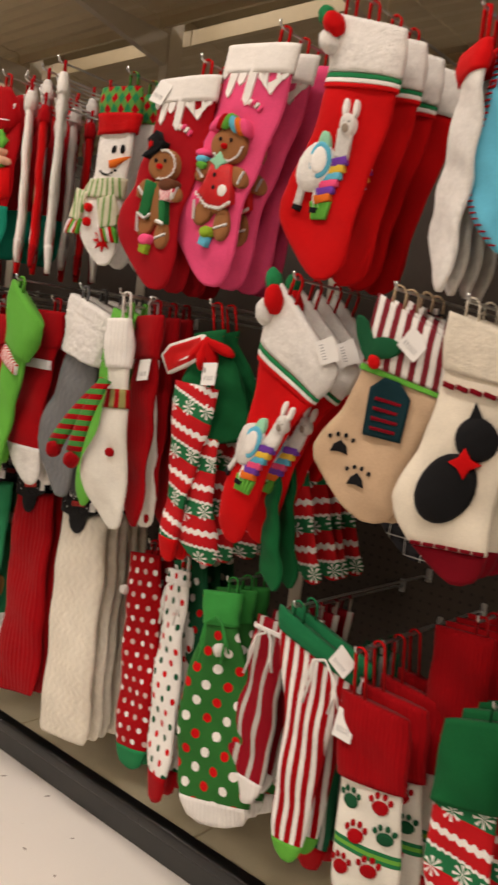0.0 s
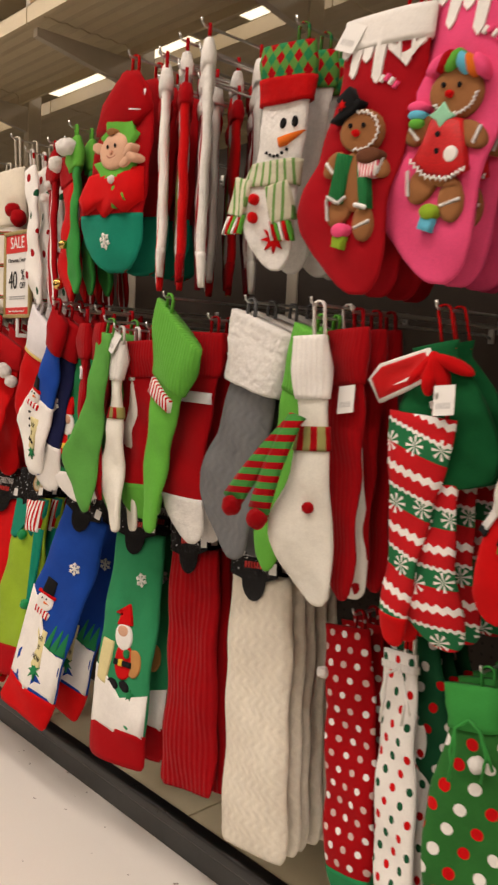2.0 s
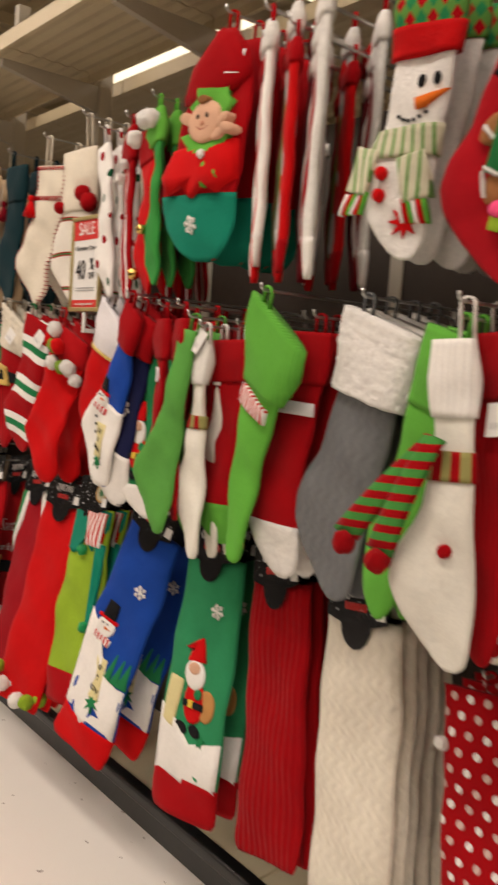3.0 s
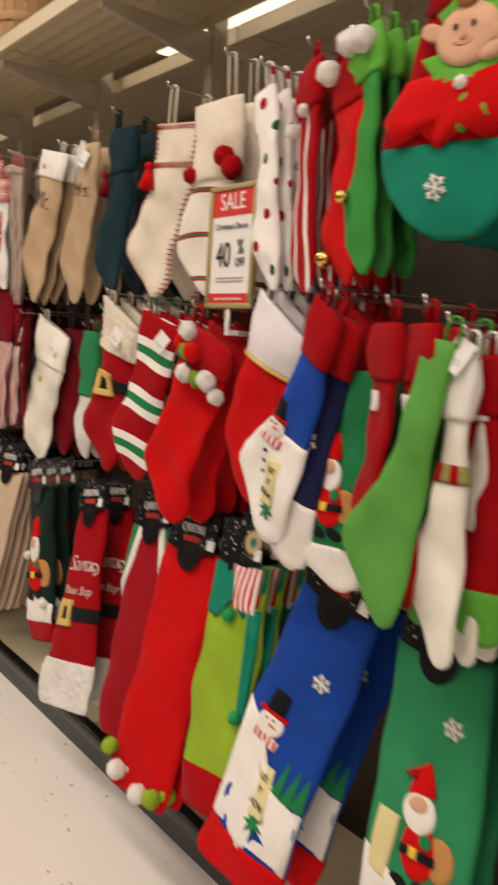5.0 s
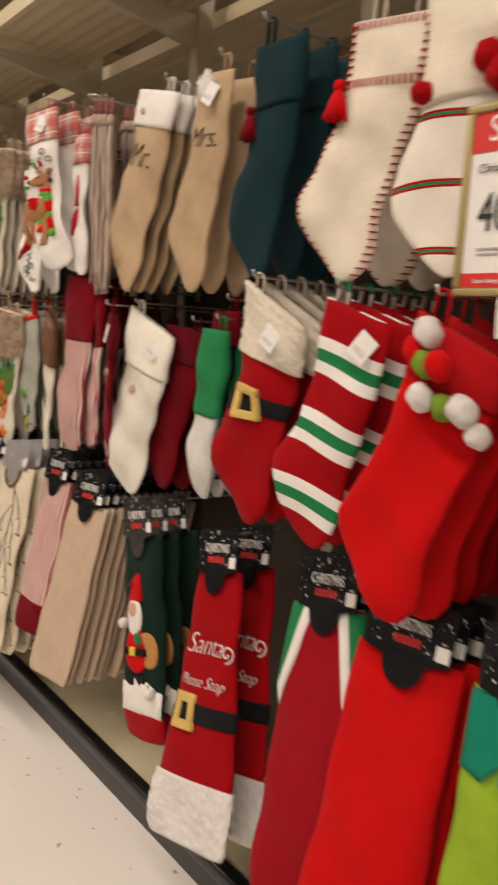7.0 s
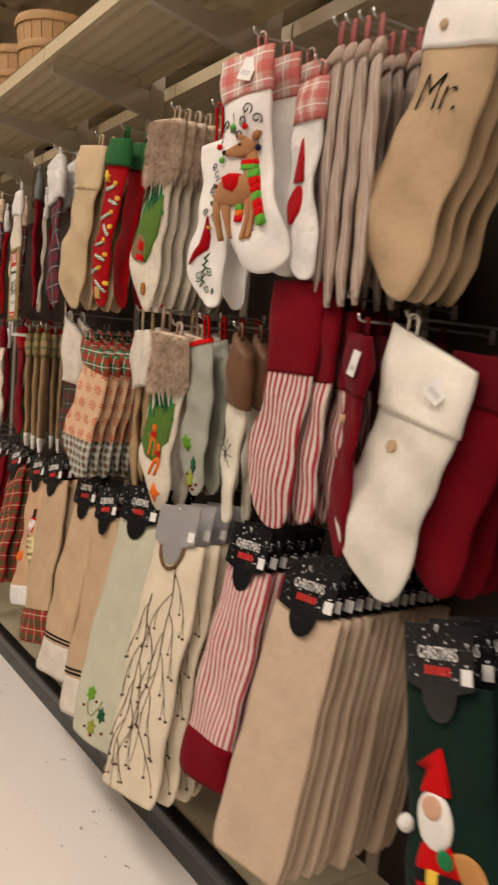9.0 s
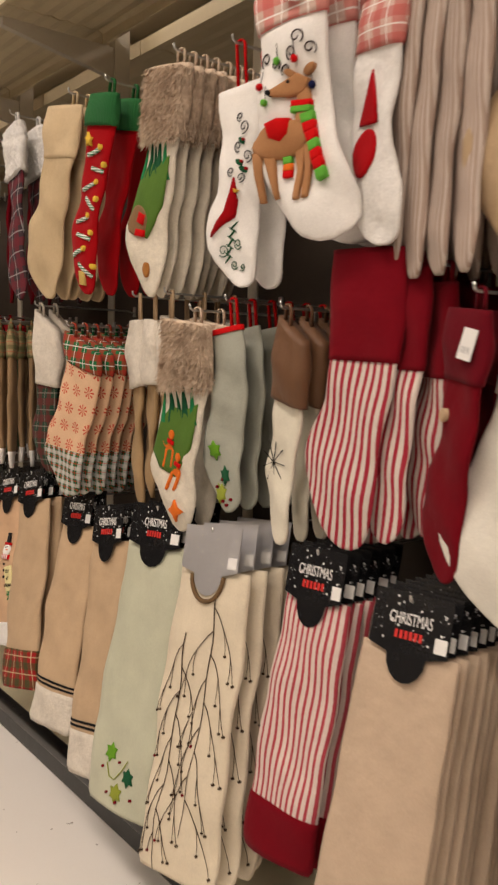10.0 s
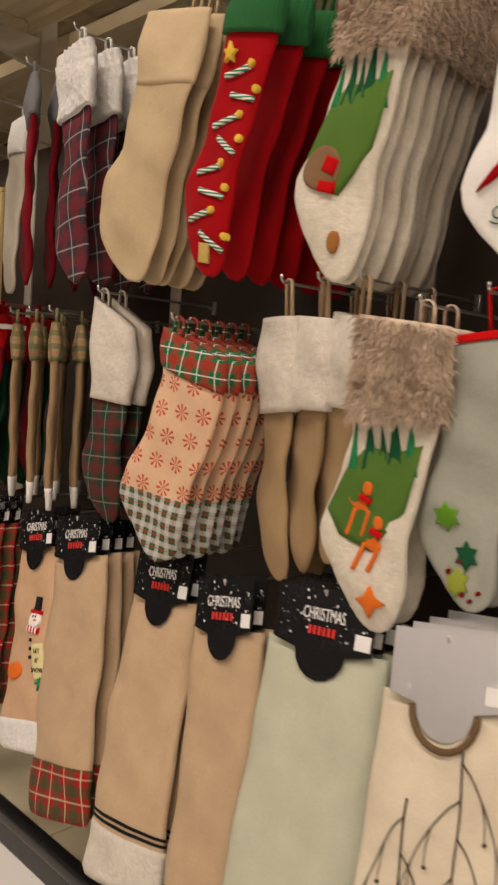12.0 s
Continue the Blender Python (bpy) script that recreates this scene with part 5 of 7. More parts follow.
def forest(animal):
    def deco(sh, root):
        sew(sh, root, "hill", [sh.at(f, v) for f, v in ((-0.92, 0.62), (-0.8, 0.48), (-0.45, 0.40), (0.1, 0.42), (0.8, 0.38), (0.8, 0.60), (0.2, 0.74), (-0.5, 0.70))], cloth("grass_print", (0.085, 0.17, 0.03)), 0.0018)
        for f, s in ((-0.72, 0.7), (-0.35, 1.0), (-0.05, 0.75), (0.25, 1.25), (0.62, 1.0)):
            u, d = sh.at(f, 0.44)
            sew(sh, root, "fir_tree", [(u - 0.011 * s, d + 0.02), (u - 0.005 * s, d - 0.030 * s), (u, d - 0.070 * s), (u + 0.005 * s, d - 0.030 * s), (u + 0.011 * s, d + 0.02)], (GREEN_FELT, DKGREEN_FELT)[int(f * 20) % 2], 0.0015)
        c = sh.at(-0.1, 0.66)
        m = {"deer": ORANGE_FELT, "bear": cloth("bear_felt", (0.24, 0.14, 0.07))}[animal]
        if animal == "deer":
            for q, (du, dd) in enumerate(((0, 0), (0.02, 0.05))):
                sew(sh, root, "printed_deer", oval(c[0] + du, c[1] - 0.03 + dd, 0.024, 0.013, 14, 35), m, 0.002)
                for w in (-0.014, 0.012):
                    sew(sh, root, "printed_leg", rect(c[0] + du + w, c[1] - 0.004 + dd, 0.003, 0.022, 18), m, 0.004)
                sew(sh, root, "printed_head", oval(c[0] + du + 0.016, c[1] - 0.058 + dd, 0.008, 0.011, 12), m, 0.005)
                sew(sh, root, "printed_scarf", rect(c[0] + du + 0.012, c[1] - 0.042 + dd, 0.011, 0.005, 20), RED_FELT, 0.006)
            f2 = sh.at(0.1, 0.90)
            sew(sh, root, "printed_fox", star(f2[0], f2[1], 0.026, 4, 0.5), ORANGE_FELT, 0.004)
        else:
            sew(sh, root, "printed_bear", oval(c[0] - 0.012, c[1], 0.036, 0.034), m, 0.004)
            sew(sh, root, "printed_scarf", rect(c[0] + 0.004, c[1] - 0.004, 0.012, 0.012, 20), RED_FELT, 0.007)
            sew(sh, root, "printed_scarf", rect(c[0] + 0.002, c[1] + 0.028, 0.014, 0.008, 5), RED_FELT, 0.007)
            f2 = sh.at(0.1, 0.88)
            sew(sh, root, "printed_owl", oval(f2[0], f2[1], 0.011, 0.017), cloth("acorn_felt", (0.36, 0.15, 0.04)), 0.004)
    return deco


def cardinal(sh, root):
    u, d = sh.at(0.0, 0.62)
    sew(sh, root, "cardinal", [(u - 0.052, d + 0.040), (u - 0.010, d - 0.004), (u + 0.006, d - 0.040), (u + 0.018, d - 0.052), (u + 0.022, d - 0.022), (u + 0.012, d + 0.010), (u - 0.016, d + 0.022)], CRIMSON_FELT, 0.004, 0.001, 0.003)
    sew(sh, root, "cardinal_crest", [(u + 0.006, d - 0.040), (u + 0.022, d - 0.066), (u + 0.024, d - 0.036)], CRIMSON_FELT, 0.004)
    sew(sh, root, "beak", [(u + 0.020, d - 0.044), (u + 0.031, d - 0.040), (u + 0.021, d - 0.036)], YELLOW_FELT, 0.006)
    for i in range(9):
        sew(sh, root, "pine_sprig", oval(u + 0.010 - 0.003 * i, d + 0.026 + 0.008 * i, 0.011, 0.0013, 8, (38 if i % 2 else -38)), DKGREEN_FELT, 0.0012)
    for f, v, r, fl in ((-0.35, 0.80, 0.014, 1), (0.30, 0.78, 0.012, -1), (-0.15, 0.88, 0.010, -1), (0.25, 0.90, 0.008, 1)):
        curl(sh, root, f, v, r, 1.4, fl, DKGREEN_FELT)
    for f, v, r, fl in ((0.35, 0.22, 0.014, 1), (0.0, 0.30, 0.012, -1), (0.45, 0.36, 0.013, 1), (-0.15, 0.42, 0.010, -1), (0.30, 0.46, 0.010, 1), (0.1, 0.16, 0.010, -1)):
        curl(sh, root, f, v, r, 1.3, fl)
    for f, v in ((0.2, 0.28), (0.1, 0.38), (0.32, 0.42)):
        sew(sh, root, "holly_leaf", oval(*sh.at(f, v), 0.011, 0.005, 10, 40), DKGREEN_FELT, 0.0014)
        sew(sh, root, "holly_berry", oval(*sh.at(f + 0.12, v), 0.003, 0.003, 8), CRIMSON_FELT, 0.003)


def garland(sh, root):
    for i in range(8):
        u, d = sh.at(-0.30 + 0.40 * (i % 2), 0.28 + 0.085 * i)
        sew(sh, root, "ribbon_stitch", rect(u + 0.012, d, 0.030, 0.0045, (-14, 8, -20, 26)[i % 4]), cloth("green_white_ribbon", (0.05, 0.22, 0.10), "bands", p=0.006, c2=WHITE, wave=0.0), 0.003)
        sew(sh, root, "light_bulb", oval(u + 0.044, d - 0.012, 0.006, 0.007, 10), YELLOW_FELT, 0.005)
    sew(sh, root, "star_patch", star(*sh.at(-0.5, 0.22), 0.018, 5, 0.45), YELLOW_FELT, 0.005)
    sew(sh, root, "gift_patch", rect(*sh.at(0.0, 0.92), 0.011, 0.017), GOLD_CLOTH, 0.004)


def holly(sh, root, spots=((-0.3, 0.8), (0.3, 0.86), (0.05, 0.93))):
    cols = (cloth("leaf_print", (0.12, 0.30, 0.02)), DKGREEN_FELT, cloth("leaf_print_olive", (0.26, 0.30, 0.04)))
    for i, (f, v) in enumerate(spots):
        sew(sh, root, "holly_leaf", star(*sh.at(f, v), 0.022, 6, 0.62), cols[i % 3], 0.0018)
    for f, v in ((-0.45, 0.86), (0.0, 0.82), (0.1, 0.99), (0.45, 0.93), (-0.2, 0.94)):
        sew(sh, root, "holly_berry", oval(*sh.at(f, min(v, 0.96)), 0.0035, 0.0035, 8), MAROON_FELT, 0.003)
    pts = [sh.at(-0.35 + 0.15 * i, 0.84 + 0.05 * math.sin(i)) for i in range(5)]
    part("stem", tube([(u, sh.front(u, d / sh.L, 0.002), -d) for u, d in pts], 0.0014, 5), cols[2], root)


def branches(sh, root):
    rnd = random.Random(11)
    twig, berry = cloth("twig_thread", (0.055, 0.035, 0.022)), MAROON_FELT
    def stitch(pts, r):
        line = [(sh.at(*w)[0], sh.front(sh.at(*w)[0], w[1], 0.0020), -w[1] * sh.L) for w in pts]
        part("twig", tube(line, r, 5, taper=[1 - 0.5 * i / len(line) for i in range(len(line))]), twig, root)

    for q in range(2):
        stem = [(0.30 - 0.75 * q + 0.10 * math.sin(2.2 * w + 2 * q) - 0.25 * w * (1 - q), 0.08 + 0.14 * q + 0.78 * w) for w in (i / 20 for i in range(21))]
        stitch(stem, 0.0014)
        for k, (f, v) in enumerate(stem[1:18:2]):
            t = -1 if (k + q) % 2 else 1
            reach = min(rnd.uniform(0.45, 0.75), (0.93 - t * f))
            arm = [(f + t * reach * w ** 0.75, v + 0.19 * w + 0.05 * w * w) for w in (i / 9 for i in range(10))]
            arm = [e for e in arm if e[1] < 0.97]
            if len(arm) < 4:
                continue
            stitch(arm, 0.0011)
            sew(sh, root, "berry", oval(*sh.at(*arm[-1]), 0.0030, 0.0030, 8), berry if rnd.random() < 0.3 else twig, 0.002)
            for m in (3, 6):
                if m < len(arm) - 1:
                    f2, v2 = arm[m]
                    fork = [(f2 + t * 0.10 * w - t * 0.05 * w * w, v2 + 0.085 * w) for w in (i / 5 for i in range(6))]
                    if fork[-1][1] < 0.97 and abs(fork[-1][0]) < 0.95:
                        stitch(fork, 0.0009)
                        sew(sh, root, "berry", oval(*sh.at(*fork[-1]), 0.0026, 0.0026, 8), twig, 0.002)
    hu = sh.edges(0.03)[1] * 0.45
    part("rope_handle", tube([(hu * math.cos(a) , -0.5 * sh.th - 0.006, -0.012 - 0.055 * math.sin(a)) for a in (math.pi * i / 12 for i in range(13))], 0.005, 7), cloth("rope", (0.16, 0.10, 0.05)), root)


def bow_tag(sh, root):
    u, d = sh.at(0.1, 0.12)
    for t in (35, 145, 80, 105):
        sew(sh, root, "bow_loop", oval(u + 0.034 * math.cos(radians(t)) * (1 if t < 90 else 1), d + 0.02 * math.sin(radians(t)), 0.036, 0.011, 14, t), RED_FELT, 0.010, 0.001, 0.006)
    sew(sh, root, "tag_border", [(u - 0.121, d + 0.010), (u - 0.097, d - 0.012), (u - 0.008, d - 0.022), (u + 0.002, d + 0.026), (u - 0.108, d + 0.052)], WHITE_FELT, 0.0125)
    sew(sh, root, "gift_tag", [(u - 0.115, d + 0.010), (u - 0.095, d - 0.006), (u - 0.012, d - 0.016), (u - 0.004, d + 0.022), (u - 0.105, d + 0.046)], cloth("red_tag_card", RED, rough=0.5), 0.014)


def elf_skirt(sh, root):
    sew(sh, root, "tunic", [sh.at(f, v) for f, v in ((-0.96, 0.01), (0.0, 0.0), (0.96, 0.01), (0.96, 0.10), (0.5, 0.22), (0.0, 0.16), (-0.5, 0.24), (-0.96, 0.22))], TEAL_FELT, 0.006)
    sew(sh, root, "striped_shirt", [sh.at(f, v) for f, v in ((-0.15, 0.01), (0.9, 0.02), (0.85, 0.20), (0.15, 0.19))], cloth("shirt_stripes", RED, "stripes", p=0.016, c2=WHITE), 0.009)
    for f, v in ((0.05, 0.22), (0.75, 0.60)):
        pom(sh, root, *sh.at(f, v), 0.015, cloth("green_tinsel", (0.01, 0.24, 0.07), "sequin", rough=0.3))
    sew(sh, root, "side_strip", [sh.at(f, v) for f, v in ((0.70, 0.18), (0.96, 0.18), (0.96, 0.62), (0.72, 0.60))], TEAL_FELT, 0.006)


def pants(sh, root):
    trim(sh, root, 0.50, 0.57, BLACK_FELT, 0.003, "belt")
    u, d = sh.at(-0.45, 0.535)
    for du, dd, hu, hd in ((-0.026, 0, 0.010, 0.036), (0.026, 0, 0.010, 0.036), (0, -0.029, 0.036, 0.010), (0, 0.029, 0.036, 0.010)):
        sew(sh, root, "buckle_bar", rect(u + du, d + dd, hu, hd), GOLD_CLOTH, 0.007)
    script("Santa", -0.05, 0.285, 0.066, WHITE_FELT)(sh, root)
    script("Please Stop", 0.0, 0.42, 0.036, WHITE_FELT)(sh, root)
    curl(sh, root, 0.78, 0.30, 0.020, mat=WHITE_FELT, thick=0.0022)


def gores(sh, root):
    for f0, f1, g0, g1, m in ((-0.95, -0.55, -1.0, -0.95, GREEN_FELT), (-0.55, -0.30, -0.95, -0.75, WHITE_FELT), (0.30, 0.55, 0.75, 0.95, WHITE_FELT), (0.55, 0.95, 0.95, 1.0, GREEN_FELT)):
        sew(sh, root, "gore", [sh.at(f0, 0.005), sh.at(f1, 0.005), sh.at(g1, 0.30), sh.at((g0 + g1) / 2, 0.36), sh.at(g0, 0.30)], m, 0.003)


def snowman_skirt(sh, root):
    sew(sh, root, "snow_ground", [sh.at(f, v) for f, v in ((-0.97, 0.42), (-0.5, 0.48), (0.1, 0.62), (0.97, 0.64), (0.97, 0.86), (0.0, 0.87), (-0.97, 0.86))], WHITE_FELT, 0.0022)
    print_snowman(sh, root, -0.35, 0.60, 1.2)
    snow_star(sh, root, 0.35, 0.25, 0.018)
    for f in (0.4, 0.7, 0.95):
        u, d = sh.at(f * 0.9, 0.60)
        sew(sh, root, "fir_tree", [(u - 0.014, d + 0.02), (u, d - 0.045), (u + 0.014, d + 0.02)], GREEN_FELT, 0.003)


def santa_skirt(sh, root):
    sew(sh, root, "snow_ground", [sh.at(f, v) for f, v in ((-0.97, 0.60), (-0.5, 0.64), (0.1, 0.72), (0.97, 0.68), (0.97, 0.86), (0.0, 0.87), (-0.97, 0.86))], WHITE_FELT, 0.0022)
    print_santa(sh, root, 0.05, 0.52, 1.15)
    u, d = sh.at(-0.62, 0.58)
    sew(sh, root, "printed_banner", rect(u, d, 0.020, 0.055, 8), cloth("parchment_print", (0.74, 0.66, 0.34)), 0.0035)
    for i in range(3):
        script("HO", -0.62, 0.51 + 0.07 * i, 0.020)(sh, root)
    snow_star(sh, root, 0.45, 0.20, 0.018)


def tie(mat, f=0.0, v=0.10):
    """A drawstring knot with hanging cord ends."""
    def deco(sh, root):
        trim(sh, root, v - 0.012, v + 0.012, mat, 0.004, "drawstring")
        u, d = sh.at(f, v)
        rnd = random.Random(2)
        for k in range(4):
            s = -1 if k % 2 else 1
            pts = [(u, sh.front(u, v, 0.010), -d), (u + s * 0.02, sh.front(u, v, 0.020), -d - 0.012), (u + s * rnd.uniform(0.02, 0.035), sh.front(u, v, 0.022), -d - 0.05), (u + s * rnd.uniform(0.01, 0.04), sh.front(u, v, 0.018), -d - rnd.uniform(0.07, 0.11))]
            part("cord", tube(pts, 0.0028, 6), mat, root)
    return deco


# ---- top row, from the start of the walk onwards ----
stocking("skyfish", "sky blue felt stocking with stitched edges, hanging on a hook", 0.57, 1.97, 0.58, 1.635, SKY_FELT, n=3, outline="boot", deco=blanket_stitch)
stocking("edgewhite", "white plush stocking turned edge-on under a red strap", 0.675, 1.96, 0.675, 1.572, WHITE_PLUSH, cloth("red_cuff", RED), outline="slim", n=4, yaw=-38, cuff_v=0.12, loop=0.06)
stocking("llama", "red felt stocking with a white cuff and a sewn llama", 0.894, 2.041, 0.927, 1.585, RED_FELT, WHITE_PLUSH, deco=llama, n=4, step=0.055, loop=0.06, loop_mat=RED_FELT, show=3, width=0.98, off=0.024, skew=16)
stocking("pinkginger", "bright pink felt stocking with a gingerbread girl and white icing", 1.144, 2.041, 1.213, 1.566, cloth("pink_felt_bright", PINK), deco=ginger(RED_FELT, SKY_FELT), n=4, step=0.045, loop_mat=RED_FELT, show=2, width=1.06, off=0.029)
stocking("redginger", "red felt stocking with a gingerbread man and white icing", 1.315, 1.990, 1.351, 1.551, cloth("deep_red_felt", (0.36, 0.006, 0.012)), deco=ginger(GREEN_FELT, GREEN_FELT), n=4, step=0.04, loop_mat=RED_FELT, tag=20, tag_at=(-0.06, 0.03), show=1, width=1.1, off=-0.001)
stocking("snowman", "white plush snowman stocking with an argyle cuff and knit scarf", 1.561, 2.009, 1.573, 1.604, WHITE_PLUSH, cloth("argyle_knit", (0.10, 0.26, 0.05), "argyle", p=0.036, c2=CRIMSON, c3=GREEN), outline="slim", width=1.05, cuff_v=0.16, deco=snowman, n=5, step=0.045, yaw=12, off=0.015)
for k, (m, c) in enumerate(((WHITE_PLUSH, WHITE_FELT), (CRIMSON_FELT, WHITE_PLUSH), (WHITE_FELT, WHITE_PLUSH), (MAROON_FELT, RED_FELT), (RED_FELT, CRIMSON_FELT), (cloth("pale_grey_felt", (0.45, 0.44, 0.42)), WHITE_PLUSH), (cloth("olive_felt", OLIVE), RED_FELT), (CRIMSON_FELT, RED_FELT), (WHITE_FELT, WHITE_PLUSH), (RED_FELT, CRIMSON_FELT), (WHITE_PLUSH, WHITE_FELT))):
    stocking(f"edge{k}", "red and white plush stocking hanging edge-on in a tight row", 1.79 + 0.0185 * k, 2.06 - 0.022 * ((k * 2) % 5), 1.78 + 0.0185 * k, 1.58 + 0.014 * (k % 3), m, c, outline="slim", width=0.70, thick=0.020, n=2, step=0.11, yaw=-38 + 2 * (k % 4), cuff_v=0.10, off=0.012 * (k % 4), toe=m if k % 2 else c, loop_mat=CRIMSON_FELT, wrinkle=0.0015)
stocking("elf", "red and green felt elf stocking with a smiling sewn face", 2.092, 2.081, 2.130, 1.628, CRIMSON_FELT, None, TEAL_FELT, toe_v=0.70, deco=elf, width=1.3, n=4, step=0.05, yaw=6, tag=5, tag_at=(0.05, 0.07), loop_mat=RED_FELT, outline="cone", off=0.004)
stocking("jgreen", "green elf stocking with a brass bell, hanging edge-on", 2.338, 1.965, 2.287, 1.584, cloth("grass_felt", (0.04, 0.26, 0.05)), APPLE_FELT, outline="slim", width=0.9, n=3, yaw=-20, deco=lambda s, r: (pom(s, r, *s.at(-0.5, 0.02), 0.022, WHITE_PLUSH), pom(s, r, *s.at(0.6, 0.06), 0.022, WHITE_PLUSH), bell(s, r, *s.at(-0.3, 0.66))), off=-0.004)
stocking("jred", "red felt stocking with a curled toe and brass bell", 2.381, 1.937, 2.345, 1.568, RED_FELT, CRIMSON_FELT, outline="slim", n=3, yaw=-12, deco=lambda s, r: (pom(s, r, *s.at(-0.8, 0.03), 0.022, WHITE_PLUSH), bell(s, r, *s.at(-0.95, 0.86), 0.015)), off=0.004)
stocking("rstripe", "red and white striped plush stocking hanging edge-on", 2.533, 1.966, 2.471, 1.558, cloth("red_white_plush", CRIMSON, "stripes", p=0.048, c2=WHITE, duty=0.24), CRIMSON_FELT, outline="slim", n=5, yaw=-22, step=0.045, wrinkle=0.002, deco=lambda s, r: (pom(s, r, *s.at(-0.9, 0.24), 0.015, WHITE_PLUSH), pom(s, r, *s.at(0.2, 0.2), 0.012, WHITE_PLUSH)), off=0.037)
stocking("dots", "white plush stocking with red and green dots", 2.674, 1.956, 2.599, 1.568, cloth("dotted_plush", WHITE, "dots", px=0.075, pz=0.055, r=0.011, c2=CRIMSON, c3=DKGREEN), outline="slim", width=0.72, n=3, yaw=-6, step=0.03, loop=0.05, off=0.035)
stocking("wpom", "cream knit stocking with red pom-poms hanging from a white strap", 2.927, 1.995, 2.920, 1.564, cloth("cream_stripe_knit", (0.74, 0.70, 0.62), "bands", p=0.10, duty=0.12, c2=CRIMSON, c3=GREEN), CREAM_FELT, n=4, step=0.045, yaw=10, loop=0.1, off=0.087, cuff_v=0.4, deco=lambda s, r: (pom(s, r, *s.at(-0.9, 0.36), 0.018, CRIMSON_FELT), pom(s, r, *s.at(0.6, 0.30), 0.024, CRIMSON_FELT), pom(s, r, *s.at(0.9, 0.36), 0.026, CRIMSON_FELT)))
stocking("beige", "cream felt stocking with red blanket stitches and a red tassel", 3.076, 1.971, 3.134, 1.559, CREAM_FELT, deco=both(blanket_stitch, tassel(RED_FELT)), n=3, step=0.075, width=1.18, yaw=8, loop=0.09, loop_u=-0.03, show=2, off=0.069, wrinkle=0.0055)
stocking("teal", "dark teal felt stocking with dark red stitches and a tassel", 3.402, 2.016, 3.441, 1.574, DKTEAL_FELT, cloth("teal_cuff", (0.007, 0.027, 0.034)), n=4, step=0.06, yaw=0, deco=tassel(MAROON_FELT, -0.9, 0.27), loop=0.055, cuff_v=0.26, loop_u=-0.04, off=0.083)
stocking("mrs", "tan burlap stocking with a white bow and dark script", 3.667, 2.022, 3.721, 1.548, TAN_BURLAP, outline="slim", width=1.25, n=3, step=0.05, deco=both(script("Mrs.", 0.0, 0.29, 0.066), lambda s, r: sew(s, r, "lace_bow", star(*s.at(-0.2, 0.06), 0.036, 5, 0.55), WHITE_PLUSH, 0.012)), yaw=0, tag=25, tag_at=(0.02, 0.05), off=0.095)
stocking("mr", "tan burlap stocking with a white cuff and dark script", 3.941, 2.037, 4.060, 1.553, TAN_BURLAP, WHITE_FELT, outline="slim", width=1.38, n=4, step=0.03, deco=both(script("Mr.", 0.0, 0.32, 0.085), lambda s, r: sew(s, r, "button", oval(*s.at(-0.5, 0.10), 0.009, 0.009), TAN_FELT, 0.008)), cuff_v=0.17, yaw=4, show=1, off=0.096, wrinkle=0.006)
for k in range(4):
    stocking(f"ribstack{k}", "grey and red ribbed stocking hanging edge-on in a tight row", 4.155 + 0.05 * k, 2.00 + 0.012 * k, 4.16 + 0.065 * k, 1.545, cloth("taupe_ticking", TAUPE, "stripes", p=0.012, c2=(0.50, 0.42, 0.36)), cloth("taupe_cuff", (0.42, 0.32, 0.26)), outline="slim", width=0.95, n=3, step=0.07, yaw=-32 + 2 * k, wrinkle=0.0018, cuff_v=0.05, loop=0.05, off=0.065 + 0.005 * k, loop_mat=cloth("dusty_pink", (0.45, 0.16, 0.15)))
stocking("santacone", "white stocking with a printed red gnome", 4.345, 1.99, 4.335, 1.60, WHITE_PLUSH, cloth("pink_plaid", (0.62, 0.42, 0.36), "plaid", q=0.04, c2=(0.50, 0.10, 0.09), c3=WHITE), outline="toe_right", width=0.8, n=2, yaw=-8, deco=lambda s, r: (sew(s, r, "gnome_hat", [s.at(-0.5, 0.5), s.at(0.0, 0.28), s.at(0.5, 0.5)], CRIMSON_FELT), sew(s, r, "gnome_coat", oval(*s.at(-0.1, 0.62), 0.03, 0.04), CRIMSON_FELT)), off=0.06)
stocking("deer", "white quilted stocking with a plaid cuff and a brown felt reindeer", 4.511, 2.071, 4.420, 1.613, cloth("white_quilt", WHITE, fuzz=0.5), cloth("pink_check", (0.55, 0.40, 0.34), "plaid", q=0.055, c2=(0.55, 0.10, 0.09), c3=WHITE), outline="toe_right", width=0.92, n=3, step=0.05, deco=reindeer, yaw=14, cuff_v=0.19, tag=20, tag_at=(0.02, 0.04), off=-0.006, wrinkle=0.007)
stocking("cardinal", "white felt stocking with a red cardinal and scrollwork", 4.732, 1.947, 4.712, 1.552, WHITE_FELT, outline="slim", width=1.25, n=2, step=0.05, deco=cardinal, yaw=10, loop=0.09, loop_mat=RED_FELT, loop_u=0.0, off=0.052)
stocking("forest", "cream stocking with a fur cuff and a printed forest bear", 4.961, 2.035, 5.028, 1.544, CREAM_PLUSH, FUR, outline="slim", width=1.0, n=8, step=0.024, deco=forest("bear"), cuff_v=0.30, cuff_grow=0.010, yaw=6, fur=4200, off=0.020)
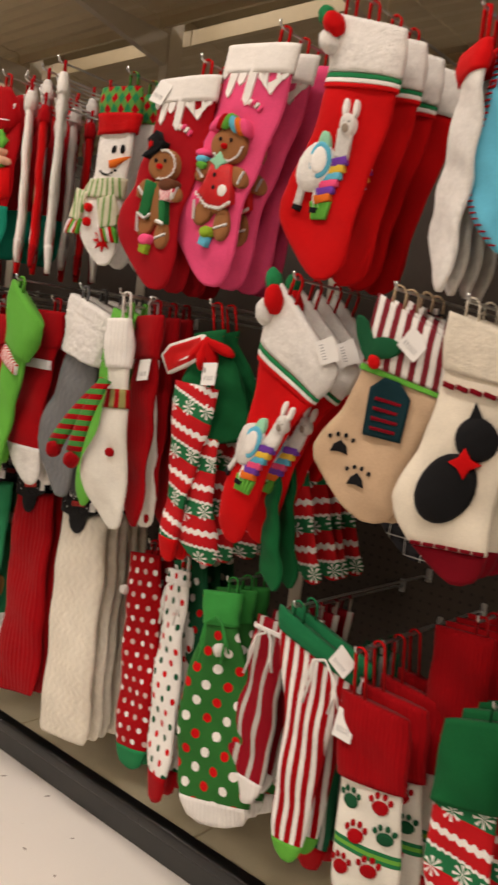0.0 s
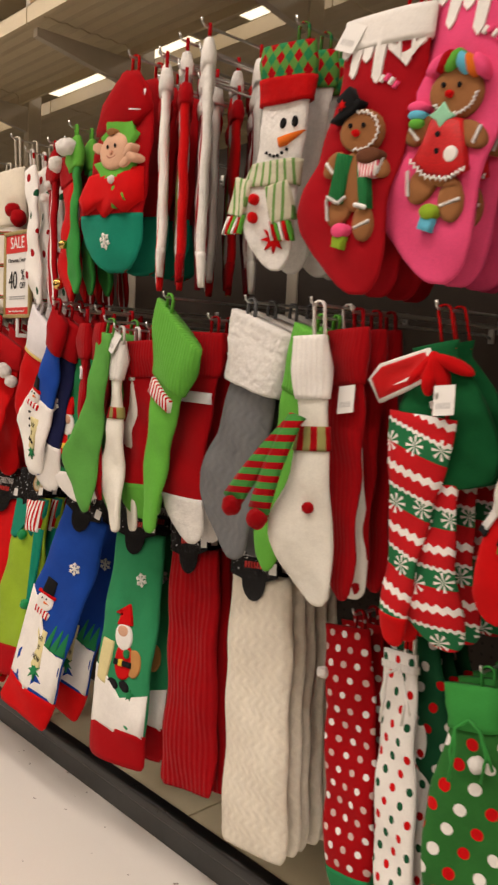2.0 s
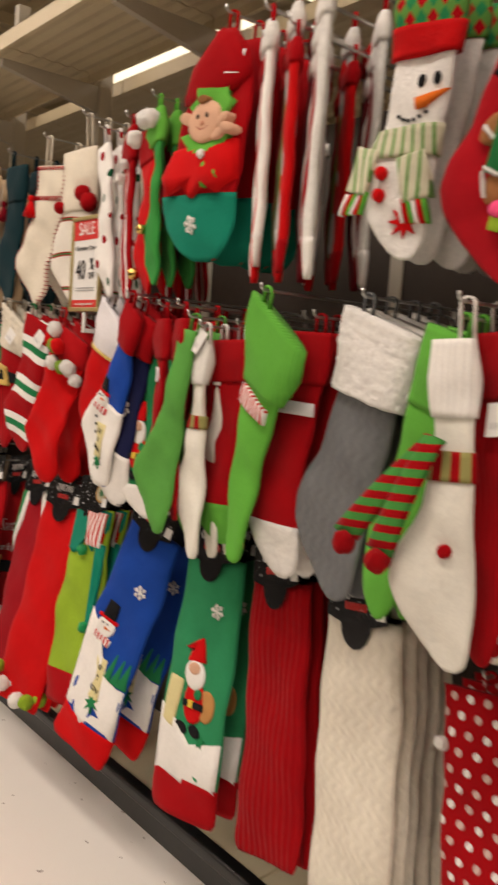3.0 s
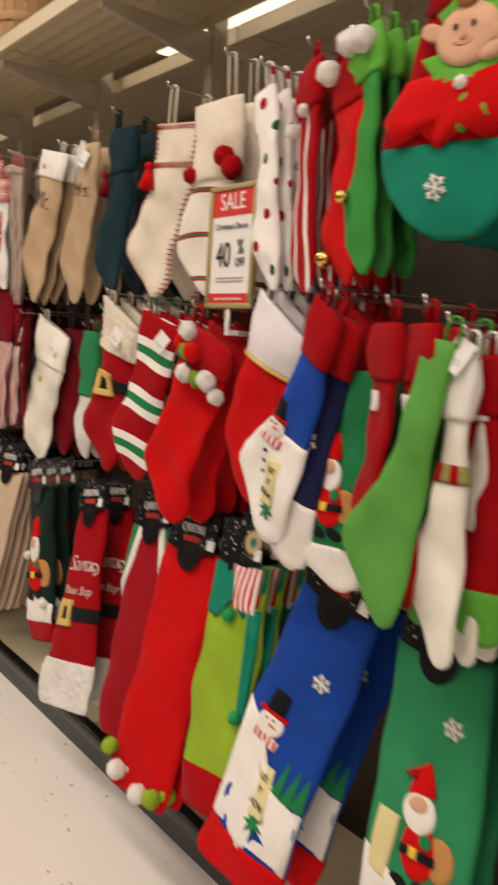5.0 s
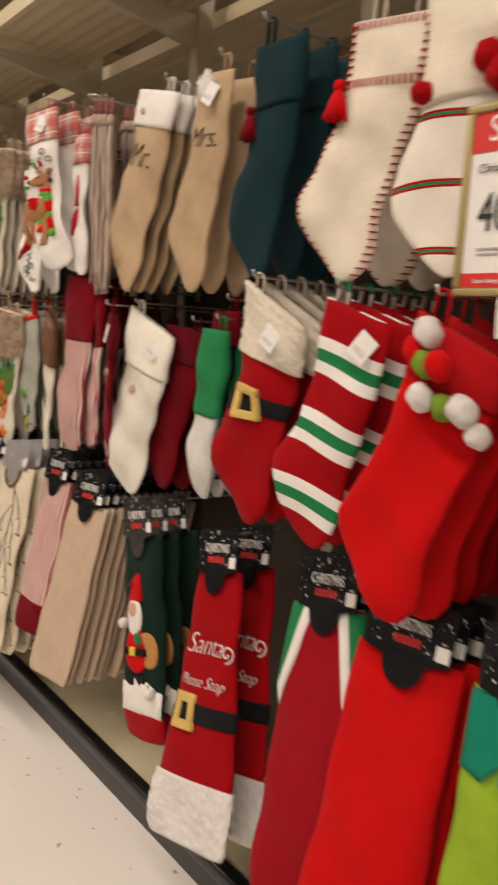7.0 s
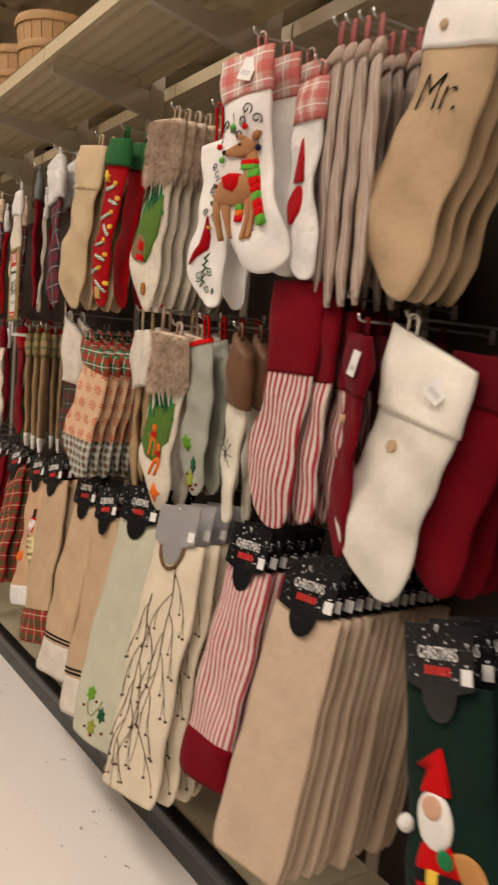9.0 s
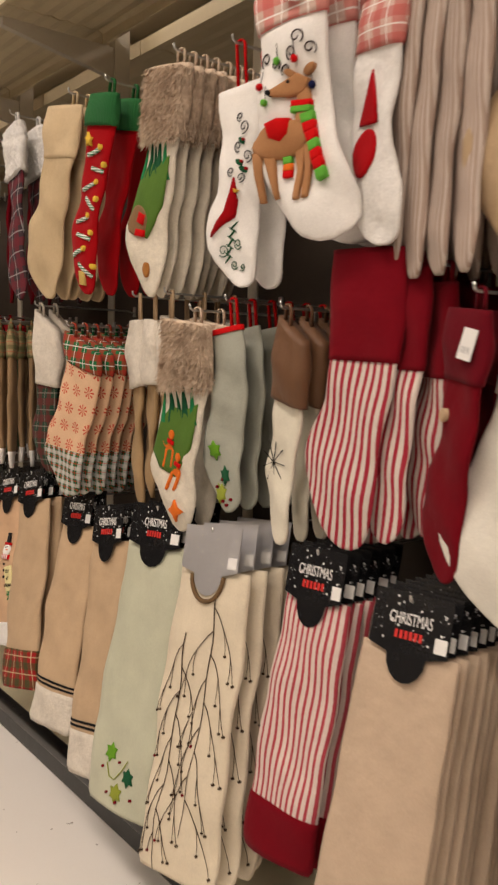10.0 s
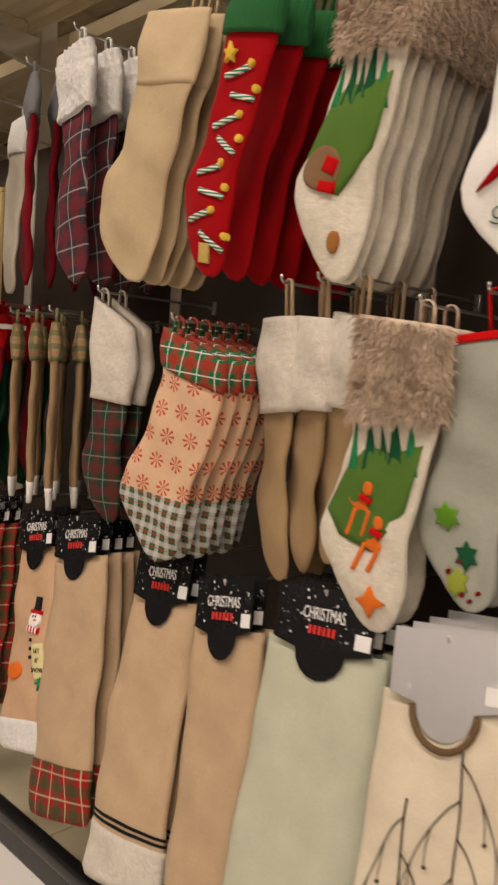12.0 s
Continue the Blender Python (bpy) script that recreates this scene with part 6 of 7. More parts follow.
stocking("redemb", "red felt stocking with a green knit cuff and embroidered garland", 5.221, 2.032, 5.311, 1.562, CRIMSON_FELT, cloth("green_knit_cuff", (0.025, 0.13, 0.04), "rib", p=0.006), outline="slim", n=6, step=0.05, deco=garland, cuff_v=0.15, cuff_grow=0.008, yaw=2, width=0.95, off=-0.013)
stocking("tan", "plain tan velvet stocking with a wide hanging strap", 5.444, 2.054, 5.537, 1.560, cloth("tan_velvet", (0.56, 0.43, 0.26)), cloth("tan_velvet_cuff", (0.58, 0.45, 0.28)), outline="slim", width=1.32, n=5, step=0.03, yaw=6, cuff_v=0.26, cuff_grow=0.002, off=-0.008, wrinkle=0.006)
stocking("plaid", "dark plaid stocking with a white shaggy pom-pom cuff", 5.833, 2.078, 5.774, 1.567, cloth("dark_plaid", (0.05, 0.035, 0.04), "plaid", q=0.06, c2=(0.16, 0.02, 0.03), c3=(0.35, 0.33, 0.33)), WHITE_PLUSH, outline="slim", n=4, step=0.05, yaw=-6, cuff_v=0.28, cuff_grow=0.008, fluffy=True, off=0.012)
stocking("dkred", "dark red velvet stocking hanging edge-on", 6.03, 2.05, 5.99, 1.57, MAROON_FELT, cloth("grey_cuff", GREY), outline="slim", n=4, yaw=-25, step=0.05)
for k, (m, c) in enumerate(((CREAM_FELT, WHITE_PLUSH), (cloth("dark_plaid", (0.05, 0.035, 0.04), "plaid", q=0.06, c2=(0.16, 0.02, 0.03), c3=(0.35, 0.33, 0.33)), FUR), (CRIMSON_FELT, WHITE_PLUSH), (TAN_BURLAP, CREAM_PLUSH), (GREY_KNIT, WHITE_PLUSH), (MAROON_FELT, FUR), (CREAM_PLUSH, RED_FELT), (DKGREEN_FELT, CREAM_PLUSH))):
    stocking(f"fartop{k}", "mixed plush stocking far along the rack", 6.28 + 0.27 * k, 2.03, 6.30 + 0.27 * k, 1.57, m, c, outline="slim", n=2, step=0.08, yaw=-5)

# ---- middle row ----
stocking("stripegrey", "white ticking stocking with grey stripes", 0.28, 1.16, 0.42, 0.86, cloth("grey_ticking", (0.70, 0.68, 0.63), "stripes", p=0.018, c2=(0.30, 0.30, 0.28), duty=0.32), outline="boot", n=2, yaw=25, rot=20)
stocking("dog", "cream felt stocking with a black felt dog and red toe", 0.576, 1.517, 0.582, 1.098, CREAM_FELT, CREAM_PLUSH, MAROON_FELT, outline="stocking", n=3, step=0.05, deco=black_dog, yaw=14, toe_v=0.87, off=0.034, skew=18, width=1.05)
stocking("paw", "beige felt stocking with a striped cuff and black paw prints", 0.715, 1.522, 0.761, 1.164, cloth("beige_felt", (0.60, 0.43, 0.28)), cloth("striped_cuff", WHITE, "stripes", p=0.022, c2=(0.20, 0.02, 0.03)), outline="stocking", width=1.3, n=4, step=0.035, deco=paws, yaw=16, cuff_v=0.28, loop_mat=cloth("beige_loop", (0.50, 0.38, 0.24)), tag=25, tag_at=(0.0, 0.04), show=1, off=0.034, skew=24)
stocking("blackplaid", "black and white plaid flannel stocking", 0.698, 1.494, 0.710, 1.095, cloth("black_plaid", (0.012, 0.012, 0.014), "plaid", q=0.032, c2=(0.03, 0.03, 0.035), c3=(0.55, 0.55, 0.52)), outline="boot", width=1.2, n=3, yaw=10, off=0.124, skew=15)
stocking("llamab", "red felt stocking with white cuff, pom-poms and a sewn llama", 0.950, 1.503, 1.075, 1.056, RED_FELT, WHITE_PLUSH, outline="leg", width=1.2, deco=llama, n=4, step=0.05, yaw=4, loop=0.05, loop_mat=RED_FELT, tag=35, tag_at=(0.07, -0.01), show=2, off=0.029, skew=30)
stocking("giftbag", "dark green gift stocking with a red bow and blank red tag", 1.227, 1.474, 1.180, 1.241, cloth("green_velvet", (0.008, 0.10, 0.03)), outline="sack", width=1.75, n=2, yaw=12, off=0.054, deco=bow_tag, loop=0.06, loop_mat=RED_FELT)
NORDIC = cloth("nordic_knit", (0.50, 0.012, 0.016), "nordic", p=0.10, c2=WHITE, c3=(0.02, 0.16, 0.06), lean=0.25)
stocking("nordl", "red nordic knit stocking with white snowflakes and green bands", 1.230, 1.359, 1.259, 0.968, NORDIC, outline="leg", width=1.0, n=3, yaw=0, step=0.03, toe=RED_FELT, off=0.034, tag=-10, tag_at=(0.05, -0.03))
stocking("nordr", "red nordic knit stocking with zigzag bands", 1.231, 1.336, 1.162, 0.977, NORDIC, outline="slim", width=1.15, n=4, yaw=10, step=0.05, off=0.049)
stocking("nordgreen", "dark green knit stocking behind a red one", 1.055, 1.255, 0.963, 0.975, cloth("green_velvet", (0.008, 0.10, 0.03)), None, outline="slim", width=0.9, n=2, yaw=-25, off=0.094)
stocking("nordback", "red and green nordic knit stocking", 1.047, 1.232, 0.947, 0.982, NORDIC, outline="slim", n=4, yaw=0, off=0.164, step=0.04)
stocking("scarf", "white knit stocking with a striped scarf and red pom-poms", 1.415, 1.480, 1.382, 1.015, cloth("white_fleece", (0.80, 0.78, 0.70), fuzz=0.6), WHITE_KNIT, deco=scarf_poms, outline="twist", width=0.85, n=2, step=0.06, yaw=8, cuff_v=0.23, loop=0.06, off=-0.033)
stocking("redbehind", "dark red rib knit stocking with a white cuff band", 1.385, 1.494, 1.358, 1.024, RED_KNIT, cloth("red_rib_cuff", CRIMSON, "rib", p=0.008), outline="slim", width=0.8, n=3, yaw=-8, off=0.024, cuff_v=0.2, tag=-5, tag_at=(0.02, 0.12))
stocking("limebehind", "apple green knit stocking with a rib cuff", 1.463, 1.493, 1.590, 1.025, cloth("apple_knit", APPLE), GREEN_KNIT, outline="slim", n=2, yaw=-15, off=0.010, cuff_v=0.25, width=0.85)
stocking("grey", "dark grey cable knit stocking with a white fur cuff", 1.625, 1.509, 1.690, 1.026, GREY_KNIT, WHITE_PLUSH, outline="slim", width=1.22, n=4, step=0.045, yaw=0, cuff_v=0.27, cuff_grow=0.012, loop_mat=GREY_KNIT, fluffy=True, off=0.042, skew=12)
stocking("redwt", "dark red knit stocking with a white fleece toe", 1.810, 1.489, 1.828, 1.030, cloth("red_fleece", CRIMSON), cloth("red_rib_cuff", CRIMSON, "rib", p=0.008), WHITE_PLUSH, outline="slim", width=1.05, n=3, yaw=4, toe_v=0.78, deco=lambda s, r: sew(s, r, "ribbon_band", rect(*s.at(0.1, 0.30), 0.05, 0.012), WHITE_SATIN, 0.004), off=0.033)
stocking("gknit", "apple green knit stocking with a rib cuff and striped bow", 1.833, 1.504, 1.924, 1.043, cloth("apple_knit", APPLE), GREEN_KNIT, outline="leg", width=1.05, n=1, yaw=-4, cuff_v=0.28, cuff_grow=0.008, deco=lambda s, r: sew(s, r, "striped_bow", rect(*s.at(-0.1, 0.34), 0.045, 0.016, 10), cloth("bow_stripes", RED, "stripes", p=0.012, c2=WHITE), 0.008), loop_mat=APPLE_FELT, off=-0.018, skew=24)
stocking("bigredknit", "dark red fleece stocking with green dangling scarf", 2.014, 1.468, 2.013, 1.055, cloth("red_fleece", CRIMSON), RED_KNIT, APPLE_FELT, outline="stocking", n=2, yaw=0, off=0.013, toe_v=0.8)
stocking("whites", "white knit stocking with a tan band, hanging edge-on", 2.053, 1.465, 2.046, 1.021, cloth("white_fleece", (0.80, 0.78, 0.70), fuzz=0.6), WHITE_KNIT, outline="twist", width=0.7, n=3, yaw=-6, tag=30, tag_at=(0.0, 0.0), deco=lambda s, r: trim(s, r, 0.34, 0.40, cloth("plaid_band", (0.30, 0.28, 0.10), "stripes", p=0.03, c2=CRIMSON), 0.003, "band"), off=-0.029)
stocking("green", "plain apple green fleece stocking", 2.078, 1.484, 2.142, 1.057, cloth("leaf_fleece", (0.10, 0.32, 0.06)), outline="twist", width=0.85, n=2, yaw=8, step=0.05, off=-0.049)
for k in range(2):
    stocking(f"red2{k}", "dark red rib knit stocking with a small pale label", 2.13 + 0.075 * k, 1.505, 2.125 + 0.085 * k, 1.085, RED_KNIT, cloth("red_rib_cuff", CRIMSON, "rib", p=0.008), outline="slim", width=0.85, n=3, yaw=-24, step=0.06, off=-0.035, deco=lambda s, r: sew(s, r, "pale_label", rect(*s.at(-0.4, 0.28), 0.010, 0.016), WHITE_SATIN, 0.003))
stocking("snowb", "blue stocking with a printed snowman on a white foot", 2.351, 1.522, 2.487, 1.102, BLUE_FELT, CRIMSON_FELT, WHITE_FELT, outline="twist", width=1.15, toe_v=0.54, n=3, step=0.05, yaw=-2, deco=lambda s, r: print_snowman(s, r, -0.05, 0.68, 0.95), off=-0.024, skew=16)
stocking("navy", "navy stocking with a white snowflake", 2.336, 1.509, 2.442, 1.061, NAVY_FELT, CRIMSON_FELT, WHITE_FELT, outline="twist", width=1.15, toe_v=0.72, n=3, yaw=4, off=0.006, deco=lambda s, r: snow_star(s, r, 0.0, 0.48, 0.022), skew=12)
stocking("santafoot", "green stocking with a printed santa on snow", 2.318, 1.429, 2.330, 1.043, GREEN_FELT, None, WHITE_FELT, outline="stocking", width=1.15, toe_v=0.80, n=3, yaw=8, off=0.027, deco=lambda s, r: print_santa(s, r, 0.0, 0.55, 1.0))
stocking("satin", "red felt stocking with a wide white satin cuff and gold braid", 2.587, 1.520, 2.650, 1.137, RED_FELT, WHITE_SATIN, outline="boot", width=1.00, n=5, step=0.04, yaw=8, off=0.054, cuff_v=0.27, deco=lambda s, r: trim(s, r, 0.265, 0.285, GOLD_CLOTH, 0.006, "gold_braid"), skew=26)
stocking("rpom", "bright red felt stocking with green and white cuff pom-poms", 2.855, 1.475, 2.940, 1.032, RED_FELT, cloth("red_felt_cuff", (0.42, 0.007, 0.010)), outline="stocking", width=0.98, n=6, step=0.05, deco=cuff_poms, yaw=12, cuff_v=0.18, loop=0.05, off=0.050, skew=18, wrinkle=0.0065)
stocking("rgw", "red, green and white wavy striped felt stocking", 3.077, 1.509, 3.150, 1.096, cloth("wavy_bands", CRIMSON, "bands", p=0.125, duty=0.5, c2=WHITE, c3=GREEN, wave=0.010), outline="slim", width=1.38, n=5, step=0.04, yaw=10, tag=25, tag_at=(0.03, 0.05), off=0.049, skew=10)
stocking("belt", "red felt stocking with a fleece cuff, black belt and gold buckle", 3.373, 1.523, 3.408, 1.075, CRIMSON_FELT, CREAM_PLUSH, outline="stocking", width=1.12, n=5, step=0.04, deco=belt, yaw=6, cuff_v=0.26, fluffy=True, tag=20, tag_at=(0.02, 0.06), off=0.085, skew=26, wrinkle=0.006)
stocking("treefoot", "white stocking with a green sequin tree", 3.663, 1.464, 3.691, 1.065, WHITE_PLUSH, GREEN_FELT, outline="slim", width=1.0, n=3, yaw=0, off=0.130, cuff_v=0.5)
stocking("navyback", "navy and maroon stocking hanging behind", 3.679, 1.508, 3.683, 1.111, NAVY_FELT, MAROON_FELT, outline="slim", width=1.1, n=3, off=0.169, yaw=-5)
stocking("wsnow", "ivory felt stocking with a folded cuff and wooden button", 4.018, 1.475, 4.094, 0.997, cloth("ivory_felt", (0.80, 0.77, 0.68)), cloth("ivory_cuff", (0.82, 0.79, 0.70)), outline="stocking", width=1.15, n=1, step=0.04, yaw=8, cuff_v=0.28, cuff_grow=0.005, deco=lambda s, r: sew(s, r, "wooden_button", oval(*s.at(-0.3, 0.40), 0.011, 0.011), TAN_FELT, 0.006), tag=30, tag_at=(0.04, 0.06), off=0.142, skew=18, wrinkle=0.006)
stocking("maroonb", "maroon felt stocking with a folded cuff", 3.922, 1.462, 3.995, 1.028, MAROON_FELT, cloth("maroon_cuff", (0.12, 0.004, 0.010)), outline="stocking", width=1.1, n=6, step=0.04, yaw=8, off=0.197)
stocking("maroon", "maroon felt stocking with a wooden button, hanging edge-on", 4.169, 1.491, 4.219, 1.053, MAROON_FELT, cloth("maroon_cuff", (0.12, 0.004, 0.010)), outline="slim", width=1.1, n=4, step=0.05, yaw=-26, cuff_v=0.25, tag=5, tag_at=(0.03, 0.05), deco=lambda s, r: sew(s, r, "wooden_button", oval(*s.at(-0.5, 0.38), 0.011, 0.011), TAN_FELT, 0.006), off=0.095)
for k in range(3):
    stocking(f"ticking{k}", "red and white ticking stocking with a wide maroon cuff", 4.385 - 0.055 * k, 1.60 - 0.03 * k, 4.415 - 0.06 * k, 1.07 + 0.02 * k, cloth("red_ticking", (0.66, 0.58, 0.52), "stripes", p=0.0165, c2=(0.36, 0.03, 0.05), duty=0.46, lean=-0.1), MAROON_FELT, outline="slim", width=1.15 - 0.1 * k, n=3, step=0.05, yaw=4 - 12 * k, off=0.085 + 0.03 * k, cuff_v=0.36, cuff_grow=0.003, bend=0.03)
stocking("browncuff", "white satin stocking with a brown fur cuff and dark branch print", 4.549, 1.464, 4.578, 1.050, cloth("ivory_satin", (0.72, 0.68, 0.56), rough=0.4, fuzz=0.12), cloth("brown_suede", (0.15, 0.075, 0.038), rough=0.4), outline="slim", width=0.85, n=4, step=0.04, yaw=-12, cuff_v=0.33, cuff_grow=0.01, deco=lambda s, r: [part("branch_print", tube([(s.at(-0.35, 0.62)[0] + q * 0.011 * math.cos(0.7 * i), s.front(s.at(-0.35, 0.62)[0], 0.62, 0.002), -s.at(-0.35, 0.62)[1] + q * 0.011 * math.sin(0.7 * i)) for q in range(5)], 0.0009, 5), BLACK_FELT, r) for i in range(9)], off=0.056, skew=25)
stocking("hollyg", "pale grey-green stocking with printed holly and a red edge", 4.804, 1.472, 4.769, 1.080, cloth("sage_felt", (0.36, 0.37, 0.31)), None, outline="stocking", width=0.9, n=6, step=0.04, yaw=0, loop=0.06, loop_mat=RED_FELT, deco=lambda s, r: (trim(s, r, 0.0, 0.03, RED_FELT, 0.003, "red_edge"), holly(s, r, ((-0.2, 0.66), (0.2, 0.80), (-0.3, 0.90)))), off=0.073)
stocking("fox", "cream stocking with a fur cuff and printed deer and fox", 4.908, 1.486, 4.913, 1.016, CREAM_PLUSH, FUR, outline="stocking", width=0.88, n=2, step=0.05, deco=forest("deer"), cuff_v=0.30, cuff_grow=0.008, yaw=6, fur=4200, off=0.038, skew=8)
for k in range(3):
    stocking(f"wcuff{k}", "tan suede stocking with a tall white fleece cuff", 5.02 + 0.095 * k, 1.495, 5.04 + 0.055 * k, 1.09 - 0.028 * k, cloth("tan_suede_dark", (0.34, 0.23, 0.12)), cloth("ivory_fleece", (0.76, 0.70, 0.60), "fur", s=80), outline="slim", width=0.95, n=3, step=0.07, yaw=-22, cuff_v=0.36, cuff_grow=0.012, loop=0.07, loop_mat=TAN_FELT, off=0.06 + 0.01 * k, skew=8)
stocking("peach", "peach stocking with red snowflakes and a plaid cuff and toe", 5.344, 1.439, 5.405, 1.028, cloth("peach_flakes", (0.66, 0.44, 0.28), "flakes", c2=(0.50, 0.07, 0.04), px=0.05, pz=0.05, r=0.016), cloth("tartan", (0.02, 0.14, 0.05), "plaid", q=0.04, c2=(0.40, 0.02, 0.02), c3=WHITE), cloth("white_tartan", (0.02, 0.10, 0.04), "plaid", q=0.024, c2=(0.60, 0.58, 0.55), c3=RED), outline="stocking", width=1.12, n=6, step=0.026, yaw=8, cuff_v=0.15, toe_v=0.70, off=-0.008, skew=16)
stocking("foldedcuff", "white fleece stocking cuff folded over a plaid stocking", 5.686, 1.505, 5.675, 1.047, cloth("dark_tartan", (0.02, 0.05, 0.03), "plaid", q=0.05, c2=(0.12, 0.02, 0.02), c3=(0.2, 0.18, 0.16)), cloth("ivory_fleece", (0.76, 0.70, 0.60), "fur", s=80), outline="slim", width=1.0, n=2, yaw=6, cuff_v=0.42, cuff_grow=0.008, off=0.052, skew=30)
for k in range(3):
    stocking(f"tanedge{k}", "tan plaid stocking with a white toe, hanging edge-on", 5.87 + 0.09 * k, 1.475, 5.83 + 0.11 * k, 1.05, cloth("tan_wool", (0.30, 0.20, 0.11)), cloth("tan_tartan", (0.36, 0.26, 0.14), "plaid", q=0.03, c2=(0.10, 0.12, 0.05), c3=(0.5, 0.1, 0.06)), WHITE_PLUSH, outline="slim", width=0.75, n=4, step=0.05, yaw=-34, toe_v=0.88, wrinkle=0.0018)
stocking("redgreen", "dark green stocking with a red knit cuff", 6.215, 1.502, 6.247, 1.043, DKGREEN_FELT, cloth("red_rib_cuff", CRIMSON, "rib", p=0.008), outline="slim", n=4, yaw=-10, cuff_v=0.25, off=0.062)
for k, (m, c) in enumerate(((MAROON_FELT, CRIMSON_FELT), (CREAM_FELT, MAROON_FELT), (MAROON_FELT, WHITE_PLUSH), (TAN_BURLAP, FUR), (CRIMSON_FELT, CREAM_PLUSH), (cloth("dark_plaid", (0.05, 0.035, 0.04), "plaid", q=0.06, c2=(0.16, 0.02, 0.03), c3=(0.35, 0.33, 0.33)), WHITE_PLUSH), (CREAM_PLUSH, FUR), (MAROON_FELT, CREAM_PLUSH), (DKGREEN_FELT, RED_FELT))):
    stocking(f"farmid{k}", "dark red and cream stocking far along the rack", 6.16 + 0.27 * k, 1.50, 6.16 + 0.27 * k, 1.08, m, c, outline="slim", n=2, step=0.08, yaw=-8)

# ---- bottom row ----
PAWKNIT = cloth("paw_print_knit", (0.74, 0.72, 0.64), "bands", p=0.13, duty=0.16, c2=(0.02, 0.17, 0.06), c3=(0.14, 0.38, 0.05), wave=0.008)


def knit_paws(sh, root):
    """Rows of red and green paw prints knitted into the leg and foot."""
    for q, (f, v) in enumerate(((-0.55, 0.46), (0.45, 0.44), (-0.25, 0.60), (0.6, 0.58), (-0.65, 0.76), (0.2, 0.74), (-0.3, 0.90))):
        u, d = sh.at(f, v)
        m = CRIMSON_FELT if q % 3 else DKGREEN_FELT
        sew(sh, root, "paw_pad", oval(u, d, 0.016, 0.012, 12), m, 0.0012)
        for du, dd in ((-0.018, -0.012), (-0.007, -0.020), (0.007, -0.020), (0.018, -0.012)):
            sew(sh, root, "paw_toe", oval(u + du, d + dd, 0.0048, 0.006, 8), m, 0.0012)


stocking("pawsock", "white and green patterned knit stocking with tall red cuff", 0.704, 0.841, 0.650, 0.467, PAWKNIT, cloth("red_rib_cuff", CRIMSON, "rib", p=0.008), cloth("red_toe", CRIMSON), outline="sock", width=1.32, n=4, step=0.05, yaw=4, cuff_v=0.36, cuff_grow=0.008, loop=0.09, loop_mat=RED_FELT, tag=10, tag_at=(-0.05, 0.05), tip=-6, deco=knit_paws, show=2, off=0.044, skew=14)
stocking("pawsockb", "red and white patterned knit stocking with a dark green cuff", 0.519, 0.877, 0.496, 0.525, NORDIC, cloth("green_velvet", (0.008, 0.10, 0.03)), outline="sock", width=1.2, n=5, step=0.05, yaw=6, cuff_v=0.40, cuff_grow=0.008, tip=-6, off=0.064, skew=-10)
stocking("darkredknit", "dark red rib knit stocking hanging behind", 0.62, 0.98, 0.60, 0.60, cloth("red_rib_cuff", CRIMSON, "rib", p=0.008), None, outline="sock", width=1.3, n=4, yaw=0, off=0.18)
stocking("sockstripe", "red and white striped knit stocking with a green knit collar", 0.849, 0.918, 0.841, 0.491, cloth("candy_stripes", CRIMSON, "stripes", p=0.022, c2=WHITE, duty=0.45), cloth("green_collar", (0.015, 0.16, 0.06)), APPLE_FELT, outline="leg", width=1.2, n=2, yaw=10, cuff_v=0.08, toe_v=0.92, deco=tie(WHITE_KNIT, 0.3, 0.05), tag=25, tag_at=(0.06, 0.0), tip=-5, off=0.054, skew=26)
stocking("sockstripeg", "dark green and grey striped knit stocking", 0.880, 0.833, 0.863, 0.412, cloth("green_grey_stripes", (0.012, 0.09, 0.04), "stripes", p=0.032, c2=(0.35, 0.35, 0.32), duty=0.3), None, CRIMSON_FELT, outline="sock", width=1.0, n=5, yaw=-8, off=0.144, step=0.04)
stocking("sockmaroon", "dark red knit stocking with thin grey stripes and a white toe", 0.995, 0.898, 0.998, 0.513, cloth("maroon_stripes", (0.26, 0.006, 0.014), "stripes", p=0.040, c2=(0.50, 0.48, 0.44), duty=0.28), None, WHITE_KNIT, outline="sock", width=1.15, n=5, yaw=-5, step=0.04, deco=tie(WHITE_KNIT, 0.0, 0.06), tip=-5, off=0.109)
stocking("sockgreen", "green drawstring stocking with red and white dots and a white toe", 1.137, 0.921, 1.070, 0.434, cloth("green_dots", (0.03, 0.15, 0.03), "dots", px=0.050, pz=0.036, r=0.0105, c2=WHITE, c3=RED), cloth("grass_felt", (0.04, 0.26, 0.05)), WHITE_KNIT, outline="sack", width=0.94, n=3, yaw=12, toe_v=0.90, cuff_v=0.14, deco=lambda s, r: (tie(cloth("grass_felt", (0.04, 0.26, 0.05)), 0.0, 0.10)(s, r), pom(s, r, *s.at(0.2, 0.24), 0.014, WHITE_PLUSH)), tip=-5, off=0.094)
stocking("sockwhite", "white knit stocking with red and green dots", 1.305, 0.924, 1.235, 0.402, cloth("white_dots", WHITE, "dots", px=0.034, pz=0.028, r=0.0078, c2=RED, c3=DKGREEN, slim=0.8), None, CRIMSON_FELT, outline="sock", width=0.70, n=3, yaw=-10, toe_v=0.88, deco=tie(WHITE_KNIT, 0.3, 0.05), tip=-5, off=0.124)
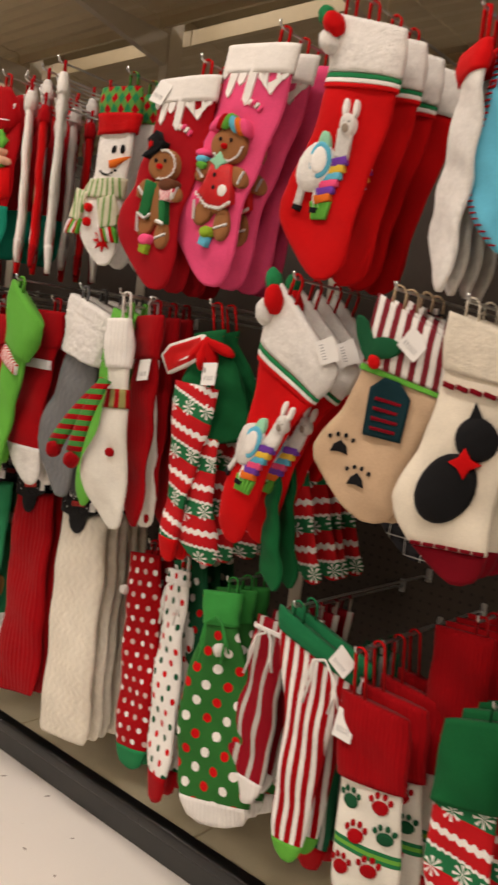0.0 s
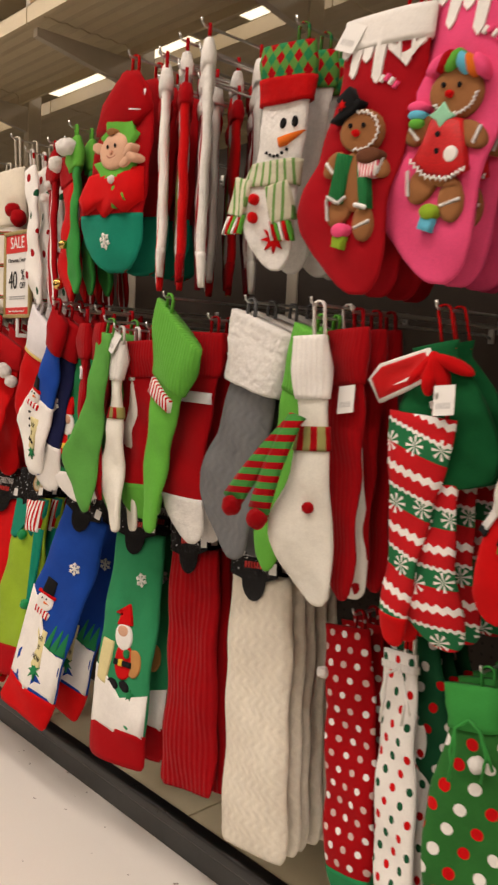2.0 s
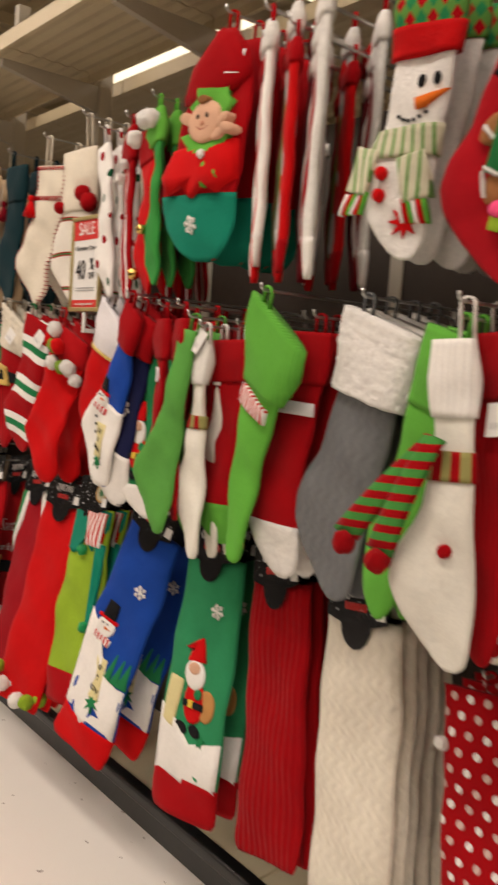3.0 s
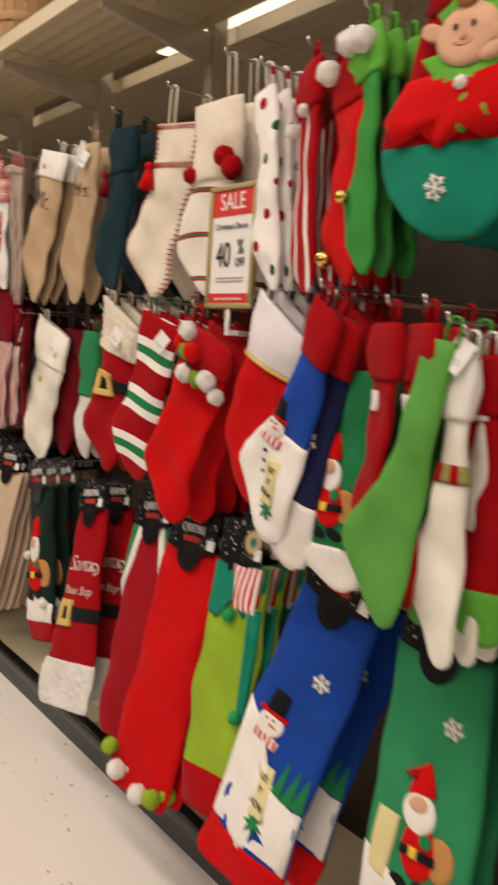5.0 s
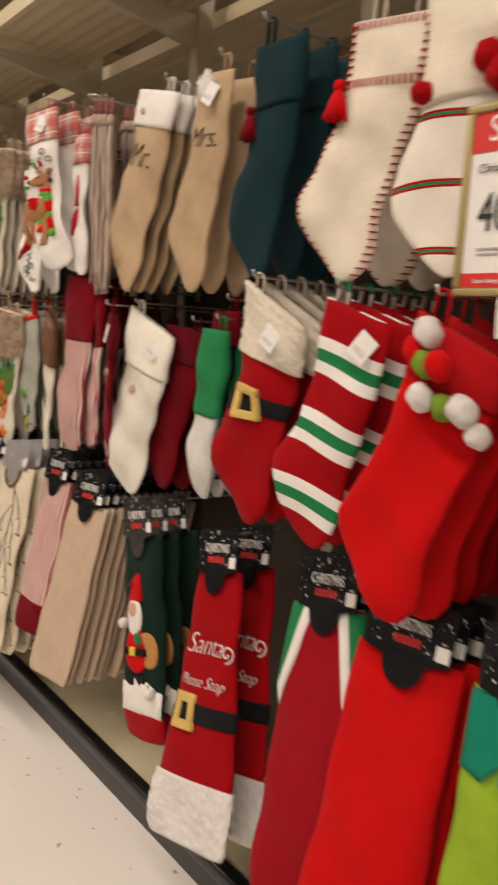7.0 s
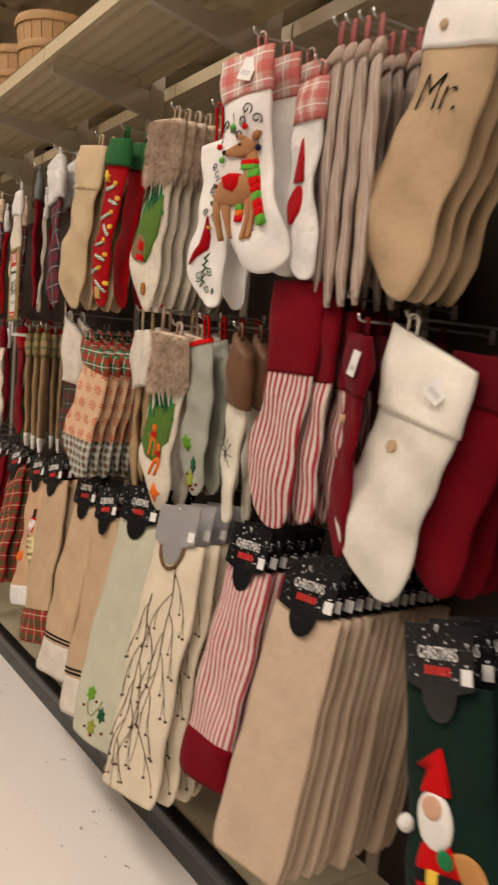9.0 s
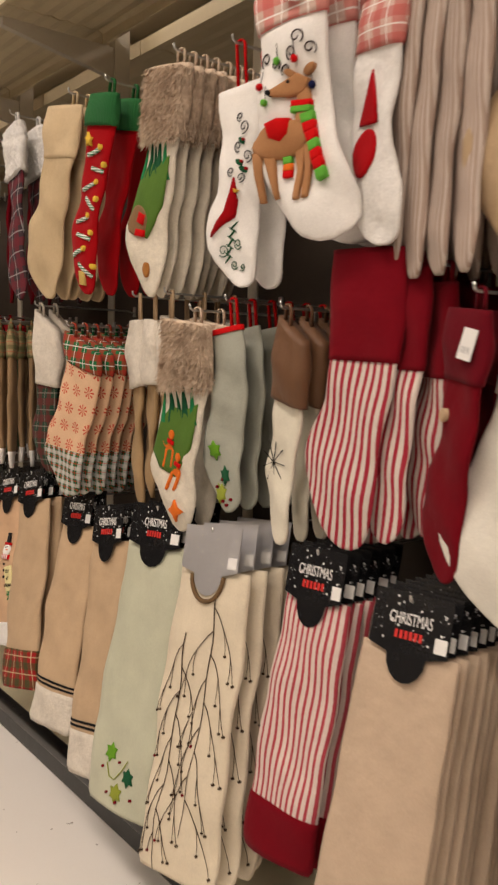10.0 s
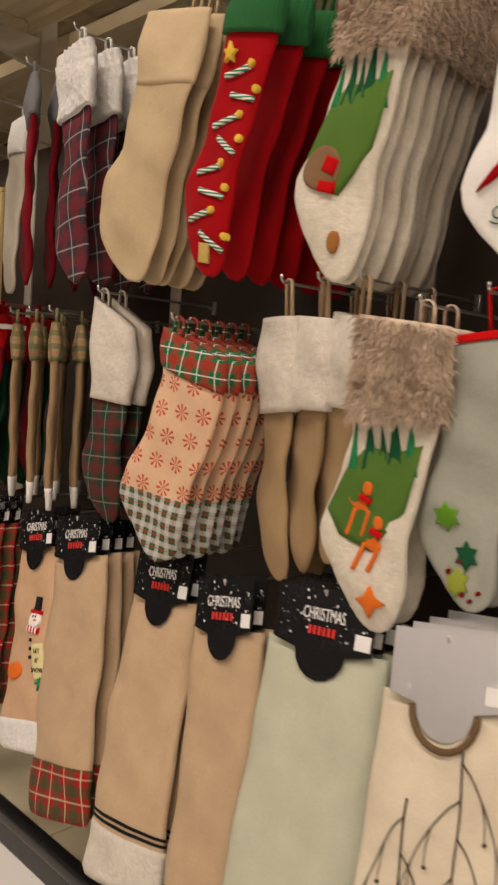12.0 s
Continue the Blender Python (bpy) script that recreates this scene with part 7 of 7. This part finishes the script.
stocking("sockred", "dark red knit stocking with white dots and a green toe", 1.456, 0.924, 1.377, 0.412, cloth("red_dots", CRIMSON, "dots", px=0.034, pz=0.029, r=0.0068, c2=WHITE, c3=(0.6, 0.45, 0.4)), None, GREEN_FELT, outline="sock", width=0.97, n=3, yaw=-2, toe_v=0.9, deco=lambda s, r: pom(s, r, *s.at(-0.9, 0.18), 0.012, WHITE_PLUSH), tip=-5, off=0.150)
stocking("sockgreend", "dark green dotted knit stocking hanging behind", 1.30, 0.95, 1.18, 0.60, cloth("dkgreen_dots", DKGREEN, "dots", px=0.045, pz=0.036, r=0.009, c2=RED, c3=WHITE), outline="sock", width=1.2, n=3, yaw=0, off=0.15)
skirt("cream", "cream cable knit tree skirt folded on a card", 1.693, 0.976, 1.631, 0.393, CABLE, width=0.77, n=5, step=0.035, yaw=0, thick=0.034, off=0.127, tip=-5)
skirt("redknit", "dark red rib knit tree skirt folded on a card", 1.931, 0.981, 1.837, 0.443, cloth("red_rib_wide", CRIMSON, "rib", p=0.016, fuzz=0.6), width=0.78, n=4, yaw=0, off=0.125, tip=-8)
skirt("gsanta", "green tree skirt with a printed santa and a red hem", 2.156, 0.980, 2.112, 0.406, cloth("mint_green_felt", (0.03, 0.24, 0.10)), width=0.84, n=2, step=0.07, hem=CRIMSON_FELT, deco=santa_skirt, yaw=4, off=0.118, tip=-10)
skirt("blue", "blue tree skirt with a printed snowman and a red hem", 2.397, 0.994, 2.536, 0.394, BLUE_FELT, width=0.80, n=2, step=0.10, hem=RED_FELT, hem_v=0.86, deco=snowman_skirt, yaw=8, off=0.096, tip=-10, wrinkle=0.006)
skirt("lime", "lime green elf tree skirt with a striped shirt and red hem", 2.704, 0.990, 2.649, 0.466, LIME_FELT, width=0.80, n=3, step=0.05, hem=CRIMSON_FELT, hem_v=0.84, deco=elf_skirt, yaw=4, plain=True, off=0.086, tip=-13, wrinkle=0.006)
skirt("rplain", "plain bright red felt tree skirt folded on a black card", 2.951, 0.956, 2.947, 0.347, RED_FELT, width=0.86, n=3, step=0.04, yaw=8, deco=lambda s, r: (pom(s, r, *s.at(-0.6, 0.93), 0.024, WHITE_PLUSH), pom(s, r, *s.at(-0.95, 0.86), 0.022, LIME_FELT), pom(s, r, *s.at(0.2, 0.97), 0.024, WHITE_PLUSH), pom(s, r, *s.at(0.7, 0.95), 0.022, LIME_FELT)), off=0.109, tip=-14, wrinkle=0.005)
skirt("rgores", "red tree skirt with green and white gores at the neck", 3.175, 0.964, 3.100, 0.412, cloth("crimson_twill", (0.30, 0.006, 0.012)), width=0.85, n=3, step=0.04, deco=gores, yaw=4, off=0.122, tip=-14)
skirt("pants", "red santa suit tree skirt with gold buckle and fur hem", 3.549, 0.929, 3.451, 0.352, CRIMSON_FELT, outline="flare", width=1.0, n=2, step=0.09, hem=WHITE_PLUSH, hem_v=0.77, deco=pants, yaw=4, fur=1500, off=0.109, tip=-14)
skirt("darksanta", "black and green tree skirt with a printed santa and red hem", 3.81, 0.955, 3.70, 0.48, cloth("black_green", (0.006, 0.02, 0.014)), width=0.90, n=3, step=0.05, hem=CRIMSON_FELT, hem_v=0.88, deco=lambda s, r: (sew(s, r, "snow_ground", [s.at(f, v) for f, v in ((-0.97, 0.74), (0.0, 0.70), (0.97, 0.76), (0.97, 0.88), (0.0, 0.885), (-0.97, 0.88))], WHITE_FELT, 0.0022), print_santa(s, r, -0.12, 0.50, 1.45), pom(s, r, *s.at(-0.9, 0.45), 0.014, WHITE_PLUSH), pom(s, r, *s.at(0.7, 0.76), 0.014, WHITE_PLUSH)), yaw=0, tip=-4)
skirt("tan", "plain tan burlap tree skirt folded on a black card", 4.243, 0.938, 4.246, 0.421, cloth("tan_burlap_smooth", (0.50, 0.385, 0.28), fuzz=0.5), width=0.88, n=13, step=0.025, thick=0.015, yaw=10, wrinkle=0.0025, off=0.077, tip=-14)
skirt("pink", "red and white ticking tree skirt with a maroon hem", 4.469, 0.969, 4.468, 0.486, cloth("pink_ticking", (0.70, 0.58, 0.52), "stripes", p=0.0145, c2=(0.42, 0.06, 0.08), duty=0.40), width=0.81, n=6, step=0.03, hem=MAROON_FELT, hem_v=0.80, yaw=6, off=0.069, tip=-12)
skirt("birch", "cream quilted tree skirt with embroidered bare branches", 4.768, 0.958, 4.711, 0.337, cloth("cream_quilt", (0.66, 0.58, 0.44), fuzz=0.5), width=0.86, n=4, step=0.045, deco=branches, silver=True, wrinkle=0.005, yaw=6, off=0.034, tip=-14)
skirt("mint", "pale sage satin tree skirt with printed holly leaves", 5.004, 0.967, 4.976, 0.353, cloth("sage_satin", (0.52, 0.53, 0.40), rough=0.5, fuzz=0.1), width=0.95, n=4, step=0.035, deco=holly, yaw=6, off=0.031, tip=-13, wrinkle=0.004)
skirt("tanw", "tan suede tree skirt with a white fleece hem", 5.237, 0.929, 5.136, 0.356, TAN_FELT, width=0.74, n=2, hem=cloth("ivory_fleece", (0.76, 0.70, 0.60), "fur", s=80), hem_v=0.82, yaw=2, deco=lambda s, r: (trim(s, r, 0.795, 0.805, BLACK_FELT, 0.002), trim(s, r, 0.775, 0.785, BLACK_FELT, 0.002)), off=0.025, tip=-13)
skirt("tanw2", "tan suede tree skirt with a white fleece hem and dark braid", 5.433, 0.937, 5.382, 0.389, TAN_FELT, width=0.9, n=2, hem=cloth("ivory_fleece", (0.76, 0.70, 0.60), "fur", s=80), hem_v=0.82, yaw=2, deco=lambda s, r: (trim(s, r, 0.795, 0.805, BLACK_FELT, 0.002), trim(s, r, 0.775, 0.785, BLACK_FELT, 0.002)), off=0.035, tip=-13)
skirt("tplaid", "tan suede tree skirt with a red tartan hem", 5.750, 0.956, 5.634, 0.412, TAN_FELT, width=0.87, n=4, hem=cloth("red_tartan", (0.34, 0.02, 0.02), "plaid", q=0.05, c2=(0.03, 0.08, 0.03), c3=(0.6, 0.5, 0.3)), hem_v=0.80, yaw=2, off=0.040, tip=-12)
skirt("deersn", "beige tree skirt with a printed snowman and deer", 5.923, 0.941, 5.820, 0.486, cloth("beige_fleece", (0.55, 0.36, 0.22)), width=0.85, n=3, hem=WHITE_PLUSH, hem_v=0.85, deco=lambda s, r: (print_snowman(s, r, 0.3, 0.5, 0.9), sew(s, r, "printed_deer", oval(*s.at(-0.4, 0.62), 0.03, 0.02), ORANGE_FELT)), yaw=2, off=0.040, tip=-12)
for k, m in enumerate((cloth("red_tartan", (0.34, 0.02, 0.02), "plaid", q=0.05, c2=(0.03, 0.08, 0.03), c3=(0.6, 0.5, 0.3)), MAROON_FELT, TAN_FELT, cloth("dark_plaid", (0.05, 0.035, 0.04), "plaid", q=0.06, c2=(0.16, 0.02, 0.03), c3=(0.35, 0.33, 0.33)), CREAM_FELT, CRIMSON_FELT, TAN_FELT, CREAM_PLUSH)):
    skirt(f"farlow{k}", "folded plaid or plain tree skirt far along the rack", 6.20 + 0.27 * k, 0.94, 6.06 + 0.27 * k, 0.50, m, width=0.85, n=3, yaw=0)


# ---- the sale signs ----
def sale_sign(x, y, z, yaw, h=0.248, w=0.165):
    root = tagged(new("sale_sign"), "gold framed paper sale sign on a thin stand by the hooks", "sign", group="sale signs")
    root.matrix_basis = pose(x, y, z, 0, 0, -90 + yaw) @ pose(0, 0, 0, 0, 0, 0)
    f = 0.011
    for a in ((-w / 2, w / 2, -f, 0), (-w / 2, w / 2, -h, -h + f), (-w / 2, -w / 2 + f, -h + f, -f), (w / 2 - f, w / 2, -h + f, -f)):
        part("frame_bar", bevelled(a[0], a[1], -0.007, 0.005, a[2], a[3], 0.002), FRAMEWOOD, root)
    paper = part("paper", box(bmesh.new(), -w / 2 + f, w / 2 - f, -0.002, 0.003, -h + f, -f), PAPER, root, smooth=False)
    part("red_header", box(bmesh.new(), -w / 2 + f + 0.001, w / 2 - f - 0.001, -0.0032, -0.0022, -f - 0.054, -f - 0.001), REDINK, paper, smooth=False)
    part("red_footer", box(bmesh.new(), -w / 2 + f + 0.001, w / 2 - f - 0.001, -0.0032, -0.0022, -h + f + 0.001, -h + f + 0.021), REDINK, paper, smooth=False)

    def words(t, size, u, d, mat, squeeze=1.0):
        bm = text_mesh(t, size, squeeze)
        bmesh.ops.translate(bm, vec=(u, -0.0042, -d), verts=bm.verts)
        part("lettering", bm, mat, paper, smooth=False)

    words("SALE", 0.050, 0, 0.037, PAPER, 0.85)
    words("Christmas Decor", 0.0175, 0, 0.088, INK, 0.95)
    words("40", 0.076, -0.026, 0.150, INK, 0.72)
    words("%", 0.046, 0.036, 0.134, INK, 0.75)
    words("OFF", 0.026, 0.036, 0.165, INK, 0.75)
    words("Super Savings! Super Selection!", 0.0085, 0, h - f - 0.010, PAPER, 0.95)
    for k in range(2):
        part("small_print", box(bmesh.new(), -0.05, 0.05, -0.0036, -0.0026, -0.198 - 0.007 * k, -0.1955 - 0.007 * k), GREYINK, paper, smooth=False)
    part("stem", bevelled(-0.006, 0.006, -0.003, 0.003, -h - 0.05, -h, 0.001), PAPER, root)
    part("clip_arm", bevelled(-0.005, 0.005, -0.003, 0.10, -h - 0.058, -h - 0.046, 0.001), PAPER, root)


sale_sign(1.42, 2.800, 1.796, 0, 0.262, 0.170)
sale_sign(1.44, 6.10, 1.79, -8, 0.268, 0.170)

for by, br in ((4.55, 0.15), (4.87, 0.15), (6.35, 0.16), (6.8, 0.15), (7.9, 0.16), (2.9, 0.15)):
    basket(1.64, by, br, 0.26)
